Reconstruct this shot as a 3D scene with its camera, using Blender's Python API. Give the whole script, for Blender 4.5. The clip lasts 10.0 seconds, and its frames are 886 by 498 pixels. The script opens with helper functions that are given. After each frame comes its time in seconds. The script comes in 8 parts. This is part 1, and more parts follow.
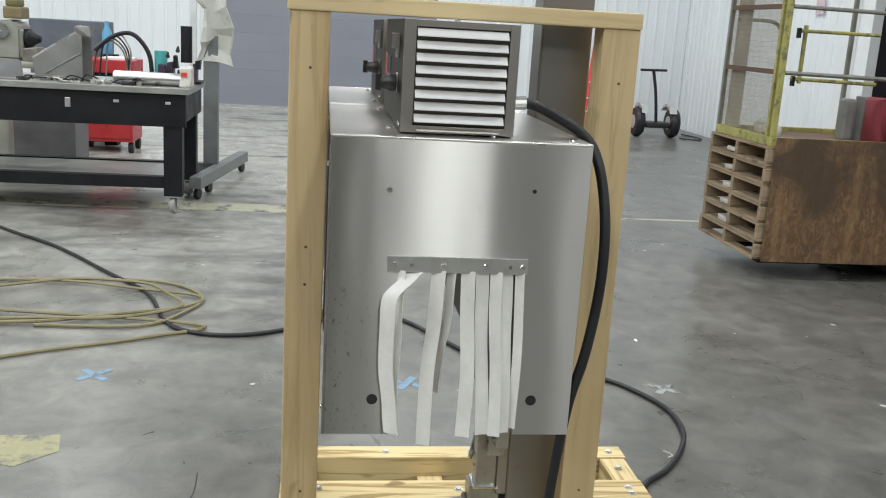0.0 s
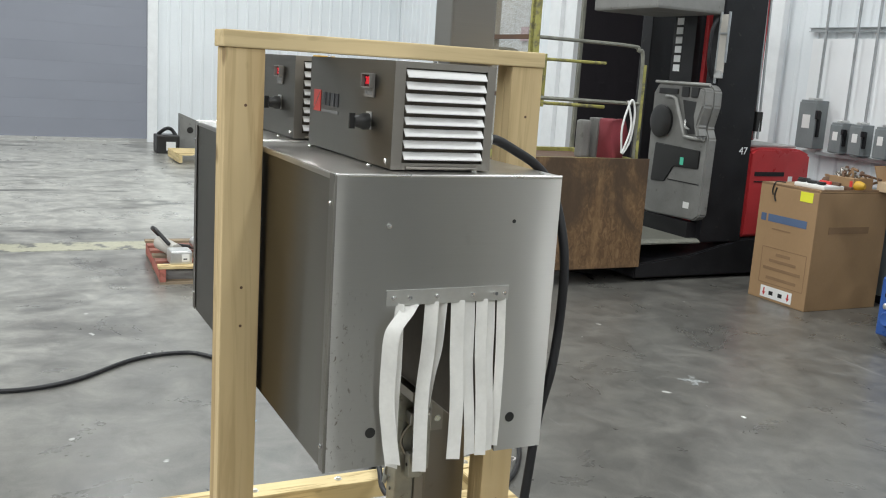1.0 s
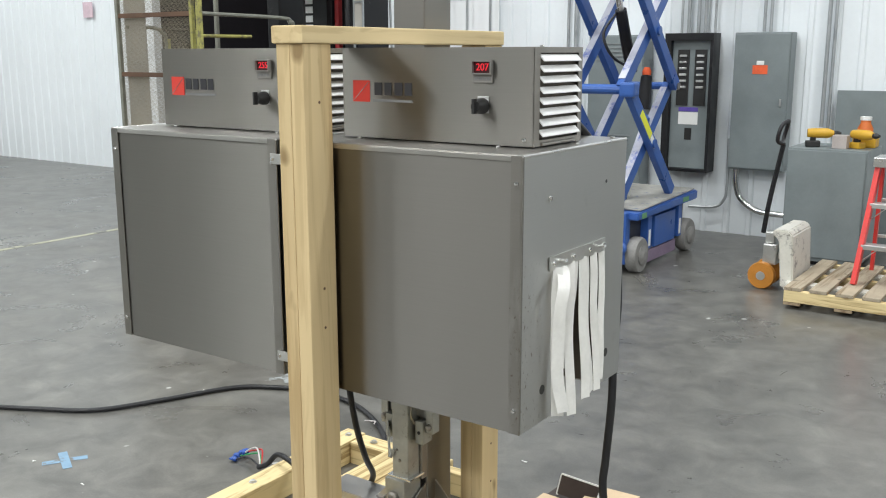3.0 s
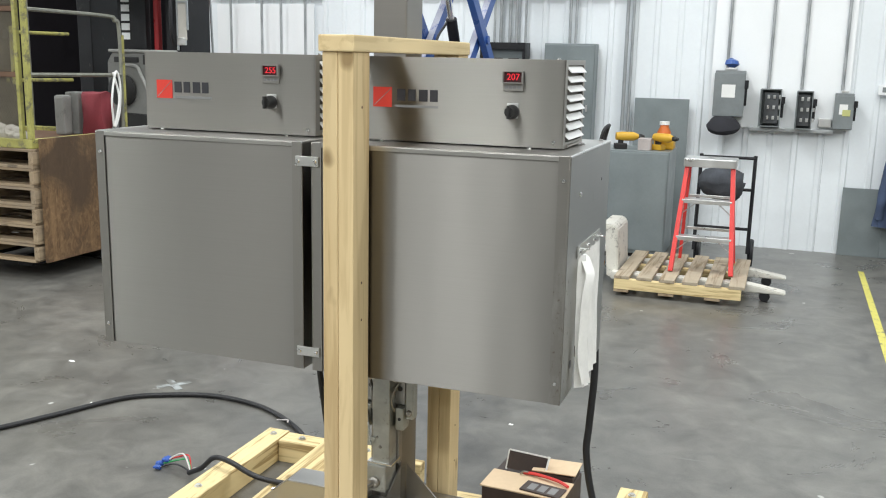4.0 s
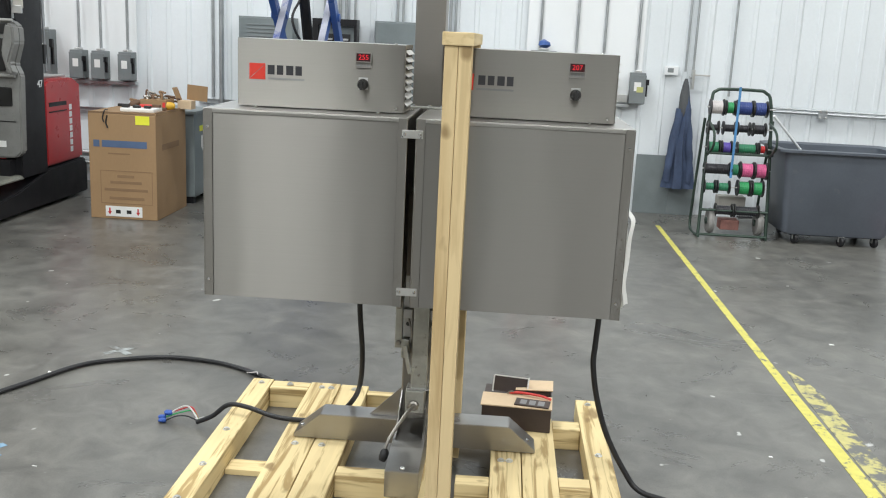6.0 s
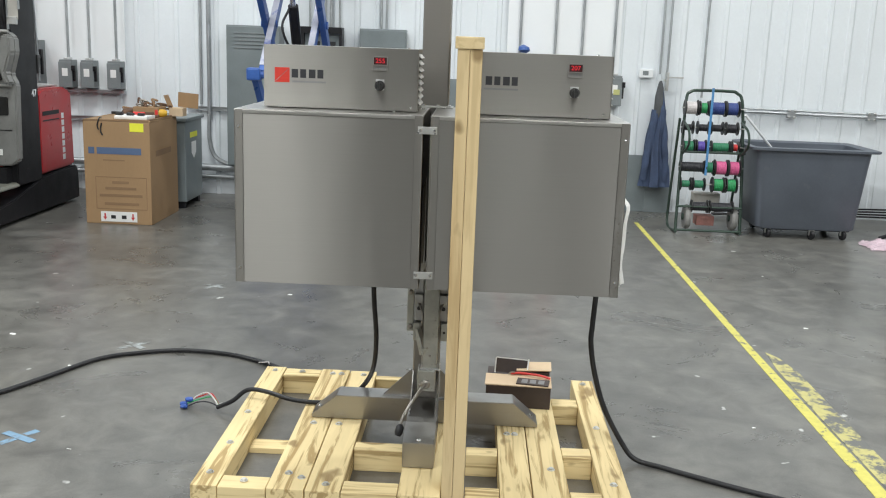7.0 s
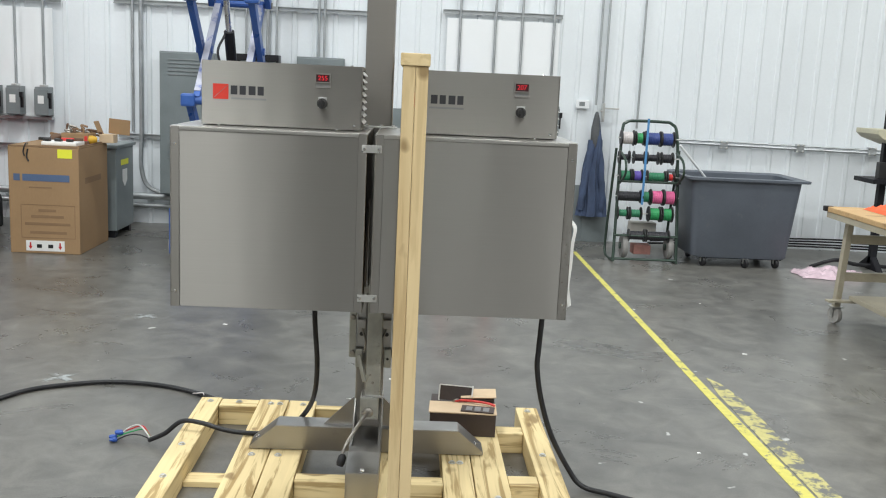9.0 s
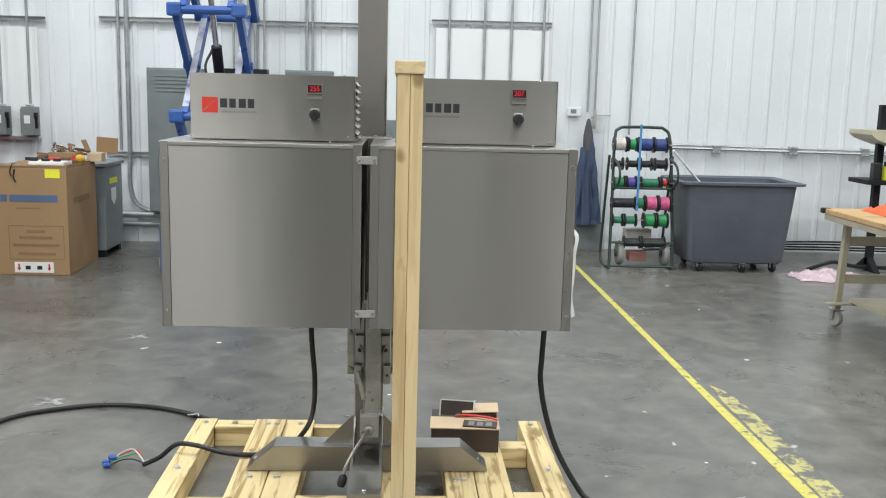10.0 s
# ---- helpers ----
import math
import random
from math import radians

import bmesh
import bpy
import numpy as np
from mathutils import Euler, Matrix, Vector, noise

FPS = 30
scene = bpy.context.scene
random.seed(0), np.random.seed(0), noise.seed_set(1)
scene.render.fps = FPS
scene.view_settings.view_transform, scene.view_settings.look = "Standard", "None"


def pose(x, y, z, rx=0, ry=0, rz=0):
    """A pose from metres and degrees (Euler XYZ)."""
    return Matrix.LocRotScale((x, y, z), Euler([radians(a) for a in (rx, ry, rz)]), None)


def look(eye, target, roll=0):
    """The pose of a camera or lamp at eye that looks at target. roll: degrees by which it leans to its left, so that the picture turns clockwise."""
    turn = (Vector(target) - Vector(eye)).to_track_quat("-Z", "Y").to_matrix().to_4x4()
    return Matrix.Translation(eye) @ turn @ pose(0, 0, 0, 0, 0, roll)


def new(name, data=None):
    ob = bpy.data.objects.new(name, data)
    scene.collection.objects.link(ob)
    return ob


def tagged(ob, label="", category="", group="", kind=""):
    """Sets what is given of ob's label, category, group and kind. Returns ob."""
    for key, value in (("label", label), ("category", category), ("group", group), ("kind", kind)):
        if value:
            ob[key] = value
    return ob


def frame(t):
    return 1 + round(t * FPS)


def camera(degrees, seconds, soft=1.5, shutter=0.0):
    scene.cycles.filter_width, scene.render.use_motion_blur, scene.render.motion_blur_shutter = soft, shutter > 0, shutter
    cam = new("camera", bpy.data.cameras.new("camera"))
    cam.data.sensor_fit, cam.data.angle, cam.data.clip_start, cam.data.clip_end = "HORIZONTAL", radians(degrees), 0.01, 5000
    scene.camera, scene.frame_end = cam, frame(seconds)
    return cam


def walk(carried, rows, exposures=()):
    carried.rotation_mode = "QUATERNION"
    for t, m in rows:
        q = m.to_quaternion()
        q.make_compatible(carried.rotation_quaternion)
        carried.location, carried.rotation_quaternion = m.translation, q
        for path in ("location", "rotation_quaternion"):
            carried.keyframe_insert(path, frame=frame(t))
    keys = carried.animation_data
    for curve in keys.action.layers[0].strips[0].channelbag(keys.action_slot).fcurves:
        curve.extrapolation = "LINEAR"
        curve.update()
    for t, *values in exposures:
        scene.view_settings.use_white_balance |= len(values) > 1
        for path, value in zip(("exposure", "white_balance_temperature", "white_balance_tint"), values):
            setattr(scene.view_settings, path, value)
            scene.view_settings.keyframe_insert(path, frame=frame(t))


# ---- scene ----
cam = camera(50.3, 10.0, soft=1.1)
PATH = [
    (0, (2.292, -0.345, 1.531), (0.362, -0.087, 1.077), 3.4),
    (0.5, (2.298, -0.659, 1.543), (0.447, -0.043, 1.103), 2.4),
    (1, (2.207, -0.888, 1.535), (0.442, -0.024, 1.161), 3.7),
    (1.5, (2.035, -1.11, 1.541), (0.396, -0.033, 1.151), 2.2),
    (2, (1.891, -1.387, 1.537), (0.412, -0.095, 1.162), 4.1),
    (2.2, (1.826, -1.545, 1.528), (0.435, -0.162, 1.14), 2.0),
    (3.3, (1.375, -1.998, 1.543), (0.359, -0.324, 1.134), 2.3),
    (3.5, (1.271, -2.083, 1.554), (0.341, -0.361, 1.144), 4.1),
    (4, (1.053, -2.349, 1.544), (0.388, -0.505, 1.147), 1.2),
    (4.5, (0.778, -2.552, 1.542), (0.304, -0.651, 1.141), 1.3),
    (5, (0.537, -2.696, 1.541), (0.184, -0.761, 1.175), 1.1),
    (5.5, (0.359, -2.901, 1.562), (0.156, -0.958, 1.131), 0.6),
    (6, (0.24, -3.077, 1.576), (0.126, -1.129, 1.137), 2.7),
    (7.5, (0.113, -3.4, 1.554), (0.081, -1.438, 1.167), 1.9),
    (8, (0.116, -3.396, 1.549), (0.108, -1.423, 1.223), 2.3),
    (8.5, (0.11, -3.342, 1.538), (0.144, -1.369, 1.215), 1.4),
    (9, (0.094, -3.283, 1.508), (0.172, -1.315, 1.161), 2.7),
    (9.5, (0.074, -3.23, 1.501), (0.163, -1.262, 1.158), 1.5),
    (10, (0.074, -3.202, 1.496), (0.169, -1.23, 1.173), 1.4),
]
walk(cam, [(t, look(eye, target, roll)) for t, eye, target, roll in PATH], exposures=[(0, -0.27), (1.5, -0.12), (3.3, 0.05), (4.5, 0.13), (6.0, -0.03), (7.5, -0.10), (10, -0.09)])

# ---- light ----
world = bpy.data.worlds.new("world")
scene.world = world
world.use_nodes = True
world.node_tree.nodes["Background"].inputs[0].default_value = (0.75, 0.87, 1.0, 1)
world.node_tree.nodes["Background"].inputs[1].default_value = 0.05
CEILING = 6.6
LAMP_POWER = 134


# ---- materials ----
def nodes_of(name):
    m = bpy.data.materials.new(name)
    m.use_nodes = True
    nt = m.node_tree
    return m, nt, nt.nodes["Principled BSDF"]


def coords(nt, stretch=(1, 1, 1), shift=True):
    tc = nt.nodes.new("ShaderNodeTexCoord")
    mp = nt.nodes.new("ShaderNodeMapping")
    mp.inputs["Scale"].default_value = stretch
    nt.links.new(tc.outputs["Object"], mp.inputs["Vector"])
    if shift:
        info = nt.nodes.new("ShaderNodeObjectInfo")
        mul = nt.nodes.new("ShaderNodeMath")
        mul.operation = "MULTIPLY"
        mul.inputs[1].default_value = 37.0
        nt.links.new(info.outputs["Random"], mul.inputs[0])
        nt.links.new(mul.outputs[0], mp.inputs["Location"])
    return mp.outputs["Vector"]


def noise_tex(nt, vec, scale, detail=4.0, rough=0.55, distort=0.0):
    n = nt.nodes.new("ShaderNodeTexNoise")
    n.inputs["Scale"].default_value = scale
    n.inputs["Detail"].default_value = detail
    n.inputs["Roughness"].default_value = rough
    n.inputs["Distortion"].default_value = distort
    nt.links.new(vec, n.inputs["Vector"])
    return n.outputs["Fac"]


def ramp(nt, fac, stops):
    r = nt.nodes.new("ShaderNodeValToRGB")
    while len(r.color_ramp.elements) < len(stops):
        r.color_ramp.elements.new(0.5)
    for e, (p, c) in zip(r.color_ramp.elements, stops):
        e.position = p
        e.color = (*c, 1) if len(c) == 3 else c
    nt.links.new(fac, r.inputs["Fac"])
    return r.outputs["Color"]


def mix(nt, fac, a, b, kind="MIX"):
    n = nt.nodes.new("ShaderNodeMix")
    n.data_type = "RGBA"
    n.blend_type = kind
    for sock, v in ((n.inputs[0], fac), (n.inputs[6], a), (n.inputs[7], b)):
        if isinstance(v, bpy.types.NodeSocket):
            nt.links.new(v, sock)
        elif isinstance(v, (int, float)):
            sock.default_value = v
        else:
            sock.default_value = (*v, 1)
    return n.outputs[2]


def bump(nt, bsdf, fac, strength, dist=0.01):
    b = nt.nodes.new("ShaderNodeBump")
    b.inputs["Strength"].default_value = strength
    b.inputs["Distance"].default_value = dist
    nt.links.new(fac, b.inputs["Height"])
    nt.links.new(b.outputs["Normal"], bsdf.inputs["Normal"])


def mul_range(nt, fac, lo, hi):
    m = nt.nodes.new("ShaderNodeMapRange")
    m.inputs["To Min"].default_value, m.inputs["To Max"].default_value = lo, hi
    m.inputs["From Min"].default_value, m.inputs["From Max"].default_value = 0.3, 0.7
    nt.links.new(fac, m.inputs["Value"])
    return m.outputs["Result"]


def surf(name, color, rough=0.5, metal=0.0, var=0.18, scale=6.0, fine=70.0, relief=0.06, stretch=(1, 1, 1), dirt=None, dirt_at=0.62, spec=0.5):
    """Painted, moulded or cast surface: broad stains, fine grain and uneven gloss."""
    m, nt, b = nodes_of(name)
    vec = coords(nt, stretch)
    big, small = noise_tex(nt, vec, scale), noise_tex(nt, vec, fine, 3)
    lo = tuple(max(0.0, c * (1 - var)) for c in color)
    hi = tuple(min(1.0, c * (1 + var)) for c in color)
    col = ramp(nt, big, [(0.3, lo), (0.7, hi)])
    col = mix(nt, 0.25, col, ramp(nt, small, [(0.3, lo), (0.7, hi)]))
    if dirt:
        spots = ramp(nt, noise_tex(nt, vec, scale * 2.3, 8, 0.7), [(dirt_at - 0.06, (0, 0, 0)), (dirt_at + 0.06, (1, 1, 1))])
        col = mix(nt, spots, col, dirt)
    nt.links.new(col, b.inputs["Base Color"])
    nt.links.new(mul_range(nt, big, max(0.05, rough - 0.1), min(1, rough + 0.1)), b.inputs["Roughness"])
    b.inputs["Metallic"].default_value = metal
    b.inputs["Specular IOR Level"].default_value = spec
    bump(nt, b, small, relief, 0.004)
    return m


def wood(name, axis, light=(0.71, 0.57, 0.31), dark=(0.46, 0.30, 0.135), wear=0.0, figured=0.78, lines=0.36):
    """Sawn softwood with its grain along one axis, knots and rough saw marks."""
    m, nt, b = nodes_of(name)
    st = [9.0, 9.0, 9.0]
    st["xyz".index(axis)] = 0.55
    vec = coords(nt, st)
    grain = noise_tex(nt, vec, 1.1, 3, 0.5, 0.15)
    fine = [30.0, 30.0, 30.0]
    fine["xyz".index(axis)] = 1.9
    rings = noise_tex(nt, coords(nt, fine), 1.0, 4, 0.6, 0.9)
    knots = noise_tex(nt, coords(nt, [6 if a != axis else 3.0 for a in "xyz"]), 1.9, 2, 0.4)
    col = ramp(nt, grain, [(0.18, dark), (0.44, light), (0.75, tuple(min(1, c * 1.15) for c in light))])
    col = mix(nt, figured, col, ramp(nt, rings, [(lines, (light[0] * 0.46, light[1] * 0.38, light[2] * 0.28)), (0.49, light), (0.7, tuple(min(1, c * 1.1) for c in light))]))
    col = mix(nt, ramp(nt, knots, [(0.66, (0, 0, 0)), (0.72, (0.8, 0.8, 0.8))]), col, tuple(c * 0.5 for c in dark))
    if wear:
        gray = ramp(nt, noise_tex(nt, coords(nt), 3.0, 8, 0.7), [(0.35, (0, 0, 0)), (0.65, (wear, wear, wear))])
        col = mix(nt, gray, col, (0.2, 0.17, 0.14))
    nt.links.new(col, b.inputs["Base Color"])
    b.inputs["Roughness"].default_value = 0.72
    b.inputs["Specular IOR Level"].default_value = 0.25
    bump(nt, b, rings, 0.2, 0.002)
    return m


def steel(name, color, rough, line=0.02, aniso=0.7, dirt=0.0, marks=False, bow=0.0095, streak=0.0):
    """Brushed sheet steel: fine horizontal brushing that draws reflections out upright, faint smears."""
    m, nt, b = nodes_of(name)
    vec = coords(nt, (1.2, 1.2, 260))
    lines = noise_tex(nt, vec, 3.0, 3, 0.6)
    smear = noise_tex(nt, coords(nt, (5, 5, 0.5)), 1.5, 4, 0.5)
    lo = tuple(c * 0.9 for c in color)
    col = mix(nt, 0.4, ramp(nt, smear, [(0.3, tuple(c * 0.95 for c in color)), (0.7, color)]), ramp(nt, lines, [(0.3, lo), (0.7, color)]))
    if dirt:
        spots = ramp(nt, noise_tex(nt, coords(nt, (1, 1, 1)), 9, 8, 0.7), [(0.62, (0, 0, 0)), (0.75, (dirt, dirt, dirt))])
        col = mix(nt, spots, col, (0.12, 0.09, 0.07))
    gloss = mul_range(nt, smear, rough - 0.015, rough + 0.02)
    if marks:
        # pale film standing partly for a reflection, and brown spots, along the lower front corner
        where = nt.nodes.new("ShaderNodeNewGeometry")
        sep = nt.nodes.new("ShaderNodeSeparateXYZ")
        nt.links.new(where.outputs["Position"], sep.inputs[0])
        area = None
        for axis, edge0, edge1 in (("X", 0.57, 0.59), ("Z", 1.17, 1.03), ("Y", -0.23, -0.30)):
            r = nt.nodes.new("ShaderNodeMapRange")
            r.inputs["From Min"].default_value, r.inputs["From Max"].default_value = edge0, edge1
            nt.links.new(sep.outputs[axis], r.inputs["Value"])
            if area is None:
                area = r.outputs[0]
            else:
                mm = nt.nodes.new("ShaderNodeMath")
                mm.operation = "MULTIPLY"
                nt.links.new(area, mm.inputs[0])
                nt.links.new(r.outputs[0], mm.inputs[1])
                area = mm.outputs[0]
        drips = ramp(nt, noise_tex(nt, coords(nt, (1, 1, 0.6)), 105, 4, 0.6, 0.6), [(0.60, (0, 0, 0)), (0.68, (0.75, 0.75, 0.75))])
        film = ramp(nt, noise_tex(nt, coords(nt, (1, 1, 0.35)), 15, 5, 0.6), [(0.48, (0, 0, 0)), (0.64, (0.20, 0.20, 0.20))])
        col = mix(nt, mix(nt, area, (0, 0, 0), film), col, (0.74, 0.73, 0.70))
        col = mix(nt, mix(nt, area, (0, 0, 0), drips), col, (0.16, 0.125, 0.10))
    nt.links.new(col, b.inputs["Base Color"])
    b.inputs["Metallic"].default_value = 1.0
    nt.links.new(gloss, b.inputs["Roughness"])
    b.inputs["Anisotropic"].default_value = aniso
    b.inputs["Anisotropic Rotation"].default_value = 0.25
    tan = nt.nodes.new("ShaderNodeTangent")
    tan.direction_type, tan.axis = "RADIAL", "Z"
    nt.links.new(tan.outputs["Tangent"], b.inputs["Tangent"])
    fine = nt.nodes.new("ShaderNodeBump")
    fine.inputs["Strength"].default_value, fine.inputs["Distance"].default_value = line, 0.002
    nt.links.new(lines, fine.inputs["Height"])
    wave = nt.nodes.new("ShaderNodeBump")
    wave.inputs["Strength"].default_value, wave.inputs["Distance"].default_value = 1.0, bow
    nt.links.new(noise_tex(nt, coords(nt, (3.6, 3.6, 0.9)), 1.0, 2, 0.4), wave.inputs["Height"])
    nt.links.new(wave.outputs["Normal"], fine.inputs["Normal"])
    nt.links.new(fine.outputs["Normal"], b.inputs["Normal"])
    if streak:
        # a coarser brushing: reflections stay narrow across and run far up and down
        brushed = nt.nodes.new("ShaderNodeBsdfAnisotropic")
        brushed.distribution = "GGX"
        brushed.inputs["Roughness"].default_value = rough
        brushed.inputs["Anisotropy"].default_value = streak
        nt.links.new(col, brushed.inputs["Color"])
        nt.links.new(tan.outputs["Tangent"], brushed.inputs["Tangent"])
        nt.links.new(wave.outputs["Normal"], brushed.inputs["Normal"])
        nt.links.new(brushed.outputs[0], nt.nodes["Material Output"].inputs["Surface"])
    return m


def glow(name, color, strength):
    m, nt, b = nodes_of(name)
    b.inputs["Base Color"].default_value = (*[c * 0.3 for c in color], 1)
    b.inputs["Emission Color"].default_value = (*color, 1)
    b.inputs["Emission Strength"].default_value = strength
    return m


def concrete():
    """Power-trowelled slab: cloudy greys, pale scuffs and dust, dark tyre rubs, a soft sheen."""
    m, nt, b = nodes_of("concrete_floor")
    vec = coords(nt, (1, 1, 1), False)
    cloud = noise_tex(nt, vec, 0.45, 7, 0.62, 0.4)
    patch = noise_tex(nt, vec, 1.7, 9, 0.68, 0.8)
    scuff = noise_tex(nt, coords(nt, (2.2, 0.75, 1), False), 1.15, 9, 0.62, 0.5)
    grit = noise_tex(nt, vec, 160, 3)
    col = ramp(nt, cloud, [(0.3, (0.066, 0.063, 0.057)), (0.5, (0.108, 0.104, 0.094)), (0.72, (0.155, 0.149, 0.135))])
    col = mix(nt, 0.45, col, ramp(nt, patch, [(0.3, (0.052, 0.050, 0.045)), (0.5, (0.108, 0.104, 0.094)), (0.72, (0.20, 0.193, 0.174))]))
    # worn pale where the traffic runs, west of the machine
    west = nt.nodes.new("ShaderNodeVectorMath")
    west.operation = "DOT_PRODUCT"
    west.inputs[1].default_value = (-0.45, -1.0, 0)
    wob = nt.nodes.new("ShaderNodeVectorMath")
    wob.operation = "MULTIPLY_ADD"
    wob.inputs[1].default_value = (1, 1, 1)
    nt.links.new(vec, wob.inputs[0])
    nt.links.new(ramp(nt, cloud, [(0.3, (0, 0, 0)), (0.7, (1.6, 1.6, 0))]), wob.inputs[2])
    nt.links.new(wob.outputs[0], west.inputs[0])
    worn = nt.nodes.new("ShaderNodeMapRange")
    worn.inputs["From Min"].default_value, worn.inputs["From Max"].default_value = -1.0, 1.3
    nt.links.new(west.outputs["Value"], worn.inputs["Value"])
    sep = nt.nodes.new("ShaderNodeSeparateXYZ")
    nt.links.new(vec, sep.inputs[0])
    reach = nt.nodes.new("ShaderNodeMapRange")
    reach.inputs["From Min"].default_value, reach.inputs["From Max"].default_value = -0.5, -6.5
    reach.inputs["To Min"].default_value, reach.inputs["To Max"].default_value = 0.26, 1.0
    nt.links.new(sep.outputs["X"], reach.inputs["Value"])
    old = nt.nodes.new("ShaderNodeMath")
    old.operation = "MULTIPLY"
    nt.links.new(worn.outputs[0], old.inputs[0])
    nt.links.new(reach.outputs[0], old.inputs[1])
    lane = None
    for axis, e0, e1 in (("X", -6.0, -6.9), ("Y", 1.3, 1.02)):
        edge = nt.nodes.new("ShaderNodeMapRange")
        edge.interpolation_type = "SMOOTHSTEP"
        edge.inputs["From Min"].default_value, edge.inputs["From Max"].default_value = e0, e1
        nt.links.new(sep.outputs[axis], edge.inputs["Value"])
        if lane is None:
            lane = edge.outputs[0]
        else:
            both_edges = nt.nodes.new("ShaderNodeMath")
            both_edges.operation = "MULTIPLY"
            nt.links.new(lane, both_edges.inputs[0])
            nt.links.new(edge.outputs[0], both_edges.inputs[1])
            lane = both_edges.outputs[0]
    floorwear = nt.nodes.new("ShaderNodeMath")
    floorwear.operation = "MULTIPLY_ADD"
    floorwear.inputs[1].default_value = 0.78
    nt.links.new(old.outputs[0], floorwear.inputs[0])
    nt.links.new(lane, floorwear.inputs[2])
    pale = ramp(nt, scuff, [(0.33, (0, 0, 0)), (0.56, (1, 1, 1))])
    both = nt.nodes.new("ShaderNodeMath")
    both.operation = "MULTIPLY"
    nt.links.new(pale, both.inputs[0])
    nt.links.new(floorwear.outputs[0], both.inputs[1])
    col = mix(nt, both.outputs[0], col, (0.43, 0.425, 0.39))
    # floor colour raised toward +x in place of the brighter light there
    east_light = nt.nodes.new("ShaderNodeMapRange")
    east_light.interpolation_type = "SMOOTHSTEP"
    east_light.inputs["From Min"].default_value, east_light.inputs["From Max"].default_value = 0.2, 2.4
    east_light.inputs["To Min"].default_value, east_light.inputs["To Max"].default_value = 0.0, 0.38
    nt.links.new(sep.outputs["X"], east_light.inputs["Value"])
    col = mix(nt, east_light.outputs[0], col, (0.205, 0.198, 0.178))
    mottle = noise_tex(nt, vec, 5.5, 7, 0.66, 0.5)
    col = mix(nt, 0.85, col, mix(nt, 1.0, col, ramp(nt, mottle, [(0.30, (0.55, 0.55, 0.55)), (0.5, (1, 1, 1)), (0.72, (1.55, 1.55, 1.52))]), "MULTIPLY"))
    scratch = ramp(nt, noise_tex(nt, coords(nt, (0.7, 9.0, 1), False), 2.4, 5, 0.6, 0.7), [(0.67, (0, 0, 0)), (0.74, (0.35, 0.35, 0.35))])
    col = mix(nt, scratch, col, (0.30, 0.30, 0.285))
    flecks = ramp(nt, noise_tex(nt, vec, 9, 2, 0.4), [(0.755, (0, 0, 0)), (0.77, (1, 1, 1))])
    col = mix(nt, flecks, col, (0.5, 0.5, 0.48))
    col = mix(nt, 0.1, col, ramp(nt, grit, [(0.3, (0.1, 0.1, 0.1)), (0.7, (0.36, 0.36, 0.34))]))
    nt.links.new(col, b.inputs["Base Color"])
    nt.links.new(mul_range(nt, patch, 0.24, 0.38), b.inputs["Roughness"])
    b.inputs["Specular IOR Level"].default_value = 0.65
    bump(nt, b, grit, 0.05, 0.002)
    return m


def worn_paint(name, color, under=(0.15, 0.15, 0.14), lost=0.55, scale=7):
    m, nt, b = nodes_of(name)
    vec = coords(nt)
    wear = ramp(nt, noise_tex(nt, vec, scale, 9, 0.7), [(lost - 0.03, (0, 0, 0)), (lost + 0.04, (1, 1, 1))])
    tone = ramp(nt, noise_tex(nt, vec, 30, 4), [(0.3, tuple(c * 0.85 for c in color)), (0.7, color)])
    nt.links.new(mix(nt, wear, tone, under), b.inputs["Base Color"])
    b.inputs["Roughness"].default_value = 0.5
    return m


def osb():
    m, nt, b = nodes_of("oriented_strand_board")
    vec = coords(nt, (1, 1.0, 0.55))
    chips = noise_tex(nt, vec, 21, 6, 0.7, 1.4)
    stain = noise_tex(nt, coords(nt), 2.0, 7, 0.62, 0.6)
    streak = noise_tex(nt, coords(nt, (6, 6, 0.8)), 2.2, 5, 0.6)
    col = ramp(nt, chips, [(0.30, (0.085, 0.046, 0.022)), (0.5, (0.155, 0.090, 0.043)), (0.68, (0.26, 0.16, 0.078))])
    col = mix(nt, ramp(nt, streak, [(0.5, (0, 0, 0)), (0.68, (0.55, 0.55, 0.55))]), col, (0.33, 0.20, 0.095))
    col = mix(nt, ramp(nt, stain, [(0.44, (0.85, 0.85, 0.85)), (0.58, (0, 0, 0))]), col, (0.066, 0.042, 0.025))
    nt.links.new(col, b.inputs["Base Color"])
    b.inputs["Roughness"].default_value = 0.7
    bump(nt, b, chips, 0.3, 0.004)
    return m


# one steel toned per face: fronts darkened, end panels paled for their reflections
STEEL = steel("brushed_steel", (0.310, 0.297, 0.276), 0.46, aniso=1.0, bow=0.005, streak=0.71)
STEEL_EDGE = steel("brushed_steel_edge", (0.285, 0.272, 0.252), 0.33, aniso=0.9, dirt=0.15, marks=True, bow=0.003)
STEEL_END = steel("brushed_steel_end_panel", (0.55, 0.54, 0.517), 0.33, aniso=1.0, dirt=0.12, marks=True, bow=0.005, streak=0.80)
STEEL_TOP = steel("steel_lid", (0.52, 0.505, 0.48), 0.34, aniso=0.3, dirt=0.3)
STEEL_DARK = steel("dark_mill_steel", (0.36, 0.34, 0.31), 0.42, aniso=0.4, dirt=0.3)
# column colour darkened to carry the shade of the units above it
SHADED_COLUMN = steel("shaded_column_steel", (0.27, 0.255, 0.235), 0.40, aniso=0.4, dirt=0.3)
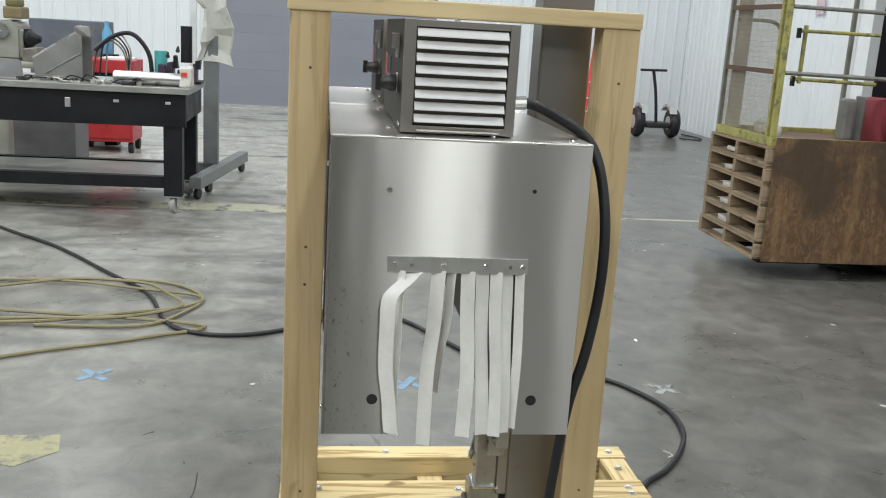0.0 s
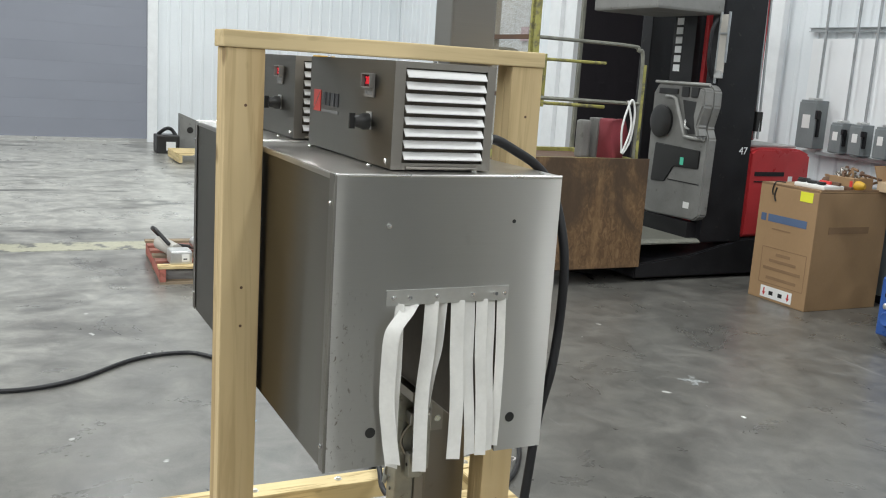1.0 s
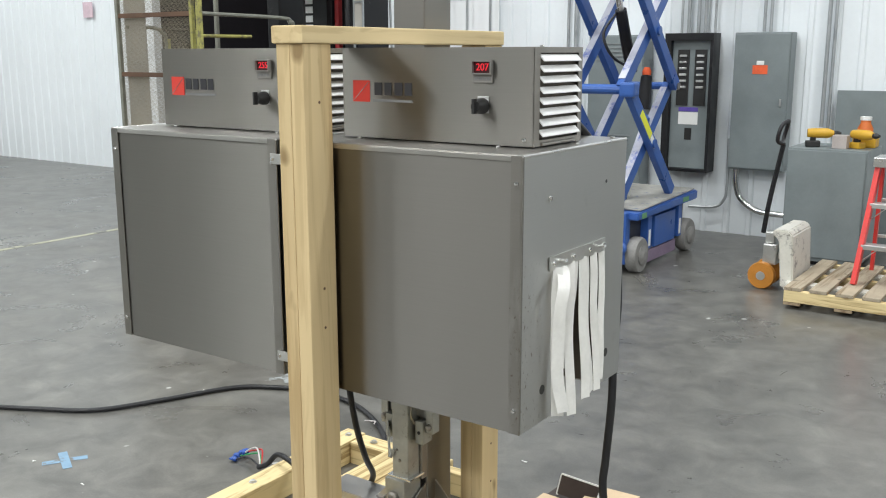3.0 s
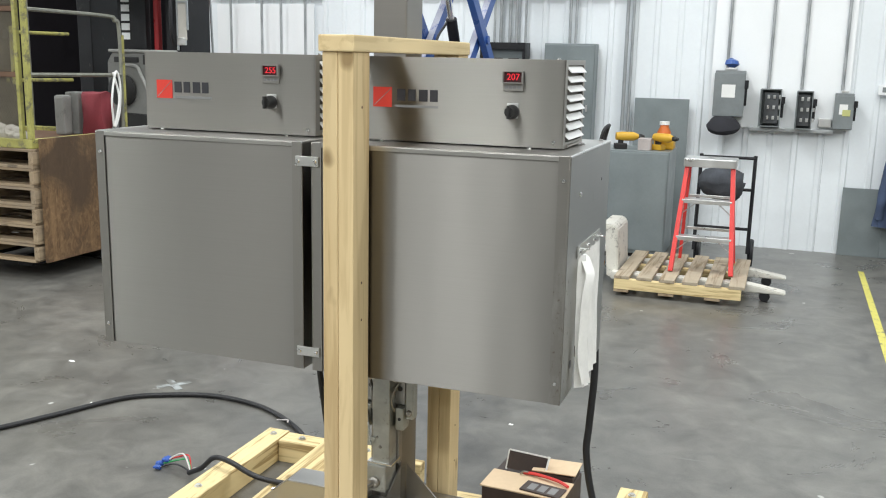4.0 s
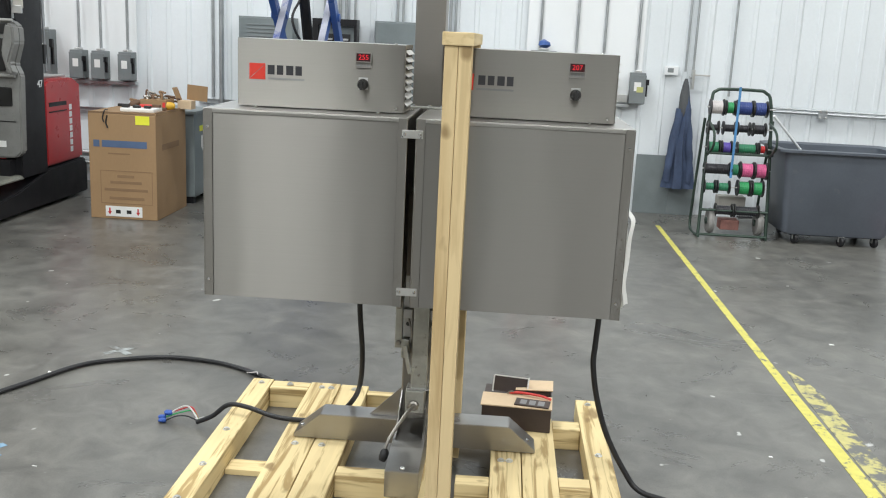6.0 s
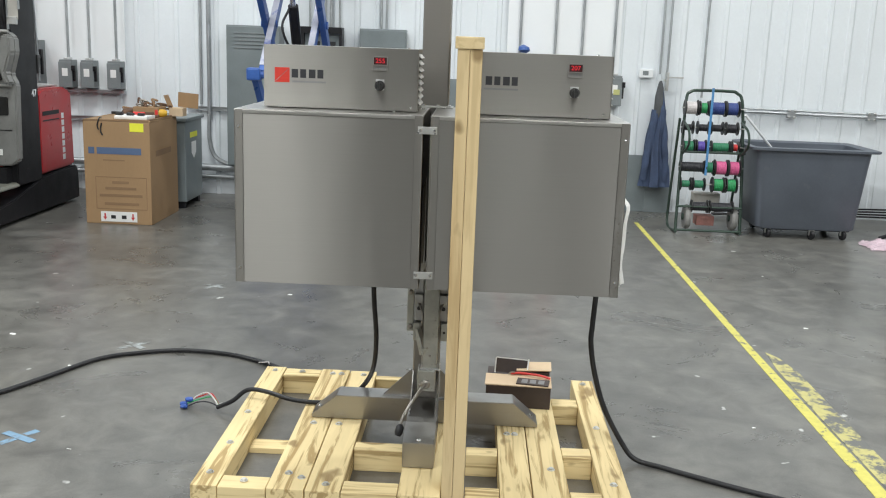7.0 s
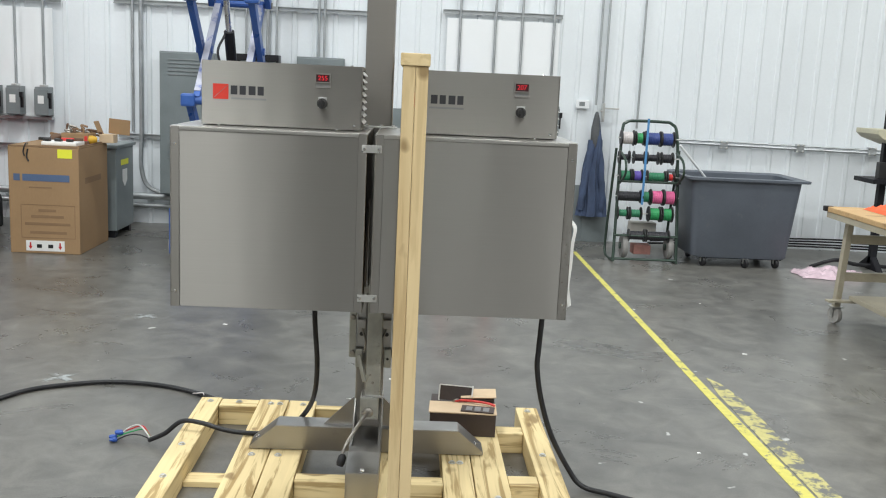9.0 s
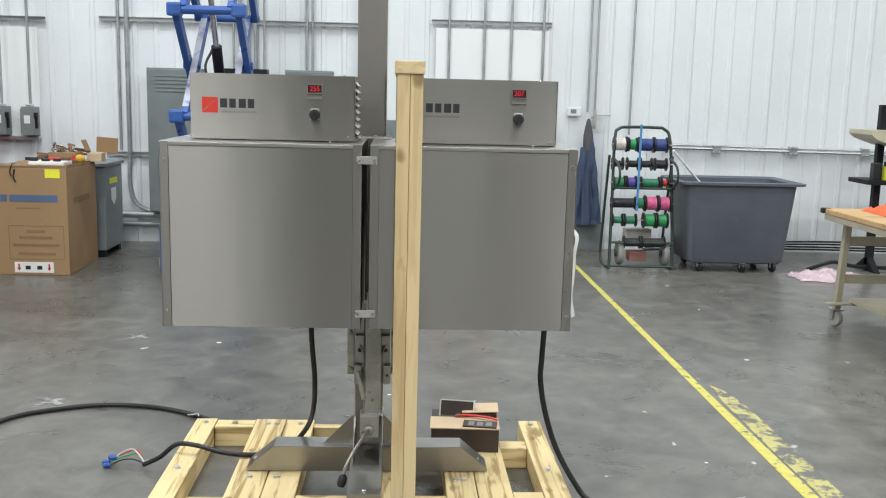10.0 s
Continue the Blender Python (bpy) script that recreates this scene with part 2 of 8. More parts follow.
STEEL_STAND = steel("stand_steel", (0.40, 0.39, 0.375), 0.36, aniso=0.4, dirt=0.3)
JACK_ZINC = surf("worn_galvanised_jack", (0.42, 0.42, 0.385), 0.42, 0.75, 0.22, 9, 60, 0.1, dirt=(0.13, 0.125, 0.10), dirt_at=0.64)
BEZEL = surf("controller_bezel", (0.24, 0.23, 0.215), 0.45, 0.2, 0.1)
# folded edge gets a paler steel, so its highlight sits in the colour
EDGE_HIGHLIGHT = surf("folded_steel_highlight", (0.72, 0.71, 0.69), 0.3, 1.0, 0.08, relief=0.02)
# dark brown metal for the tunnel inside and the plate behind the louvres
LINER = surf("dark_brown_liner", (0.10, 0.085, 0.07), 0.5, 0.6, 0.3)
ZINC = surf("zinc_plate", (0.62, 0.62, 0.60), 0.35, 0.9, 0.15)
CHROME = surf("bright_steel", (0.75, 0.75, 0.74), 0.2, 1.0, 0.08, relief=0.02)
PINE_X = wood("pine_grain_x", "x")
PINE_Y = wood("pine_grain_y", "y", figured=0.82, lines=0.39)
PALE_Z = wood("planed_pine_upright", "z", (0.62, 0.48, 0.27), (0.44, 0.29, 0.13), figured=0.3)
PALE_Y = wood("planed_pine_cap", "y", (0.68, 0.54, 0.31), (0.52, 0.37, 0.18), figured=0.28)
OLD_X, OLD_Y = (wood("weathered_pallet_" + a, a, (0.37, 0.28, 0.18), (0.17, 0.12, 0.07), 0.6) for a in "xy")
GREY_DECK = wood("greyed_pallet_board", "y", (0.44, 0.37, 0.27), (0.28, 0.22, 0.15), 0.45)
RED_WOOD_X = wood("red_pallet_board", "x", (0.45, 0.13, 0.10), (0.3, 0.08, 0.06), 0.35)
RED_WOOD_Y = wood("red_pallet_stringer", "y", (0.33, 0.12, 0.09), (0.2, 0.07, 0.05), 0.45)
BLACK_RUBBER = surf("black_rubber", (0.018, 0.018, 0.02), 0.45, 0, 0.3, spec=0.4)
BLACK_PLASTIC = surf("black_plastic", (0.02, 0.02, 0.02), 0.4, 0, 0.2)
BLACK_PAINT = surf("black_paint", (0.014, 0.014, 0.016), 0.45, 0, 0.35, dirt=(0.06, 0.056, 0.05), dirt_at=0.68, spec=0.3)
STRIP = surf("white_glass_cloth", (0.80, 0.79, 0.76), 0.42, 0.0, 0.1, 12, 120, 0.1)
LOGO_RED = surf("logo_red", (0.62, 0.045, 0.03), 0.4, 0, 0.08)
LOGO_BLACK = surf("logo_black", (0.03, 0.03, 0.035), 0.45, 0, 0.1)
LOGO_GREY = surf("logo_grey", (0.2, 0.2, 0.2), 0.45, 0, 0.1)
LED = glow("red_led", (1.0, 0.03, 0.05), 0.62)
LED_DIM = glow("red_led_window", (0.06, 0.002, 0.005), 0.3)
# near-white blade colour includes the lamplight on the sloping tops
LOUVRE = surf("lit_louvre_sheet", (0.86, 0.86, 0.85), 0.5, 0.35, 0.06)
CONCRETE = concrete()
YELLOW_LINE = worn_paint("floor_line_paint", (0.66, 0.60, 0.14), lost=0.59, scale=16)
YELLOW_OLD = worn_paint("old_floor_line_paint", (0.56, 0.51, 0.20), lost=0.49, scale=11)
YELLOW_FADED = worn_paint("faded_floor_paint", (0.36, 0.34, 0.20), under=(0.17, 0.165, 0.145), lost=0.50, scale=5)
PALE_LINE = worn_paint("pale_floor_line", (0.46, 0.45, 0.34), lost=0.55, scale=6)
TAPE_BLUE = worn_paint("blue_tape", (0.20, 0.33, 0.46), under=(0.16, 0.16, 0.15), lost=0.55, scale=14)
TAPE_WHITE = worn_paint("pale_tape", (0.33, 0.35, 0.35), under=(0.15, 0.15, 0.14), lost=0.5, scale=14)
WALL_METAL = surf("white_wall_sheet", (0.80, 0.84, 0.865), 0.38, 0, 0.05, 0.8, 40, 0.03)
CLOSING_GREY = surf("closing_wall_grey", (0.20, 0.205, 0.205), 0.7, 0, 0.12, 0.8, 30, 0.1)
WHITE_BOARD = surf("white_painted_board", (0.86, 0.88, 0.89), 0.45, 0, 0.03, 1.5)
CEIL = surf("ceiling_sheet", (0.62, 0.63, 0.64), 0.6, 0, 0.08, 0.6)
DOOR_GREY = surf("grey_roll_door", (0.25, 0.265, 0.31), 0.5, 0, 0.06, 0.7)
FRAME_WHITE = surf("white_frame_paint", (0.82, 0.84, 0.85), 0.4, 0, 0.06)
ROOM_DARKNESS = surf("room_darkness_lining", (0.015, 0.012, 0.016), 0.8, 0, 0.3)
ELEC_GREY = surf("electrical_grey_paint", (0.20, 0.23, 0.235), 0.42, 0, 0.1)
ELEC_DARK = surf("switch_box_grey", (0.20, 0.22, 0.225), 0.4, 0, 0.15)
SWITCH_INNER = surf("switch_inner_grey", (0.07, 0.075, 0.08), 0.5, 0, 0.2)
GALV = surf("galvanised_conduit", (0.46, 0.48, 0.49), 0.42, 0.75, 0.15, 10)
PAPER = surf("white_paper", (0.82, 0.82, 0.80), 0.6, 0, 0.04)
YELLOW_LABEL = surf("yellow_label", (0.85, 0.85, 0.06), 0.5, 0, 0.06)
CARD = surf("corrugated_cardboard", (0.36, 0.228, 0.118), 0.75, 0, 0.1, 3, 60, 0.1, (1, 1, 0.5))
CARD_PALE = surf("pale_cardboard", (0.62, 0.47, 0.31), 0.75, 0, 0.1, 5)
CARD_PRINT = surf("dark_carton_print", (0.05, 0.035, 0.03), 0.5, 0, 0.25, 9)
INK_BLUE = surf("blue_ink", (0.09, 0.14, 0.25), 0.6, 0, 0.12)
INK_BROWN = surf("brown_ink", (0.26, 0.16, 0.085), 0.7, 0, 0.12)
RED_PAINT = surf("truck_red", (0.46, 0.035, 0.04), 0.34, 0, 0.12, dirt=(0.25, 0.05, 0.05), dirt_at=0.7)
TRUCK_TRIM = surf("truck_trim_grey", (0.34, 0.34, 0.325), 0.4, 0, 0.15)
TRUCK_GREY = surf("truck_grey", (0.22, 0.22, 0.21), 0.45, 0, 0.15, dirt=(0.1, 0.1, 0.095), dirt_at=0.66)
YELLOW_PAINT = surf("cage_yellow", (0.36, 0.34, 0.10), 0.5, 0, 0.25, dirt=(0.15, 0.14, 0.08), dirt_at=0.55)
RAIL_GREY = surf("worn_rail", (0.26, 0.26, 0.22), 0.42, 0.5, 0.25, 14)
LIFT_BLUE = surf("lift_blue", (0.035, 0.105, 0.36), 0.36, 0, 0.15, dirt=(0.2, 0.22, 0.3), dirt_at=0.68)
LIFT_WORN = surf("lift_rubbed_arm", (0.42, 0.43, 0.50), 0.45, 0.2, 0.2, 4, dirt=(0.1, 0.14, 0.38), dirt_at=0.6)
TYRE = surf("grey_tyre", (0.34, 0.33, 0.31), 0.7, 0, 0.2)
LIFT_TYRE = surf("dusty_lift_tyre", (0.24, 0.235, 0.225), 0.75, 0, 0.3)
CARD_PINK = surf("faded_red_card", (0.42, 0.20, 0.17), 0.7, 0, 0.3, 14)
OSB = osb()
ORANGE = surf("orange_fabric", (0.85, 0.13, 0.04), 0.7, 0, 0.15, 20)
RED_LADDER = surf("red_fibreglass", (0.70, 0.05, 0.045), 0.4, 0, 0.12)
ALU = surf("aluminium", (0.66, 0.66, 0.65), 0.35, 0.85, 0.1)
TOOL_YELLOW = surf("tool_yellow", (0.62, 0.36, 0.03), 0.42, 0, 0.1)
JACK_WHITE = surf("worn_white_paint", (0.62, 0.60, 0.54), 0.45, 0, 0.12, dirt=(0.12, 0.11, 0.1), dirt_at=0.62)
DENIM = surf("navy_cloth", (0.06, 0.085, 0.15), 0.9, 0, 0.3, 7, 90, 0.3)
CLOTH_GREY = surf("dark_grey_cloth", (0.055, 0.06, 0.07), 0.9, 0, 0.35, 9, 60, 0.3)
CLOTH_BLACK = surf("black_cloth", (0.02, 0.02, 0.025), 0.9, 0, 0.3, 9)
BIN_GREY = surf("grey_poly_bin", (0.105, 0.12, 0.145), 0.45, 0, 0.14, 3, 60, 0.06, dirt=(0.13, 0.14, 0.16), dirt_at=0.64)
RACK_GREEN = surf("dark_green_rack", (0.035, 0.06, 0.045), 0.4, 0.2, 0.3)
BENCH_BLACK = surf("bench_black", (0.012, 0.012, 0.015), 0.5, 0, 0.3, spec=0.25)
BENCH_TOP = surf("worn_steel_top", (0.36, 0.36, 0.34), 0.4, 0.5, 0.2, 5)
BENCH_TAN = surf("tan_bench_paint", (0.42, 0.38, 0.29), 0.5, 0, 0.15)
MAPLE = wood("maple_worktop", "x", (0.55, 0.37, 0.19), (0.45, 0.28, 0.13), figured=0.2)
TEAL = surf("teal_plastic", (0.10, 0.45, 0.45), 0.4, 0, 0.1)
MACHINE_BLUE = surf("cabinet_blue", (0.025, 0.13, 0.36), 0.4, 0, 0.08)
PINK = surf("pink_film", (0.66, 0.50, 0.56), 0.22, 0, 0.15, 9)
HOSE_YELLOW = surf("dull_yellow_hose", (0.24, 0.21, 0.11), 0.5, 0, 0.2)
RUST = surf("brown_steel", (0.14, 0.08, 0.05), 0.6, 0.2, 0.3)
MESH_BROWN = surf("expanded_metal", (0.36, 0.32, 0.24), 0.5, 0.3, 0.25)
TARP = surf("dusty_sheet", (0.48, 0.46, 0.42), 0.6, 0, 0.12, 5)


def wire(name, color):
    return surf(name, color, 0.45, 0, 0.15, 30)


W_WHITE, W_GREEN, W_BLUE, W_PINK = wire("white_wire", (0.6, 0.56, 0.55)), wire("green_wire", (0.03, 0.30, 0.10)), wire("blue_wire", (0.035, 0.06, 0.22)), wire("pink_wire", (0.66, 0.12, 0.28))
W_DKGREEN, W_BLACK, W_PURPLE, W_RED = wire("dark_green_wire", (0.03, 0.20, 0.10)), wire("black_wire", (0.02, 0.02, 0.025)), wire("purple_wire", (0.12, 0.08, 0.4)), wire("red_wire", (0.55, 0.03, 0.03))


# ---- mesh helpers ----
WORLDLY = set()


def add_box(bm, x0, x1, y0, y1, z0, z1, bev=0.0, m=None):
    g = bmesh.ops.create_cube(bm, size=1)["verts"]
    for v in g:
        v.co = Vector(((x0 + x1) / 2 + v.co.x * (x1 - x0), (y0 + y1) / 2 + v.co.y * (y1 - y0), (z0 + z1) / 2 + v.co.z * (z1 - z0)))
    if bev:
        es = list({e for v in g for e in v.link_edges})
        r = bmesh.ops.bevel(bm, geom=es, offset=bev, segments=2, affect="EDGES", profile=0.6)
        g = list({v for f in r["faces"] for v in f.verts} | {v for v in g if v.is_valid})
    if m is not None:
        bmesh.ops.transform(bm, matrix=m, verts=g)
    return bm


def box(x0, x1, y0, y1, z0, z1, bev=0.0, m=None):
    return add_box(bmesh.new(), x0, x1, y0, y1, z0, z1, bev, m)


def boxes(*rows, bev=0.0):
    bm = bmesh.new()
    for r in rows:
        add_box(bm, *r, bev=bev)
    return bm


def add_rod(bm, p, q, r, seg=12, r2=None, caps=True):
    p, q = Vector(p), Vector(q)
    d = q - p
    m = Matrix.Translation((p + q) / 2) @ d.to_track_quat("Z", "Y").to_matrix().to_4x4()
    bmesh.ops.create_cone(bm, cap_ends=caps, segments=seg, radius1=r, radius2=r if r2 is None else r2, depth=d.length, matrix=m)
    return bm


def rod(p, q, r, seg=12, r2=None):
    return add_rod(bmesh.new(), p, q, r, seg, r2)


def add_bar(bm, p, q, w, h, bev=0.0, up=(0, 0, 1)):
    """A rectangular bar from p to q; w is its width across, h its height towards up."""
    p, q = Vector(p), Vector(q)
    d = (q - p).normalized()
    side = d.cross(Vector(up)).normalized()
    top = side.cross(d)
    m = Matrix((side, d, top)).transposed().to_4x4()
    m.translation = (p + q) / 2
    n = (q - p).length / 2
    return add_box(bm, -w / 2, w / 2, -n, n, -h / 2, h / 2, bev, m)


def bar(p, q, w, h, bev=0.0, up=(0, 0, 1)):
    return add_bar(bmesh.new(), p, q, w, h, bev, up)


def spline(pts, n=8):
    pts = [Vector(p) for p in pts]
    pts = [pts[0] * 2 - pts[1], *pts, pts[-1] * 2 - pts[-2]]
    out = []
    for a, b, c, d in zip(pts, pts[1:], pts[2:], pts[3:]):
        for i in range(n):
            t = i / n
            out.append(0.5 * (2 * b + (c - a) * t + (2 * a - 5 * b + 4 * c - d) * t * t + (3 * b - a - 3 * c + d) * t ** 3))
    return out + [pts[-2]]


def tube(pts, r, seg=8, n=8, smooth=True):
    pts = spline(pts, n) if smooth else [Vector(p) for p in pts]
    bm = bmesh.new()
    rings, ref = [], Vector((0.31, 0.2, 0.93))
    for i, p in enumerate(pts):
        d = (pts[min(i + 1, len(pts) - 1)] - pts[max(i - 1, 0)]).normalized()
        u = d.cross(ref)
        u = (u if u.length > 1e-3 else d.orthogonal()).normalized()
        w = d.cross(u)
        ref = w if abs(d.dot(w)) < 0.9 else ref
        rings.append([bm.verts.new(p + r * (math.cos(k * math.tau / seg) * u + math.sin(k * math.tau / seg) * w)) for k in range(seg)])
        ref = u.cross(d)
    for a, b in zip(rings, rings[1:]):
        for k in range(seg):
            bm.faces.new((a[k], a[(k + 1) % seg], b[(k + 1) % seg], b[k]))
    bm.faces.new(rings[0][::-1])
    bm.faces.new(rings[-1])
    bmesh.ops.recalc_face_normals(bm, faces=bm.faces)
    return bm


def prism(poly, axis, a, b, bev=0.0):
    """A polygon in the plane across axis (x: y,z; y: x,z; z: x,y), drawn out from a to b."""
    bm = bmesh.new()
    put = {"x": lambda u, v, w: (w, u, v), "y": lambda u, v, w: (u, w, v), "z": lambda u, v, w: (u, v, w)}[axis]
    lo = [bm.verts.new(put(u, v, a)) for u, v in poly]
    hi = [bm.verts.new(put(u, v, b)) for u, v in poly]
    bm.faces.new(lo)
    bm.faces.new(hi[::-1])
    for i in range(len(poly)):
        j = (i + 1) % len(poly)
        bm.faces.new((lo[i], hi[i], hi[j], lo[j]))
    bmesh.ops.recalc_face_normals(bm, faces=bm.faces)
    if bev:
        bmesh.ops.bevel(bm, geom=list(bm.edges), offset=bev, segments=2, affect="EDGES")
    return bm


def ribbon(pts, width, across, thick=0.0012, n=6):
    """A limp strip along pts, with its width along across."""
    pts, across = spline(pts, n), Vector(across).normalized()
    bm = bmesh.new()
    rows = []
    for i, p in enumerate(pts):
        d = (pts[min(i + 1, len(pts) - 1)] - pts[max(i - 1, 0)]).normalized()
        nrm = d.cross(across).normalized() * thick / 2
        curl = nrm * 3 * math.sin(i * 0.5)
        rows.append([bm.verts.new(p + s * across * width / 2 + e * nrm + (curl if s else -curl)) for s, e in ((-1, 1), (0, 1), (1, 1), (1, -1), (0, -1), (-1, -1))])
    for a, b in zip(rows, rows[1:]):
        for k in range(6):
            bm.faces.new((a[k], a[(k + 1) % 6], b[(k + 1) % 6], b[k]))
    bm.faces.new(rows[0][::-1])
    bm.faces.new(rows[-1])
    bmesh.ops.recalc_face_normals(bm, faces=bm.faces)
    return bm


def lathe(profile, p, axis, seg=20):
    """A turned shape: (radius, along) pairs about axis through p."""
    bm = bmesh.new()
    q = Vector(axis).to_track_quat("Z", "Y").to_matrix()
    rings = [[bm.verts.new(Vector(p) + q @ Vector((r * math.cos(k * math.tau / seg), r * math.sin(k * math.tau / seg), z))) for k in range(seg)] for r, z in profile]
    for a, b in zip(rings, rings[1:]):
        for k in range(seg):
            bm.faces.new((a[k], a[(k + 1) % seg], b[(k + 1) % seg], b[k]))
    bm.faces.new(rings[0][::-1])
    bm.faces.new(rings[-1])
    bmesh.ops.recalc_face_normals(bm, faces=bm.faces)
    return bm


def crumple(bm, amount, scale=3.0, cuts=0):
    if cuts:
        bmesh.ops.subdivide_edges(bm, edges=list(bm.edges), cuts=cuts, use_grid_fill=True)
    for v in bm.verts:
        v.co += noise.noise_vector(v.co * scale) * amount
    return bm


def mesh_of(name, bm, mat, smooth=None):
    me = bpy.data.meshes.new(name)
    if smooth is None:
        smooth = False
    for f in bm.faces:
        f.smooth = smooth
    if smooth:
        for e in bm.edges:
            if len(e.link_faces) == 2 and e.calc_face_angle(0) > 0.7:
                e.smooth = False
    bm.to_mesh(me)
    bm.free()
    me.materials.append(mat)
    return me


def thing(name, label, category, base=(0, 0, 0), rz=0, group="", kind="", worldly=True):
    ob = tagged(new(name), label, category, group, kind)
    ob.empty_display_size = 0.1
    ob.matrix_basis = pose(*base, 0, 0, rz)
    if worldly:
        WORLDLY.add(ob.name)
    return ob


def part(name, bm, mat, parent, label="", smooth=False):
    ob = new(name, mesh_of(name, bm, mat, smooth))
    ob.parent = parent
    if parent.name in WORLDLY:
        ob.matrix_parent_inverse = parent.matrix_basis.inverted()
    return tagged(ob, label)


def solo(name, bm, mat, label, category, group="", kind="", smooth=False):
    return tagged(new(name, mesh_of(name, bm, mat, smooth)), label, category, group, kind)


def text_bm(words, size, m, depth=0.0008):
    cu = bpy.data.curves.new("lettering", "FONT")
    cu.body, cu.size, cu.extrude, cu.align_x, cu.align_y = words, size, depth, "CENTER", "CENTER"
    ob = bpy.data.objects.new("lettering", cu)
    scene.collection.objects.link(ob)
    bpy.context.view_layer.update()
    me = bpy.data.meshes.new_from_object(ob.evaluated_get(bpy.context.evaluated_depsgraph_get()))
    bm = bmesh.new()
    bm.from_mesh(me)
    bmesh.ops.transform(bm, matrix=m, verts=bm.verts)
    bpy.data.objects.remove(ob)
    bpy.data.curves.remove(cu)
    bpy.data.meshes.remove(me)
    return bm


def screw(p, axis, r=0.006):
    return lathe([(r * 0.6, -0.001), (r, 0.0), (r, r * 0.5), (r * 0.7, r * 0.85), (0.0004, r * 0.9)], p, axis, 10)


# ---- structure ----
WX, EX, SY, NY = -14.5, 18.0, -19.0, 6.1
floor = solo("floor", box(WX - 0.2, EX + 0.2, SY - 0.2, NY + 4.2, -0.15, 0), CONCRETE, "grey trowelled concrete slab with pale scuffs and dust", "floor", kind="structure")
ceiling = solo("ceiling", box(WX - 0.2, EX + 0.2, SY - 0.2, NY + 4.2, CEILING, CEILING + 0.1), CEIL, "pale sheet metal ceiling", "ceiling", kind="structure")


def rib_panel(w, h):
    """One ribbed wall sheet, w wide and h high, facing -y, its left foot at the origin."""
    step = w / 4
    pts = []
    for i in range(4):
        a = i * step
        d = 0.016 if i % 2 == 0 else 0.010
        pts += [(a, 0), (a + step - 0.062, 0), (a + step - 0.050, -d), (a + step - 0.018, -d), (a + step - 0.006, 0)]
    pts.append((w - 0.002, 0))
    poly = pts + [(w - 0.002, 0.03), (0, 0.03)]
    return prism(poly, "z", 0, h)


def wall_of_panels(name, label, start, turn, length, h, z0=0.0, w=0.80):
    wall = thing(name, label, "wall", (start[0], start[1], z0), turn, kind="structure", worldly=False)
    n = max(1, round(length / w))
    me = mesh_of("panel", rib_panel(length / n, h), WALL_METAL)
    for i in range(n):
        p = new("panel", me)
        p.parent = wall
        p.location = (i * length / n, 0, 0)
    return wall


DX0, DX1, DH = -8.4, -5.0, 4.2
wall_of_panels("wall_north_a", "white ribbed sheet metal wall", (WX, NY), 0, DX0 - WX, CEILING)
wall_of_panels("wall_north_b", "white ribbed sheet metal wall with electrical gear", (DX1, NY), 0, EX - DX1, CEILING)
wall_of_panels("wall_north_header", "white ribbed sheet metal above the dark doorway", (DX0, NY), 0, DX1 - DX0, CEILING - DH, DH)
GY0, GY1, GH = -2.2, 1.55, 4.3
wall_of_panels("wall_west_a", "white ribbed sheet metal wall", (WX, SY), 90, GY0 - SY, CEILING)
wall_of_panels("wall_west_b", "white ribbed sheet metal wall", (WX, GY1), 90, NY - GY1, CEILING)
wall_of_panels("wall_west_header", "white ribbed sheet metal above the roll door", (WX, GY0), 90, GY1 - GY0, CEILING - GH, GH)
# unseen walls added to close the hall; their grey darkens reflections in the steel
solo("wall_south", box(WX - 0.2, EX + 0.2, SY - 0.2, SY, 0, CEILING), CLOSING_GREY, "unseen plain closing wall, grey to darken the steel reflections", "wall", kind="structure")
solo("wall_east", box(EX, EX + 0.2, SY, NY + 0.1, 0, CEILING), CLOSING_GREY, "unseen plain closing wall, grey to darken the steel reflections", "wall", kind="structure")
# the unlit room beyond the doorway, its darkness painted as a near-black lining
dark = solo("dark_room", boxes((DX0 - 0.1, DX0, NY + 0.03, NY + 4, 0.002, DH), (DX1, DX1 + 0.1, NY + 0.03, NY + 4, 0.002, DH), (DX0 - 0.1, DX1 + 0.1, NY + 4, NY + 4.1, 0.002, DH), (DX0 - 0.1, DX1 + 0.1, NY + 0.03, NY + 4.1, DH, DH + 0.1)), ROOM_DARKNESS, "unlit room behind the open doorway, lining near-black for its darkness", "room", kind="structure")
jamb = solo("door_trim", boxes((DX0 - 0.55, DX0 - 0.28, NY - 0.16, NY - 0.03, 0, DH), (DX0 - 0.28, DX0, NY - 0.1, NY + 0.03, 0, DH), (DX1, DX1 + 0.2, NY - 0.1, NY - 0.03, 0, DH), (DX0, DX1, NY - 0.1, NY + 0.03, DH, DH + 0.2), bev=0.006), FRAME_WHITE, "white painted doorway trim", "trim", kind="structure")
roll = thing("door_1", "closed grey roll-up door in a white frame", "door", (WX, 0, 0), kind="structure")
for i in range(14):
    part("slat", box(WX - 0.03, WX + 0.005, GY0, GY1, 0.05 + i * 0.305, 0.05 + (i + 1) * 0.305 - 0.001), DOOR_GREY, roll)
part("bottom_rail", box(WX - 0.035, WX + 0.03, GY0, GY1, 0, 0.05), ALU, roll, "pale bottom rail")
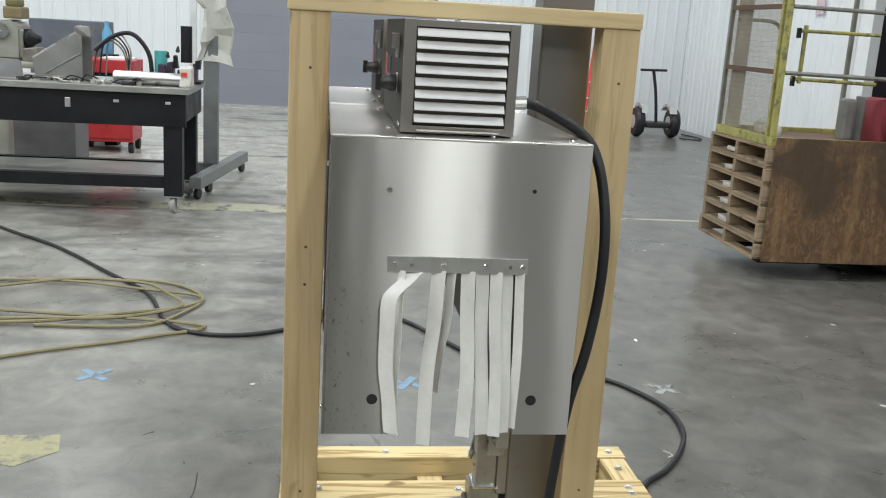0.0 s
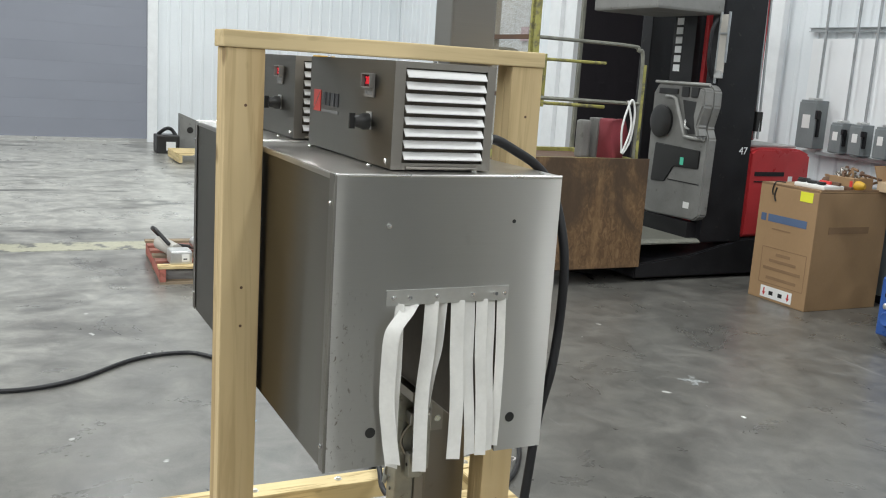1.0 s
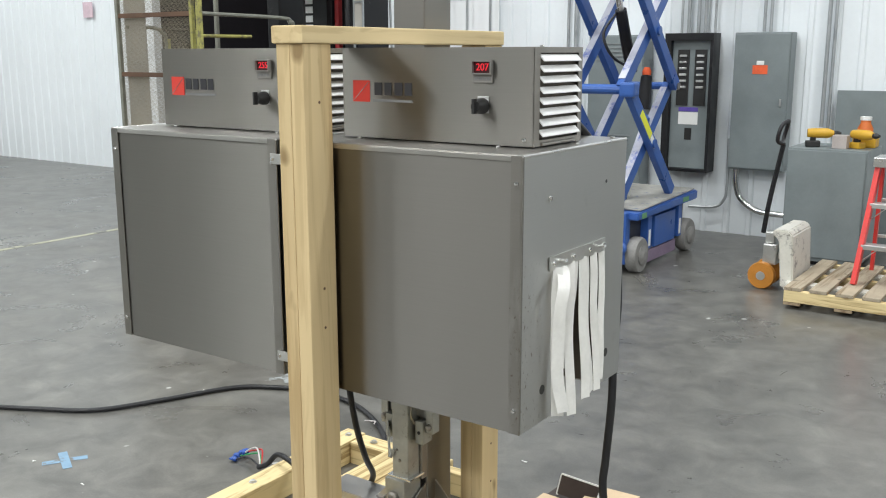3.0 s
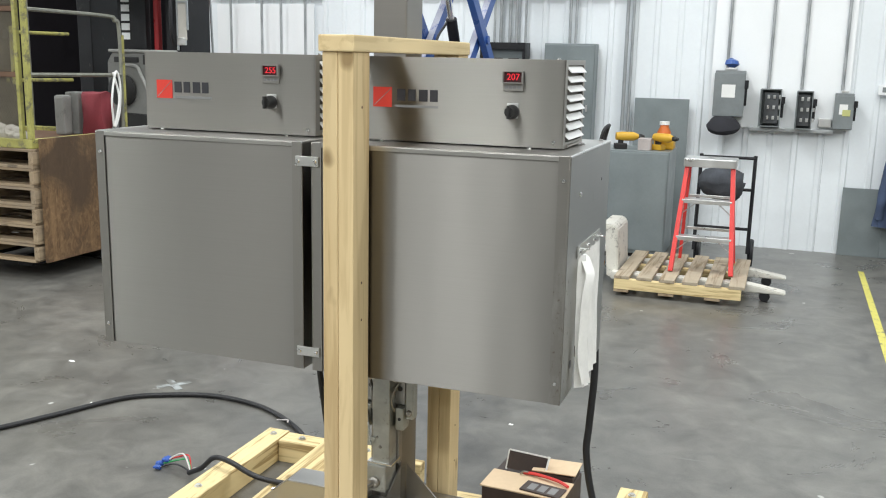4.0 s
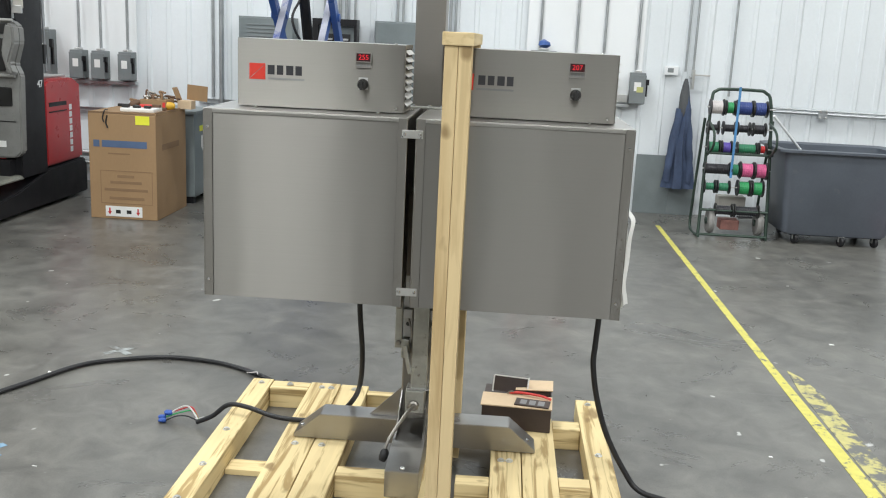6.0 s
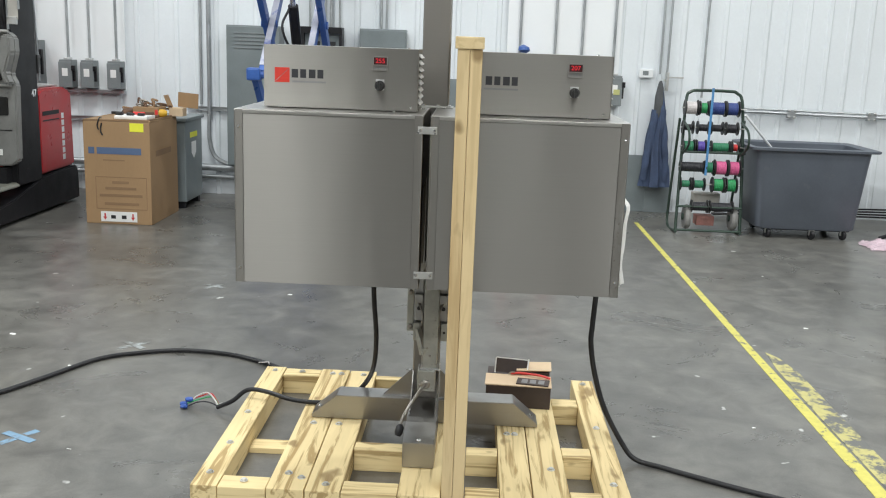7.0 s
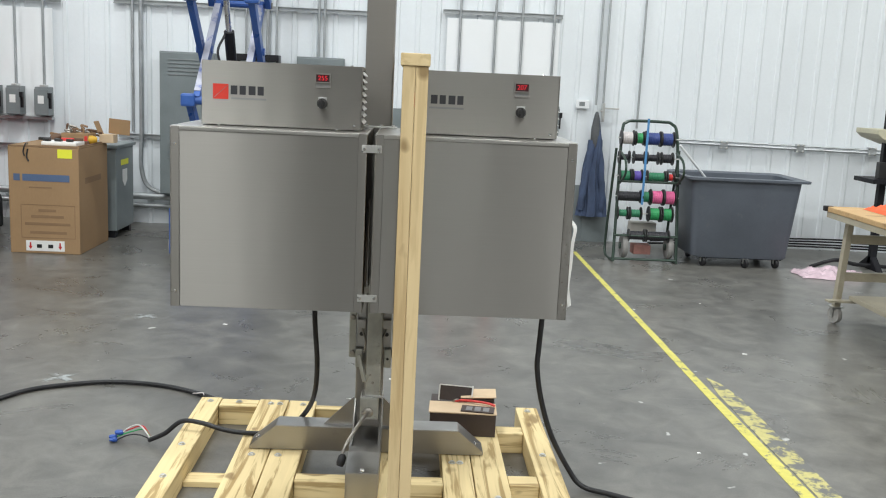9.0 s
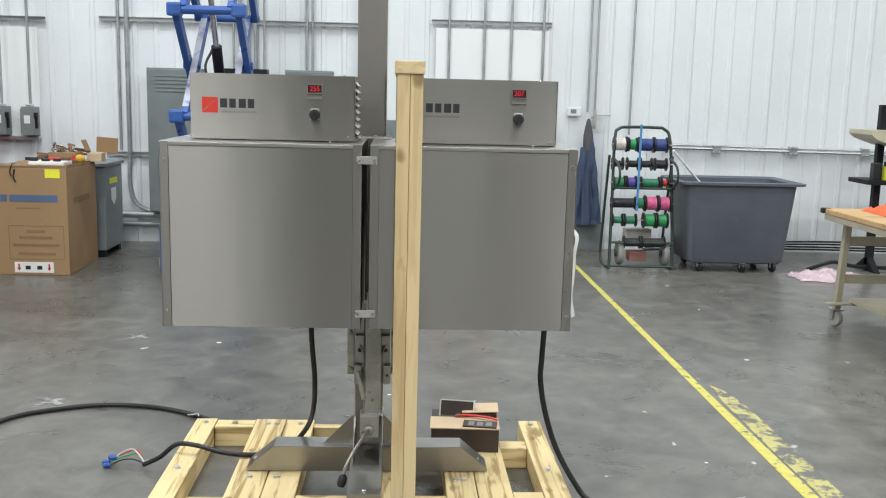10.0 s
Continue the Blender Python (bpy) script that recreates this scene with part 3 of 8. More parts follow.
part("frame", boxes((WX - 0.02, WX + 0.06, GY0 - 0.22, GY0, 0, GH), (WX - 0.02, WX + 0.06, GY1, GY1 + 0.16, 0, GH), (WX - 0.02, WX + 0.06, GY0 - 0.22, GY1 + 0.16, GH, GH + 0.2)), FRAME_WHITE, roll, "white painted frame")

# ceiling lamps: rows of oblong high-bay fixtures
lamp_at = [(x, -3.8) for x in (-11.0, -5.95, -1.9, 2.15, 6.2, 10.25)] + [(x, 2.9) for x in (-11.0, -5.95, -1.9)]
lamp_at += [(-11.0, 0.68), (-1.9, 0.68), (6.2, 0.95), (10.25, 0.95), (2.15, 3.8), (11.5, 3.5)]
lamp_at += [(0.6 + 3.2 * k, -8.15) for k in range(-3, 4)] + [(0.6 + 4.4 * k, -12.5) for k in range(-2, 3)]
for x, y in lamp_at:
    fx = thing("high_bay_light", "white oblong high-bay ceiling light, switched on", "ceiling light", (x, y, CEILING), group="ceiling lights")
    part("housing", box(x - 0.64, x + 0.64, y - 0.24, y + 0.24, CEILING - 0.09, CEILING - 0.002, 0.01), FRAME_WHITE, fx)
    la = bpy.data.lights.new("bay_lamp", "AREA")
    la.shape, la.size, la.size_y, la.energy, la.color = "RECTANGLE", 1.2, 0.4, LAMP_POWER, (0.97, 1.0, 1.0)
    lo = new("bay_lamp", la)
    lo.matrix_basis = pose(x, y, CEILING - 0.1)

# ---- the shrink tunnel on its stand ----
Y0, Y1, Z0, Z1 = -0.33, 0.143, 0.77, 1.34
S0, S1, SZ = -0.200, 0.036, 1.094
CY0, CY1, CZ = -0.207, 0.004, 1.545


def tunnel(x0, x1, c0, c1, reading, label):
    t = thing("heat_tunnel", label, "heat tunnel", ((x0 + x1) / 2, (Y0 + Y1) / 2, Z0), group="heat tunnel units")
    F = 0.027
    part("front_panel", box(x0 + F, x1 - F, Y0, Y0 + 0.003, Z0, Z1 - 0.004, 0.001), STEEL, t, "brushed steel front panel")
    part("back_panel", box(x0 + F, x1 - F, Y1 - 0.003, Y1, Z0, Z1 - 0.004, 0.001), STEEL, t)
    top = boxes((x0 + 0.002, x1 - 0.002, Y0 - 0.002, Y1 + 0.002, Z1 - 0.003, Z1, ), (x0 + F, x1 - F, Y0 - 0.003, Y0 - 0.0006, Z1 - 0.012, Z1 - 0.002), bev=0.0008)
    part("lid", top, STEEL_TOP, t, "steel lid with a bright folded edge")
    part("bottom_plate", boxes((x0 + 0.003, x1 - 0.003, Y0 + 0.003, S0, Z0 + 0.001, Z0 + 0.004), (x0 + 0.003, x1 - 0.003, S1, Y1 - 0.003, Z0 + 0.001, Z0 + 0.004)), STEEL_DARK, t)
    part("liner", boxes((x0 + 0.004, x1 - 0.004, S0 - 0.003, S0, Z0 + 0.004, SZ), (x0 + 0.004, x1 - 0.004, S1, S1 + 0.003, Z0 + 0.004, SZ), (x0 + 0.004, x1 - 0.004, S0 - 0.003, S1 + 0.003, SZ, SZ + 0.003)), LINER, t, "dark brown inner liner")
    for xe, s in ((x0, -1), (x1, 1)):
        a, b = sorted((xe, xe - s * 0.003))
        cut = [(Y0 - 0.002, Z0), (S0, Z0), (S0, SZ), (S1, SZ), (S1, Z0), (Y1 + 0.002, Z0), (Y1 + 0.002, Z1), (Y0 - 0.002, Z1)]
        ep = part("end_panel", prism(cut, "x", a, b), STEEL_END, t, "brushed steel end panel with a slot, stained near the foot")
        f0, f1 = sorted((xe - s * 0.0031, xe - s * F))
        part("flange", box(f0, f1, Y0 - 0.003, Y0 - 0.001, Z0, Z1 - 0.001), STEEL_EDGE, ep)
        part("flange", box(f0, f1, Y1 + 0.001, Y1 + 0.003, Z0, Z1 - 0.001), STEEL_EDGE, ep)
        part("folded_edge", rod((xe - s * 0.0025, Y0 - 0.001, Z1 - 0.0025), (xe - s * 0.0025, Y1 + 0.001, Z1 - 0.0025), 0.0036, 10), EDGE_HIGHLIGHT, ep, "folded top edge, paled for its highlight", True)
        part("corner_fold", rod((xe - s * 0.0022, Y0 - 0.0004, Z0), (xe - s * 0.0022, Y0 - 0.0004, Z1 - 0.004), 0.0034, 10), STEEL_EDGE, ep, smooth=True)
        for z in (Z0 + 0.05, Z1 - 0.055):
            part("screw", screw((xe - s * 0.014, Y0 - 0.003, z), (0, -1, 0), 0.005), CHROME, ep)
        if s > 0 and x1 > 0.3:
            part("screw", screw((xe, -0.224, 1.244), (1, 0, 0), 0.006), CHROME, ep)
            for y, z, r in ((0.042, 1.25, 0.004), (-0.24, 0.841, 0.0105), (0.067, 0.841, 0.0105)):
                part("hole", rod((xe - 0.001, y, z), (xe + 0.0006, y, z), r, 20), BLACK_PLASTIC, ep, "dark round hole")
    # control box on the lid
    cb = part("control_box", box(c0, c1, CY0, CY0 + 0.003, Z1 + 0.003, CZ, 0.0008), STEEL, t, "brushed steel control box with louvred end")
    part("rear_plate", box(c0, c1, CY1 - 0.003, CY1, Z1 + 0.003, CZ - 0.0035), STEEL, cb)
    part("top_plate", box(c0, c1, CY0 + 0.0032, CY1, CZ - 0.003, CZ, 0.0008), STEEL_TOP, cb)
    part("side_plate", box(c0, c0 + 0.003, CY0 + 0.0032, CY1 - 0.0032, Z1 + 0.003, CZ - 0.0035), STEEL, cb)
    part("end_frame", boxes((c1 - 0.003, c1 + 0.0008, CY0, CY0 + 0.022, Z1 + 0.003, CZ), (c1 - 0.003, c1 + 0.0008, CY1 - 0.018, CY1, Z1 + 0.003, CZ), (c1 - 0.003, c1 + 0.0008, CY0 + 0.022, CY1 - 0.018, CZ - 0.012, CZ), (c1 - 0.003, c1 + 0.0008, CY0 + 0.022, CY1 - 0.018, Z1 + 0.003, Z1 + 0.016), bev=0.0006), STEEL_DARK, cb)
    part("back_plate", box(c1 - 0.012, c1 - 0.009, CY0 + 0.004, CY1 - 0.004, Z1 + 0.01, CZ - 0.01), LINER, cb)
    p = (CZ - 0.012 - Z1 - 0.018) / 8
    for i in range(8):
        z = Z1 + 0.018 + i * p
        part("louvre", prism([(c1 - 0.006, z + p * 0.86), (c1 - 0.003, z + p * 0.88), (c1 + 0.009, z + p * 0.30), (c1 + 0.009, z + p * 0.22), (c1 + 0.0075, z + p * 0.22)], "y", CY0 + 0.024, CY1 - 0.021), LOUVRE, cb, "louvre blade, near-white for the lamplight on it")
    part("hinge", rod((c1 + 0.002, CY0 + 0.03, Z1 + 0.007), (c1 + 0.002, CY1 - 0.03, Z1 + 0.007), 0.0035, 8), STEEL_DARK, cb)
    y = CY0 - 0.0012
    lx = c0 + 0.036 if c0 < 0 else c0 + 0.031
    sq = part("red_square", box(lx, lx + 0.049, y, CY0 - 0.0001, 1.424, 1.472), LOGO_RED, cb, "red square emblem")
    part("slash", bar((lx + 0.003, y - 0.0006, 1.428), (lx + 0.046, y - 0.0006, 1.468), 0.0006, 0.0014, up=(1, 0, 0)), TAPE_WHITE, sq)
    for k, w in enumerate((0.026, 0.024, 0.027, 0.024)):
        bx = lx + (0.056 if c0 < 0 else 0.063) + k * 0.0285
        part("letter_bar", box(bx, bx + w * 0.82, y, CY0 - 0.0001, 1.440, 1.468), LOGO_BLACK, cb, "dark plain bar in place of a brand letter")
    part("small_letter_bar", box(lx + 0.058, lx + 0.170, y, CY0 - 0.0001, 1.4245, 1.4305), LOGO_GREY, cb)
    kx = c1 - 0.125 if c0 < 0 else c1 - 0.122
    d = part("display", box(kx - 0.024, kx + 0.024, CY0 - 0.004, CY0, 1.472, 1.518, 0.001), BEZEL, cb, "small controller with red digits")
    part("window", box(kx - 0.0215, kx + 0.0215, CY0 - 0.0046, CY0 - 0.0038, 1.492, 1.515), LED_DIM, d)
    part("rim", boxes((kx - 0.0242, kx - 0.0218, CY0 - 0.012, CY0 - 0.0041, 1.4895, 1.5178), (kx + 0.0218, kx + 0.0242, CY0 - 0.012, CY0 - 0.0041, 1.4895, 1.5178), (kx - 0.0218, kx + 0.0218, CY0 - 0.012, CY0 - 0.0041, 1.5154, 1.5178), (kx - 0.0218, kx + 0.0218, CY0 - 0.012, CY0 - 0.0041, 1.4895, 1.4918)), BEZEL, d, "dark raised rim")
    part("digits", text_bm(reading, 0.021, Matrix.Translation((kx, CY0 - 0.0054, 1.5035)) @ pose(0, 0, 0, 90, 0, 0)), LED, d, "glowing red digits")
    for k in range(4):
        part("key", box(kx - 0.019 + k * 0.010, kx - 0.011 + k * 0.010, CY0 - 0.0048, CY0 - 0.0035, 1.477, 1.484), LOGO_GREY, d)
    kb = part("selector", box(kx - 0.014, kx + 0.014, CY0 - 0.002, CY0, 1.409, 1.444, 0.001), ALU, cb, "selector switch on a bright plate")
    part("knob", lathe([(0.0165, 0.0), (0.0165, 0.012), (0.014, 0.016), (0.011, 0.03), (0.001, 0.031)], (kx, CY0 - 0.002, 1.424), (0, -1, 0), 20), BLACK_PLASTIC, kb, "black knob", True)
    part("pointer", box(kx - 0.003, kx + 0.003, CY0 - 0.042, CY0 - 0.03, 1.409, 1.440, 0.001), BLACK_PLASTIC, kb)
    for sx in (c0 + 0.06, c1 - 0.075):
        part("screw", screw((sx, CY0 - 0.014, Z1), (0, 0, 1), 0.006), CHROME, t)
    part("screw", screw((c1 - 0.022, CY0, 1.357), (0, -1, 0), 0.005), CHROME, cb)
    part("screw", screw((c1 - 0.04, CY0 + 0.1, CZ), (0, 0, 1), 0.005), CHROME, cb)
    part("screw", screw((c1 + 0.012, CY1 - 0.04, Z1), (0, 0, 1), 0.006), CHROME, t)
    part("screw", screw((c1 + 0.03, Y1 - 0.035, Z1), (0, 0, 1), 0.006), CHROME, t)
    return t


tunnel(-0.647, -0.040, -0.578, -0.068, "255", "brushed stainless steel heat tunnel with a control box on its lid")
tunnel(-0.015, 0.617, 0.060, 0.568, "207", "brushed stainless steel heat tunnel with a strip curtain at its slot")

# strip curtain at the open end
cur = thing("strip_curtain", "white cloth strip curtain hanging from a bolted steel bar", "curtain", (0.62, -0.09, SZ))
part("clamp_bar", box(0.6175, 0.6205, -0.222, 0.040, SZ - 0.002, SZ + 0.028, 0.0006), ZINC, cur, "bolted steel clamp bar")
for y in (-0.208, -0.118, -0.04, 0.030):
    part("bolt", screw((0.6205, y, SZ + 0.013), (1, 0, 0), 0.005), CHROME, cur)
for y in (-0.176, 0.008):
    part("wing_screw", rod((0.6205, y, SZ + 0.013), (0.637, y - 0.004, SZ + 0.016), 0.0035, 8), CHROME, cur)
X = 0.615
strips = [
    ([(X, -0.168, 1.092), (X + 0.016, -0.183, 1.083), (X + 0.030, -0.205, 1.066), (X + 0.033, -0.219, 1.040), (X + 0.028, -0.220, 0.98), (X + 0.024, -0.217, 0.90), (X + 0.026, -0.210, 0.84), (X + 0.034, -0.203, 0.785)], 0.030, (0.6, 1, 0)),
    ([(X + 0.006, -0.197, 1.096), (X + 0.013, -0.200, 1.0), (X + 0.016, -0.203, 0.90), (X + 0.018, -0.199, 0.772)], 0.027, (0.9, 0.7, 0)),
    ([(X + 0.003, -0.126, 1.096), (X + 0.006, -0.130, 1.0), (X + 0.011, -0.139, 0.90), (X + 0.022, -0.141, 0.757)], 0.027, (0.35, 1, 0)),
    ([(X - 0.002, -0.101, 1.096), (X - 0.004, -0.104, 1.01), (X - 0.010, -0.114, 0.94), (X - 0.016, -0.121, 0.85)], 0.020, (0.9, 1, 0)),
    ([(X + 0.004, -0.071, 1.096), (X + 0.006, -0.068, 1.0), (X + 0.010, -0.062, 0.89), (X + 0.018, -0.066, 0.772)], 0.027, (0.3, 1, 0)),
    ([(X + 0.001, -0.044, 1.096), (X + 0.003, -0.041, 1.0), (X + 0.006, -0.033, 0.89), (X + 0.014, -0.028, 0.775)], 0.026, (-0.2, 1, 0)),
    ([(X + 0.004, -0.018, 1.096), (X + 0.006, -0.015, 1.0), (X + 0.009, -0.007, 0.90), (X + 0.016, -0.004, 0.772)], 0.023, (0.25, 1, 0)),
    ([(X - 0.001, 0.004, 1.096), (X + 0.002, 0.007, 1.0), (X + 0.006, 0.012, 0.90), (X + 0.012, 0.014, 0.778)], 0.022, (-0.25, 1, 0)),
    ([(X + 0.002, 0.027, 1.096), (X + 0.004, 0.032, 0.97), (X + 0.006, 0.032, 0.88), (X + 0.006, 0.030, 0.785)], 0.018, (0.45, 1, 0)),
]
for pts, w, ac in strips:
    part("strip", ribbon(pts, w, ac), STRIP, cur, smooth=True)

# far curtain at the other end of the tunnel
cur2 = thing("strip_curtain", "white cloth strip curtain at the far slot", "curtain", (-0.65, -0.09, SZ))
part("clamp_bar", box(-0.651, -0.6475, S0, S1, SZ - 0.002, SZ + 0.028), ZINC, cur2)
for k, y in enumerate((-0.2, -0.165, 0.0, 0.028)):
    part("strip", ribbon([(-0.65, y, 1.096), (-0.66 - 0.004 * k, y - 0.004, 0.95), (-0.664, y - 0.01, 0.79)], 0.026, (0.2 * (-1) ** k, 1, 0)), STRIP, cur2, smooth=True)

# link plates between the two units
for z in (1.294, 0.818):
    lk = thing("link_plate", "small bolted steel plate joining the two units", "bracket", (-0.027, Y0, z - 0.014), group="link plates")
    part("plate", box(-0.056, 0.006, Y0 - 0.007, Y0 - 0.0035, z - 0.012, z + 0.012, 0.001), ZINC, lk)
    for x in (-0.048, -0.003):
        part("bolt", screw((x, Y0 - 0.007, z), (0, -1, 0), 0.005), CHROME, lk)
lt = thing("link_plate", "folded steel plate bridging the lids by the column", "bracket", (-0.027, -0.05, Z1), group="link plates")
part("plate", box(-0.075, 0.045, 0.05, 0.10, Z1 + 0.001, Z1 + 0.006, 0.001), ZINC, lt)
for x in (-0.06, -0.01, 0.03):
    part("bolt", screw((x, 0.075, Z1 + 0.006), (0, 0, 1), 0.007), CHROME, lt)

# stand: column, three legs, screw jack
st = thing("machine_stand", "grey steel column stand with three low legs on the pallet", "stand", (-0.027, 0.22, 0.089))
CX = -0.027
part("column", box(CX - 0.051, CX + 0.051, 0.165, 0.29, 0.092, 2.75, 0.006), SHADED_COLUMN, st, "square steel column")
for s in (-1, 1):
    tip, inn = CX + s * 0.45, CX + s * 0.055
    leg = prism([(tip, 0.092), (tip, 0.104), (tip - s * 0.10, 0.188), (inn, 0.188), (inn, 0.092)], "y", 0.172, 0.276, 0.002)
    lg = part("leg", leg, STEEL_STAND, st, "folded steel side leg")
    part("gusset", prism([(inn, 0.19), (inn, 0.305), (CX + s * 0.17, 0.19)], "y", 0.20, 0.206), STEEL_STAND, lg)
    part("bolt", screw((tip - s * 0.03, 0.2, 0.13), (s * 0.6, 0, 0.8), 0.008), CHROME, lg)
fl = part("leg", prism([(-0.245, 0.092), (-0.245, 0.185), (-0.09, 0.20), (0.165, 0.20), (0.165, 0.092)], "x", CX - 0.056, CX + 0.056, 0.002), STEEL_STAND, st, "folded steel front leg")
part("gusset", prism([(-0.03, 0.202), (0.164, 0.202), (0.164, 0.31)], "x", CX - 0.050, CX - 0.046), STEEL_STAND, fl)
part("gusset", prism([(-0.03, 0.202), (0.164, 0.202), (0.164, 0.31)], "x", CX + 0.046, CX + 0.050), STEEL_STAND, fl)
part("bolt", screw((CX, -0.228, 0.187), (0, 0, 1), 0.009), CHROME, fl)
jk = part("screw_jack", box(-0.036, 0.019, 0.082, 0.137, 0.345, 0.80, 0.003), JACK_ZINC, st, "worn galvanised square jack tube")
part("jack_back", box(-0.044, 0.027, 0.1375, 0.1645, 0.33, 0.74, 0.002), STEEL_DARK, jk)
gb = part("gearbox", box(-0.054, 0.014, 0.068, 0.150, 0.262, 0.345, 0.004), JACK_ZINC, st, "worn gearbox block with the crank socket")
part("flange", box(-0.050, 0.030, 0.075, 0.145, 0.3452, 0.352, 0.001), CHROME, gb)
part("socket", lathe([(0.018, 0), (0.018, 0.010), (0.011, 0.014), (0.001, 0.014)], (-0.022, 0.068, 0.292), (0, -1, 0)), STEEL_DARK, gb)
part("bolt", screw((-0.042, 0.068, 0.288), (0, -1, 0), 0.008), STEEL_DARK, gb)
part("rivet", screw((-0.01, 0.082, 0.40), (0, -1, 0), 0.005), STEEL_DARK, jk)
part("rivet", screw((-0.02, 0.082, 0.43), (0, -1, 0), 0.004), STEEL_DARK, jk)
lv = part("crank", tube([(-0.022, 0.058, 0.292), (-0.046, 0.02, 0.272), (-0.090, -0.035, 0.212), (-0.108, -0.055, 0.165)], 0.0062, 8), STEEL_DARK, st, "thin crank lever")
part("grip", lathe([(0.012, 0), (0.016, 0.012), (0.015, 0.035), (0.006, 0.045)], (-0.114, -0.062, 0.132), (0.25, 0.2, 0.9), 12), BLACK_RUBBER, lv, "black grip", True)
for s, cx in ((-1, -0.012), (1, -0.012)):
    a, b = sorted((cx + s * 0.066, cx + s * 0.092))
    op = part("clamp_plate", box(a, b, 0.118, 0.152, 0.485, 0.766, 0.004), JACK_ZINC, st, "bolted clamp plate beside the jack")
    for z in (0.505, 0.64, 0.735):
        part("bolt", screw(((a + b) / 2, 0.118, z), (0, -1, 0), 0.010), STEEL_DARK, op)
    a, b = sorted((cx + s * 0.030, cx + s * 0.063))
    cl = part("clamp", boxes((a, b, 0.125, 0.160, 0.525, 0.766), (a, b, 0.105, 0.125, 0.60, 0.635), (a, b, 0.112, 0.125, 0.70, 0.766), bev=0.003), STEEL_STAND, st, "lifting clamp round the jack tube")
    part("foot", box(*sorted((cx + s * 0.040, cx + s * 0.066)), 0.105, 0.15, 0.452, 0.522, 0.003), JACK_ZINC, cl)
    part("pin_hole", rod(((a + b) / 2, 0.1235, 0.575), ((a + b) / 2, 0.1252, 0.575), 0.008, 12), BLACK_PLASTIC, cl)
    part("pin_hole", rod((cx + s * 0.053, 0.1035, 0.487), (cx + s * 0.053, 0.1052, 0.487), 0.005, 12), BLACK_PLASTIC, cl)
    part("spring_clip", tube([(cx + s * 0.046, 0.116, 0.60), (cx + s * 0.034, 0.100, 0.57), (cx + s * 0.030, 0.096, 0.54), (cx + s * 0.036, 0.108, 0.51)], 0.004, 6), STEEL_DARK, cl)
part("latch_arm", bar((-0.066, 0.10, 0.50), (-0.040, 0.075, 0.405), 0.006, 0.020, 0.002), JACK_ZINC, st, "bent latch arm")
part("latch_hook", bar((-0.040, 0.075, 0.405), (-0.030, 0.078, 0.43), 0.006, 0.014, 0.002), JACK_ZINC, st)
bk = part("carrier", boxes((-0.26, 0.24, 0.10, 0.145, 0.735, 0.766), (0.1, 0.24, 0.02, 0.10, 0.742, 0.766)), STEEL_DARK, st, "steel carrier under the units")
part("hanger_rod", rod((0.13, 0.06, 0.72), (0.30, 0.06, 0.72), 0.008, 10), CHROME, st)
for x in (0.2, 0.29):
    part("hanger_lug", box(x, x + 0.008, 0.045, 0.075, 0.69, 0.766), STEEL_DARK, st)

# timber gantry round the machine
fr = thing("timber_goalpost", "pale pine goalpost of doubled studs with a flat cap", "wooden structure", (0.1, -0.03, 0.0))
for ya, yb in ((-0.425, -0.337), (0.283, 0.371)):
    for k in range(2):
        xa = 0.063 + k * 0.0388
        part("stud", box(xa, xa + 0.038, ya, yb, 0.0, 1.553, 0.003), PALE_Z, fr)
    for z in (0.28, 0.40, 0.93, 1.02, 1.43):
        part("nail", rod((0.1396, (ya + yb) / 2 + 0.004 * math.sin(z * 50), z), (0.1402, (ya + yb) / 2 + 0.004 * math.sin(z * 50), z), 0.0035, 8), RUST, fr)
part("cap", box(0.0555, 0.1445, -0.431, 0.373, 1.553, 1.590, 0.004), PALE_Y, fr, "flat pine cap board")

# skid of 4x4 timbers
pl = thing("timber_skid", "new pine shipping skid of bolted timbers on the floor", "pallet", (-0.03, 0.15, 0))
H = 0.089
part("beam", box(-0.782, -0.692, -0.45, 0.752, 0, H, 0.004), PINE_Y, pl)
part("beam", box(0.612, 0.708, -0.45, 0.752, 0, H, 0.004), PINE_Y, pl)
for a, b, y0, y1 in ((-0.525, -0.398, -0.45, 0.748), (-0.394, -0.275, -0.45, 0.744), (-0.082, 0.061, -0.45, 0.36), (0.262, 0.372, -0.45, 0.53), (0.376, 0.500, -0.45, 0.53)):
    part("deck_timber", box(a, b, y0, y1, 0, H, 0.004), PINE_Y, pl)
cross = [(-0.69, -0.527, 0.655, 0.745), (-0.273, -0.10, 0.655, 0.70), (-0.273, -0.084, -0.10, -0.03), (0.143, 0.26, -0.10, -0.03), (0.502, 0.61, -0.085, 0.005), (0.063, 0.26, 0.43, 0.515), (0.502, 0.61, 0.43, 0.515), (-0.69, -0.527, -0.45, -0.36), (-0.273, -0.084, -0.45, -0.36), (0.143, 0.26, -0.45, -0.36), (0.502, 0.61, -0.45, -0.36)]
for a, b, y0, y1 in cross:
    part("cross_timber", box(a, b, y0, y1, 0, H - 0.003, 0.004), PINE_X, pl)
part("runner_board", box(-0.69, -0.527, 0.01, 0.095, 0, 0.022, 0.002), PINE_X, pl)
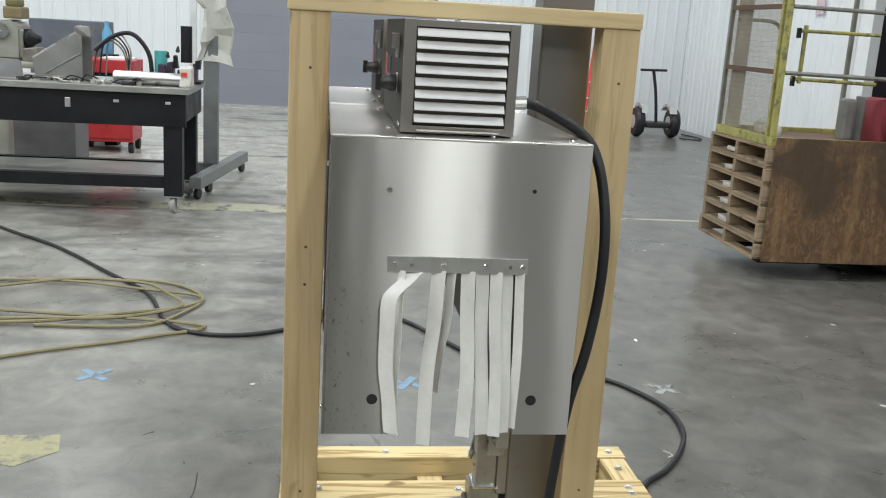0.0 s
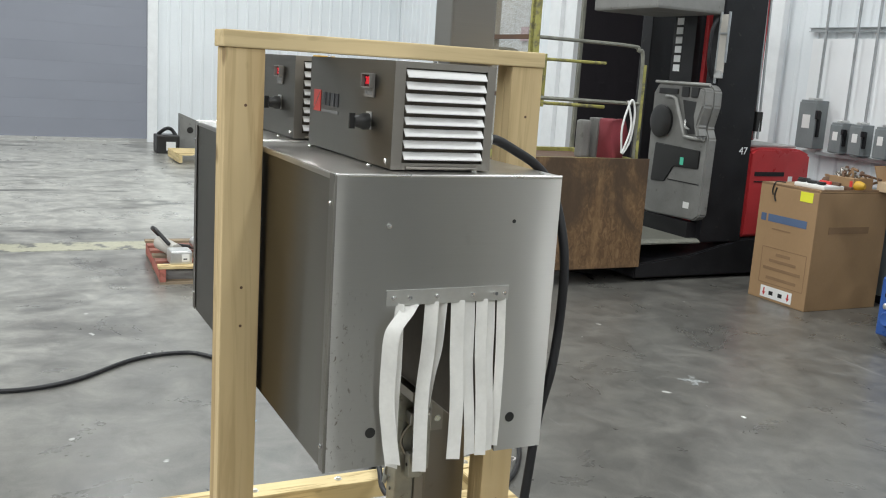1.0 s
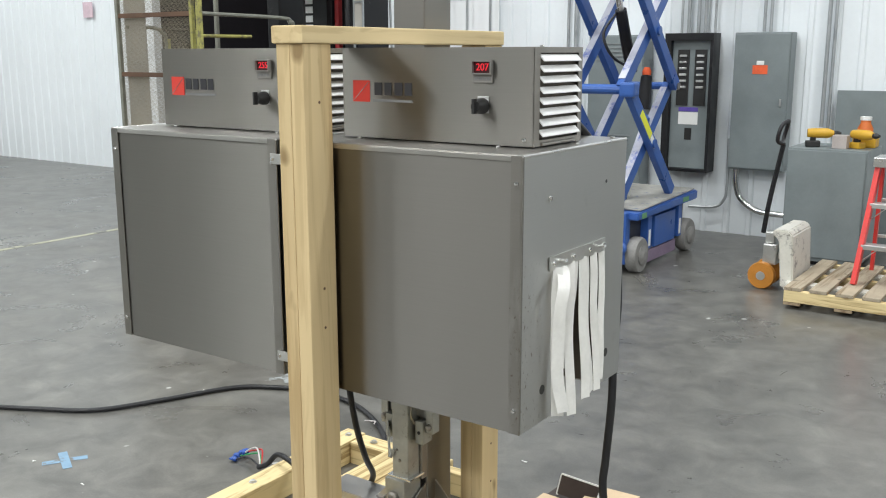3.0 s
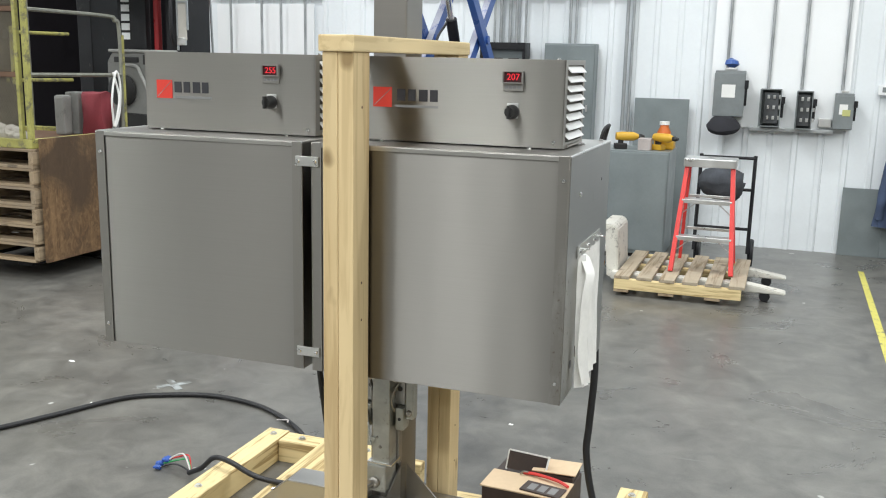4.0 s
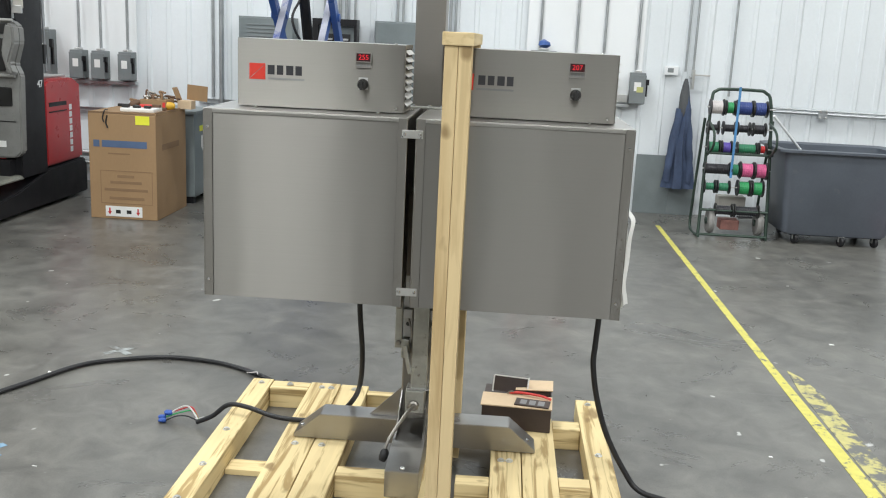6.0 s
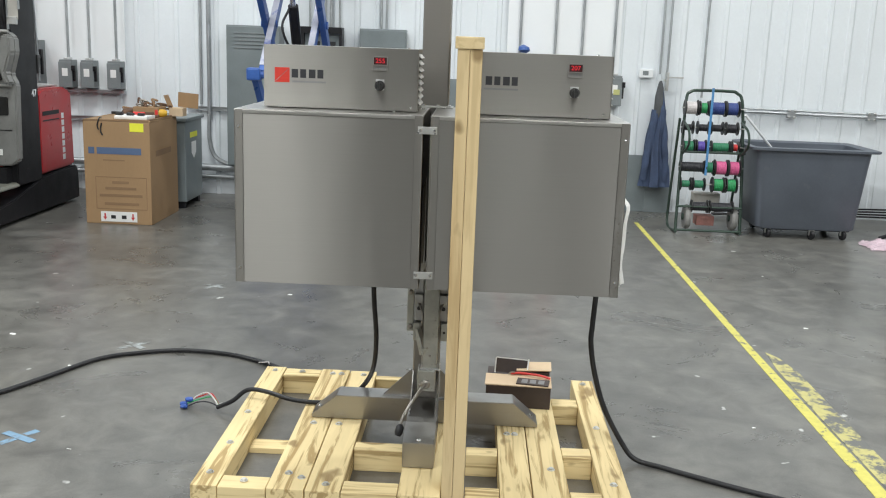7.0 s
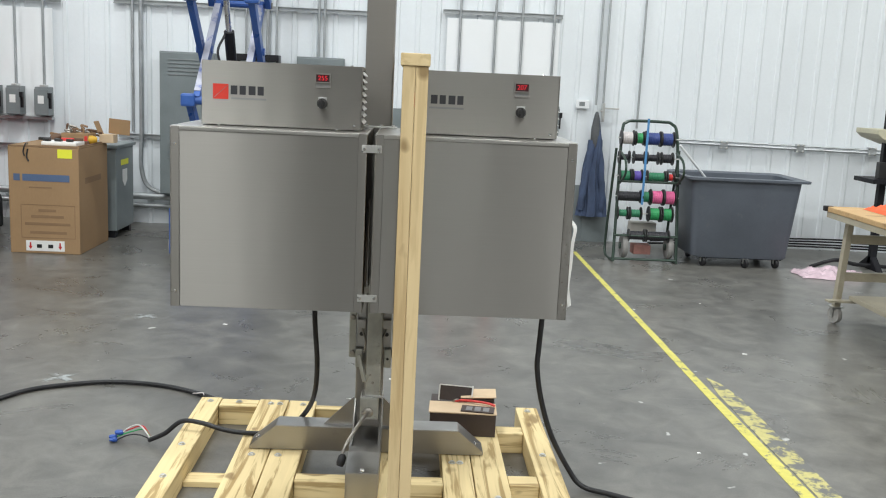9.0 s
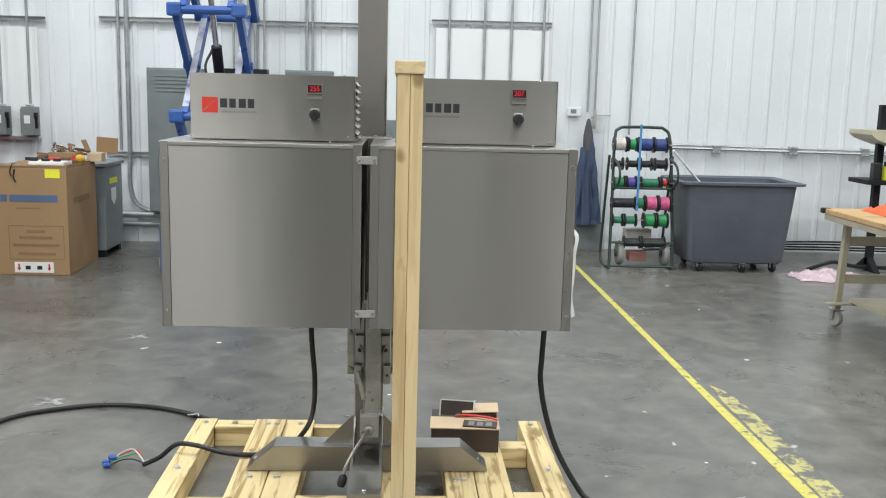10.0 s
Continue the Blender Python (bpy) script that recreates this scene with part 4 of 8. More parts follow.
for x, y in ((-0.735, 0.7), (-0.74, 0.2), (-0.74, -0.35), (-0.735, -0.1), (-0.61, 0.7), (-0.61, -0.4), (-0.47, 0.69), (-0.43, 0.69), (-0.33, 0.69), (-0.47, -0.33), (-0.42, -0.36), (-0.33, -0.4), (-0.46, 0.12), (-0.36, 0.12), (0.66, 0.7), (0.66, 0.2), (0.66, -0.3), (0.3, 0.1), (0.33, 0.1), (0.45, -0.2), (0.19, 0.47)):
    z = H if not (x > 0.15 and x < 0.25) else H - 0.003
    part("lag_bolt", lathe([(0.014, 0), (0.014, 0.002), (0.009, 0.002), (0.009, 0.007), (0.0005, 0.008)], (x, y, z), (0, 0, 1), 10), ZINC, pl)

# carton of fittings on the skid
cbx = thing("open_carton", "small open carton with dark printed sides on the skid", "carton", (0.365, 0.46, H), 0)
m = Matrix.Translation((0.358, 0.49, 0)) @ pose(0, 0, 0, 0, 0, -3)
part("body", box(-0.135, 0.135, -0.11, 0.13, H, 0.183, 0.003, m), CARD_PRINT, cbx, "dark printed carton body")
part("front_flap", box(-0.14, 0.138, -0.115, 0.02, 0.184, 0.189, 0.001, m), CARD_PALE, cbx, "pale cardboard flap")
part("back_flap", bar(m @ Vector((-0.033, 0.040, 0.187)), m @ Vector((-0.030, 0.062, 0.243)), 0.135, 0.004, up=(0, -1, 0)), CARD_PRINT, cbx, "raised dark flap")
part("flap_edge", bar(m @ Vector((-0.0298, 0.062, 0.243)), m @ Vector((-0.0296, 0.0635, 0.2475)), 0.139, 0.006, up=(0, -1, 0)), PAPER, cbx)
part("flap_edge", bar(m @ Vector((-0.103, 0.038, 0.187)), m @ Vector((-0.100, 0.062, 0.247)), 0.006, 0.006, up=(0, -1, 0)), PAPER, cbx)
part("flap_edge", bar(m @ Vector((0.036, 0.038, 0.205)), m @ Vector((0.040, 0.062, 0.247)), 0.006, 0.006, up=(0, -1, 0)), PAPER, cbx)
part("side_flap", box(0.0, 0.15, 0.05, 0.14, 0.197, 0.201, 0.001, m @ pose(0, 0, 0, 6, -3, 0)), CARD_PALE, cbx)
part("liner", box(0.005, 0.13, 0.03, 0.12, 0.184, 0.20, 0, m), CARD_PRINT, cbx)
leaf = thing("booklet", "dark printed booklet lying on the carton", "booklet", (0.45, 0.41, 0.189))
part("cover", box(0.0, 0.135, -0.10, -0.03, 0.1895, 0.195, 0.001, m @ pose(0, 0, 0, 0, 0, -6)), CARD_PRINT, leaf)
for k in range(3):
    part("print_bar", box(0.02 + k * 0.035, 0.045 + k * 0.035, -0.09, -0.045, 0.1951, 0.1957, 0, m @ pose(0, 0, 0, 0, 0, -6)), LOGO_GREY, leaf)
solo("red_strap", tube([(0.325, 0.512, 0.193), (0.36, 0.505, 0.199), (0.41, 0.492, 0.200), (0.455, 0.475, 0.200), (0.488, 0.452, 0.198)], 0.0055, 6), RED_LADDER, "red plastic strap lying across the carton", "strap", smooth=True)
solo("steel_clip", tube([(0.315, 0.505, 0.192), (0.325, 0.50, 0.202), (0.338, 0.505, 0.202), (0.342, 0.512, 0.193)], 0.003, 6), STEEL_DARK, "small bent steel clip on the carton", "clip", smooth=True)

# cables of the machine
cab = thing("power_cable", "black rubber power cable from the control box to the floor", "cable", (0.84, 0.02, 0), group="power cables")
part("gland", rod((0.505, CY1, 1.400), (0.505, CY1 + 0.032, 1.402), 0.013, 12), ZINC, cab, "bright cable gland")
part("cord", tube([(0.505, CY1 + 0.02, 1.402), (0.503, 0.055, 1.398), (0.50, 0.10, 1.378), (0.502, 0.15, 1.350), (0.515, 0.178, 1.315), (0.545, 0.192, 1.25), (0.572, 0.197, 1.16), (0.582, 0.193, 1.05), (0.598, 0.172, 0.93), (0.602, 0.147, 0.83), (0.611, 0.128, 0.70), (0.605, 0.118, 0.55), (0.603, 0.112, 0.47), (0.625, 0.11, 0.35), (0.672, 0.11, 0.21), (0.745, 0.10, 0.08), (0.80, 0.08, 0.020), (0.9, 0.03, 0.012), (1.12, -0.10, 0.011), (1.5, -0.32, 0.011), (1.9, -0.7, 0.011), (2.1, -1.6, 0.011)], 0.0102, 10), BLACK_RUBBER, cab, smooth=True)
cab2 = thing("power_cable", "black cable trailing over the skid to bare coloured ends", "cable", (-0.9, 0.4, 0), group="power cables")
part("cord", tube([(-0.235, 0.12, 0.775), (-0.232, 0.12, 0.62), (-0.222, 0.14, 0.45), (-0.235, 0.20, 0.31), (-0.275, 0.285, 0.205), (-0.34, 0.315, 0.13), (-0.42, 0.315, 0.102), (-0.52, 0.305, 0.102), (-0.60, 0.31, 0.11), (-0.70, 0.34, 0.125), (-0.78, 0.36, 0.12), (-0.85, 0.38, 0.06), (-0.92, 0.40, 0.02)], 0.0096, 10), BLACK_RUBBER, cab2, smooth=True)
BLUE_CAP = surf("blue_connector", (0.03, 0.09, 0.36), 0.4)
for mt, dx, dy, dz, lx, ly, lz in ((W_RED, 0.0, 0.05, 0.035, -1.07, 0.475, 0.024), (W_GREEN, 0.01, 0.02, 0.03, -1.085, 0.445, 0.014), (W_WHITE, -0.01, 0.03, 0.045, -1.06, 0.45, 0.030), (W_BLACK, 0.0, -0.02, 0.02, -1.075, 0.415, 0.012)):
    part("wire", tube([(-0.91, 0.40, 0.022), (-0.96 + dx, 0.42 + dy * 0.8, 0.02 + dz), (-1.01 + dx, 0.43 + dy * 0.7, 0.02 + dz * 0.6), (lx + 0.02, ly - 0.004, lz)], 0.0032, 6), mt, cab2)
    cn_ = part("connector", lathe([(0.004, -0.004), (0.0085, 0.0), (0.010, 0.012), (0.007, 0.028), (0.0005, 0.030)], (lx + 0.02, ly - 0.004, lz), (-1, 0.25 - dy * 6, -0.1), 10), BLUE_CAP, cab2, "blue wire connector")
    part("wing", box(lx - 0.006, lx + 0.010, ly - 0.014, ly + 0.012, lz - 0.003, lz + 0.003, 0.001), BLUE_CAP, cn_)
solo("supply_cord", tube([(-0.6, 0.79, 0.012), (-0.66, 0.83, 0.012), (-0.75, 0.93, 0.012), (-0.9, 1.04, 0.012), (-1.08, 1.12, 0.012), (-1.3, 1.14, 0.012), (-1.5, 1.07, 0.012), (-1.66, 0.95, 0.012), (-1.8, 0.66, 0.012), (-1.94, 0.42, 0.012), (-2.17, 0.28, 0.012), (-2.45, 0.13, 0.012), (-2.57, 0, 0.012), (-2.52, -0.25, 0.012), (-2.27, -0.55, 0.012), (-2.19, -0.79, 0.012), (-2.25, -0.99, 0.012), (-2.42, -1.12, 0.012), (-2.9, -1.29, 0.012), (-3.3, -1.58, 0.012), (-3.92, -2.04, 0.012), (-4.5, -2.6, 0.012), (-5.6, -3.5, 0.012)], 0.0108, 8), BLACK_RUBBER, "black rubber supply cord snaking over the floor", "cable", smooth=True)
solo("cable_tie", tube([(-0.82, 0.96, 0.026), (-0.83, 0.98, 0.028), (-0.86, 0.99, 0.02), (-0.87, 0.96, 0.03)], 0.003, 6), W_WHITE, "white cable tie on the cord", "cable tie")
loops = []
for k in range(30):
    a = k * math.tau / 10
    r = 0.55 - 0.05 * (k // 10) + 0.05 * math.sin(k * 2.1)
    loops.append((-2.72 + 0.42 * r / 0.55 * math.cos(a) + 0.05 * math.sin(k), -1.72 + 1.25 * r / 0.55 * 0.62 * math.sin(a), 0.012 + 0.008 * (k // 10)))
loops += [(-2.35, -0.95, 0.014), (-2.15, -1.15, 0.011), (-1.95, -1.55, 0.011), (-1.75, -1.95, 0.011), (-1.6, -2.6, 0.011)]
solo("air_hose", tube(loops, 0.0085, 6, 5), HOSE_YELLOW, "dull yellow air hose lying in loose loops", "hose", smooth=True)

# ---- marks on the floor ----
solo("floor_line", prism([(1.645, -3.2), (1.722, -3.2), (1.706, 0.3), (1.694, 1.7), (1.692, 5.4), (1.652, 5.4), (1.648, 1.7), (1.648, 0.3)], "z", 0.0, 0.0022), YELLOW_LINE, "yellow painted floor line, worn at the edges", "floor marking", kind="structure")
solo("floor_line_old", prism([(1.731, -3.2), (1.825, -3.2), (1.815, 0.3), (1.82, 1.25), (1.79, 1.48), (1.745, 1.58), (1.722, 1.3), (1.716, 0.6), (1.72, 0.2)], "z", 0.0, 0.0018), YELLOW_OLD, "older faded yellow floor line beside the new one", "floor marking", kind="structure")
solo("floor_line_cross", box(-5.60, -5.54, 0.9, 5.4, 0.0, 0.002), PALE_LINE, "thin faded floor line by the far aisle", "floor marking", kind="structure")
solo("floor_line_wide", box(-5.66, -5.34, -8, 0.9, 0.0, 0.002), PALE_LINE, "wide faded pale floor line by the far aisle", "floor marking", kind="structure")
solo("floor_line_patch", prism([(-1.05, -1.55), (-0.86, -1.50), (-0.80, -1.36), (-0.92, -1.24), (-1.06, -1.27)], "z", 0, 0.0018), YELLOW_FADED, "flaked patch of yellow floor paint", "floor marking", kind="structure")
solo("floor_crack", tube([(-0.75, -0.74, 0.0), (-0.62, -0.735, 0.0), (-0.5, -0.75, 0.0), (-0.35, -0.74, 0.0)], 0.0022, 5), BLACK_PLASTIC, "thin dark crack in the slab", "crack", kind="structure")


def tape_cross(x, y, rz, size, mat, label):
    t = thing("tape_cross", label, "floor tape", (x, y, 0), rz, group="tape crosses", worldly=False)
    for a in (38, -47):
        part("tape", box(-size, size, -0.017, 0.017, 0.0005 if a > 0 else 0.0012, 0.0012 if a > 0 else 0.002, 0, pose(0, 0, 0, 0, 0, a)), mat, t)


tape_cross(-1.61, 0.05, 20, 0.082, TAPE_BLUE, "blue tape cross stuck to the concrete")
tape_cross(-1.67, -1.29, 5, 0.085, TAPE_BLUE, "blue tape cross stuck to the concrete")
tape_cross(-1.575, 1.22, 10, 0.08, TAPE_WHITE, "pale worn tape cross on the concrete")
tape_cross(-1.50, 2.45, 15, 0.08, TAPE_WHITE, "pale worn tape cross on the concrete")
rng = random.Random(4)
for i in range(15):
    x, y = rng.uniform(-2.6, 2.6), rng.uniform(-0.5, 4.0)
    if -0.9 < x < 0.85 and -0.6 < y < 1.0:
        continue
    s = rng.uniform(0.004, 0.011)
    solo("paper_scrap", crumple(box(x - s, x + s * rng.uniform(0.5, 2), y - s * 0.5, y + s * 0.5, 0.0004, 0.003), 0.004, 60, 2), PAPER, "small white scrap of paper on the floor", "scrap", group="floor scraps")

# ---- electrical wall ----
WY = NY - 0.027


def conduit(x, z0, z1, r=0.013, y=None, label="galvanised steel conduit fixed to the wall"):
    y = WY - 0.03 if y is None else y
    solo("conduit", rod((x, y, z0), (x, y, z1), r, 10), GALV, label, "conduit", group="wall conduits", smooth=True)


def strut(x0, x1, z, y=None):
    y = WY - 0.014 if y is None else y
    solo("strut_channel", boxes((x0, x1, y - 0.013, y + 0.013, z - 0.02, z - 0.014), (x0, x1, y - 0.013, y + 0.013, z + 0.014, z + 0.02), (x0, x1, y + 0.007, y + 0.013, z - 0.014, z + 0.014)), GALV, "galvanised strut channel on the wall", "strut channel", group="strut channels")


def white_board(x0, x1, z0, z1):
    solo("backing_board", box(x0, x1, WY - 0.012, WY, z0, z1, 0.002), WHITE_BOARD, "bright white painted backing board", "board", group="backing boards")


def switch_box(x0, x1, z0, z1, label, open_front=False, d=0.11, lever=True):
    b = thing("switch_box", label, "switch box", ((x0 + x1) / 2, WY, z0), group="switch boxes")
    y1, y0 = WY - 0.012, WY - 0.012 - d
    if open_front:
        part("case", boxes((x0, x1, y1 - 0.01, y1, z0, z1), (x0, x0 + 0.008, y0, y1 - 0.01, z0, z1), (x1 - 0.008, x1, y0, y1 - 0.01, z0, z1), (x0 + 0.008, x1 - 0.008, y0, y1 - 0.01, z1 - 0.008, z1), (x0 + 0.008, x1 - 0.008, y0, y1 - 0.01, z0, z0 + 0.008)), ELEC_DARK, b)
        xm = (x0 + x1) / 2 + 0.02
        part("inner_block", box(xm - 0.07, x1 - 0.02, y0 + 0.02, y1 - 0.01, z0 + 0.03, z1 - 0.03), SWITCH_INNER, b)
        for k in range(3):
            for j in range(3):
                part("terminal", box(xm - 0.05 + k * 0.045, xm - 0.03 + k * 0.045, y0 + 0.008, y0 + 0.02, z0 + 0.06 + j * 0.085, z0 + 0.09 + j * 0.085, 0.003), ALU, b)
        part("open_door", box(x0 - 0.005, x0 + 0.0, y0 - (x1 - x0) * 0.7, y0, z0, z1, 0.003), ELEC_DARK, b, "open hinged door")
    else:
        part("case", box(x0, x1, y0 + 0.01, y1, z0, z1, 0.006), ELEC_DARK, b)
        part("door", box(x0 - 0.004, x1 + 0.004, y0, y0 + 0.009, z0 + 0.005, z1 - 0.02, 0.004), ELEC_DARK, b)
        w = x1 - x0
        part("label", box(x0 + w * 0.25, x1 - w * 0.3, y0 - 0.0015, y0 + 0.001, z0 + (z1 - z0) * 0.42, z0 + (z1 - z0) * 0.7), PAPER, b, "white paper label")
        part("top_hub", box(x0 + w * 0.3, x1 - w * 0.3, y0 + 0.03, y1 - 0.02, z1, z1 + 0.022, 0.006), ALU, b)
    if lever:
        part("lever", boxes((x1, x1 + 0.022, y0 + 0.02, y0 + 0.05, z0 + (z1 - z0) * 0.25, z0 + (z1 - z0) * 0.78), (x1, x1 + 0.03, y0 - 0.01, y0 + 0.03, z0 + (z1 - z0) * 0.62, z0 + (z1 - z0) * 0.8), bev=0.004), BLACK_PAINT, b, "dark side lever")
    return b


TAG_PALE = surf("pale_yellow_tag", (0.55, 0.55, 0.22), 0.5)
# board with one large and three small switches, by the lift truck
white_board(-4.45, -3.36, 1.0, 2.03)
switch_box(-4.36, -4.16, 1.03, 1.47, "large grey disconnect switch on the wall", d=0.15)
for x in (-3.97, -3.755, -3.49):
    switch_box(x, x + 0.125, 1.02, 1.29, "small grey disconnect switch under a conduit", d=0.15)
    conduit(x + 0.06, 1.30, 5.5, y=WY - 0.06)
conduit(-4.26, 1.48, 5.5, y=WY - 0.06)
strut(-4.5, -3.28, 2.11)
solo("wireway", box(-4.2, -3.36, WY - 0.07, WY - 0.012, 0.975, 1.008, 0.004), GALV, "galvanised wireway under the switches", "wireway")
# board with the four switches by the thermostat
white_board(0.405, 1.50, 1.02, 2.125)
b = switch_box(0.445, 0.685, 1.11, 1.49, "large grey disconnect switch with a black cap hung on it", d=0.14)
solo("blue_glove", crumple(lathe([(0.02, -0.02), (0.055, 0.0), (0.05, 0.04), (0.01, 0.06)], (0.57, WY - 0.1, 1.535), (0, 0, 1), 12), 0.015, 14), LIFT_BLUE, "crumpled blue glove on the switch box", "glove", smooth=True)
solo("work_hat", crumple(lathe([(0.06, -0.05), (0.13, -0.035), (0.14, 0.0), (0.10, 0.05), (0.02, 0.07)], (0.545, WY - 0.19, 1.04), (0, -0.3, 1), 16), 0.012, 9), CLOTH_BLACK, "black cap hanging below the switch", "cap", smooth=True)
switch_box(0.82, 0.98, 1.04, 1.35, "open grey switch box with bare terminals", True)
switch_box(1.10, 1.225, 1.03, 1.34, "open grey switch box with bare terminals", True)
sb = switch_box(1.39, 1.53, 1.04, 1.33, "small grey switch box with a yellow tag")
part("tag", box(1.45, 1.51, WY - 0.126, WY - 0.123, 1.15, 1.20), TAG_PALE, sb, "yellow tag")
part("junction_box", box(1.28, 1.38, WY - 0.06, WY - 0.012, 1.05, 1.12, 0.004), ALU, sb)
for x in (0.53, 0.87, 1.13, 1.44):
    conduit(x, 1.35 if x > 0.6 else 1.5, 5.5)
strut(0.36, 1.52, 2.185)
solo("wireway", box(0.74, 1.40, WY - 0.06, WY - 0.012, 1.0, 1.03, 0.004), GALV, "galvanised wireway under the switches", "wireway")
th = thing("thermostat", "white wall thermostat with a dark screen", "thermostat", (1.77, WY, 1.33))
part("case", box(1.705, 1.835, WY - 0.03, WY, 1.32, 1.405, 0.008), FRAME_WHITE, th)
part("screen", box(1.735, 1.79, WY - 0.0312, WY - 0.0298, 1.345, 1.385), ELEC_DARK, th)
for x in (1.97, 1.90, 2.32):
    conduit(x, 1.36 if x < 2 else 1.15, 5.5, 0.011)
solo("air_fitting", boxes((1.965, 2.13, WY - 0.05, WY - 0.035, 1.325, 1.34), (1.96, 1.985, WY - 0.07, WY, 1.2, 1.38), bev=0.003), ZINC, "zinc air outlet with a short lever", "air outlet")
# horizontal conduit with brackets behind the bin
for dz, r in ((0.016, 0.010), (-0.014, 0.016)):
    solo("conduit", rod((2.5, WY - 0.035, 1.05 + dz), (7.8, WY - 0.035, 0.99 + dz), r, 8), GALV, "galvanised conduit running along the wall", "conduit", group="wall conduits", smooth=True)
for x in (3.2, 3.97, 4.7, 5.45):
    k = thing("conduit_bracket", "galvanised conduit bracket with four bolts", "bracket", (x, WY, 1.0), group="conduit brackets")
    part("plate", box(x - 0.042, x + 0.042, WY - 0.058, WY - 0.01, 0.985, 1.069, 0.006), GALV, k)
    for sx in (-0.028, 0.028):
        for sz in (-0.03, 0.03):
            part("bolt", screw((x + sx, WY - 0.058, 1.027 + sz), (0, -1, 0), 0.012), ZINC, k)


def cabinet(name, x0, x1, z0, z1, d, mat, label, vents=False):
    c = thing(name, label, "electrical cabinet", ((x0 + x1) / 2, WY, z0))
    part("case", box(x0, x1, WY - d + 0.012, WY, z0, z1, 0.006), mat, c)
    part("cover", box(x0 + 0.006, x1 - 0.006, WY - d, WY - d + 0.012, z0 + 0.012, z1 - 0.012, 0.005), mat, c)
    part("latch", box(x1 - 0.06, x1 - 0.045, WY - d - 0.012, WY - d, (z0 + z1) / 2 - 0.03, (z0 + z1) / 2 + 0.03, 0.003), ALU, c)
    if vents:
        for g in (z1 - 0.22, z0 + 0.35):
            for i in range(5):
                part("vent_slot", box(x0 + 0.08, x1 - 0.1, WY - d - 0.006, WY - d + 0.001, g + i * 0.035, g + i * 0.035 + 0.012, 0.002), ELEC_DARK, c)
    return c


cabinet("tall_cabinet", -2.30, -1.78, 0.32, 1.68, 0.22, ELEC_GREY, "tall grey electrical cabinet with vent slots", True)
ca = cabinet("breaker_cabinet", -1.02, -0.57, 0.58, 1.69, 0.16, ELEC_GREY, "grey closed breaker cabinet with an orange sticker")
part("sticker", box(-0.86, -0.74, WY - 0.163, WY - 0.159, 1.36, 1.43), ORANGE, ca, "orange warning sticker")
part("padlock_tag", box(-0.83, -0.77, WY - 0.166, WY - 0.159, 1.432, 1.465, 0.006), PAPER, ca)
ob_ = thing("open_breaker_panel", "open electrical panel with rows of breakers and a dark frame", "electrical panel", (-1.5, WY, 0.45))
part("dark_frame", boxes((-1.61, -1.555, WY - 0.17, WY, 0.53, 1.69), (-1.215, -1.19, WY - 0.17, WY, 0.53, 1.69), (-1.555, -1.215, WY - 0.17, WY, 1.63, 1.69), (-1.555, -1.215, WY - 0.17, WY, 0.53, 0.555)), BLACK_PAINT, ob_)
part("inner_cover", box(-1.555, -1.215, WY - 0.12, WY - 0.02, 0.555, 1.63, 0.004), ELEC_GREY, ob_)
for col in (-1.455, -1.305):
    part("breaker_strip", box(col - 0.05, col + 0.05, WY - 0.132, WY - 0.118, 1.09, 1.555, 0.002), BLACK_PLASTIC, ob_)
    for i in range(6):
        part("breaker_switch", box(col - 0.03, col + 0.032, WY - 0.146, WY - 0.13, 1.235 + i * 0.052, 1.253 + i * 0.052, 0.003), ALU, ob_)
part("card", box(-1.48, -1.31, WY - 0.124, WY - 0.119, 0.93, 1.035), PAPER, ob_, "white printed card")
part("purple_strip", box(-1.48, -1.31, WY - 0.124, WY - 0.119, 1.04, 1.075), W_PURPLE, ob_)
part("seal", box(-1.42, -1.36, WY - 0.124, WY - 0.119, 0.80, 0.90), BLACK_PLASTIC, ob_)
for x, r in ((-1.52, 0.011), (-1.46, 0.015), (-1.375, 0.015), (-1.315, 0.015), (-1.23, 0.011)):
    conduit(x, 1.69, 5.5, r)
for x in (-0.825, -0.772):
    conduit(x, 1.69, 5.5, 0.013)
conduit(-2.52, 0.75, 5.5, 0.022)
conduit(-2.60, 0.9, 5.5, 0.014)
conduit(-0.325, 0.95, 5.5, 0.016)
conduit(-0.275, 0.92, 5.5, 0.013)
solo("bent_conduit", tube([(-1.055, WY - 0.04, 0.82), (-1.05, WY - 0.04, 0.42), (-1.07, WY - 0.04, 0.30), (-1.15, WY - 0.04, 0.23), (-1.38, WY - 0.04, 0.215)], 0.013, 8), GALV, "thin bent conduit below the cabinets", "conduit", smooth=True)
solo("bent_conduit", tube([(-0.975, WY - 0.06, 0.6), (-0.97, WY - 0.06, 0.45), (-0.92, WY - 0.06, 0.32), (-0.78, WY - 0.06, 0.23), (-0.60, WY - 0.06, 0.215), (-0.35, WY - 0.06, 0.21)], 0.026, 10), CHROME, "large bent bright conduit below the cabinet", "conduit", smooth=True)
solo("floor_conduit", rod((-4.9, WY - 0.05, 0.30), (-1.9, WY - 0.05, 0.27), 0.035, 10), GALV, "large conduit along the wall", "conduit", smooth=True)
solo("floor_conduit", rod((-4.9, WY - 0.05, 0.20), (-1.9, WY - 0.05, 0.18), 0.022, 10), GALV, "galvanised conduit along the wall", "conduit", smooth=True)
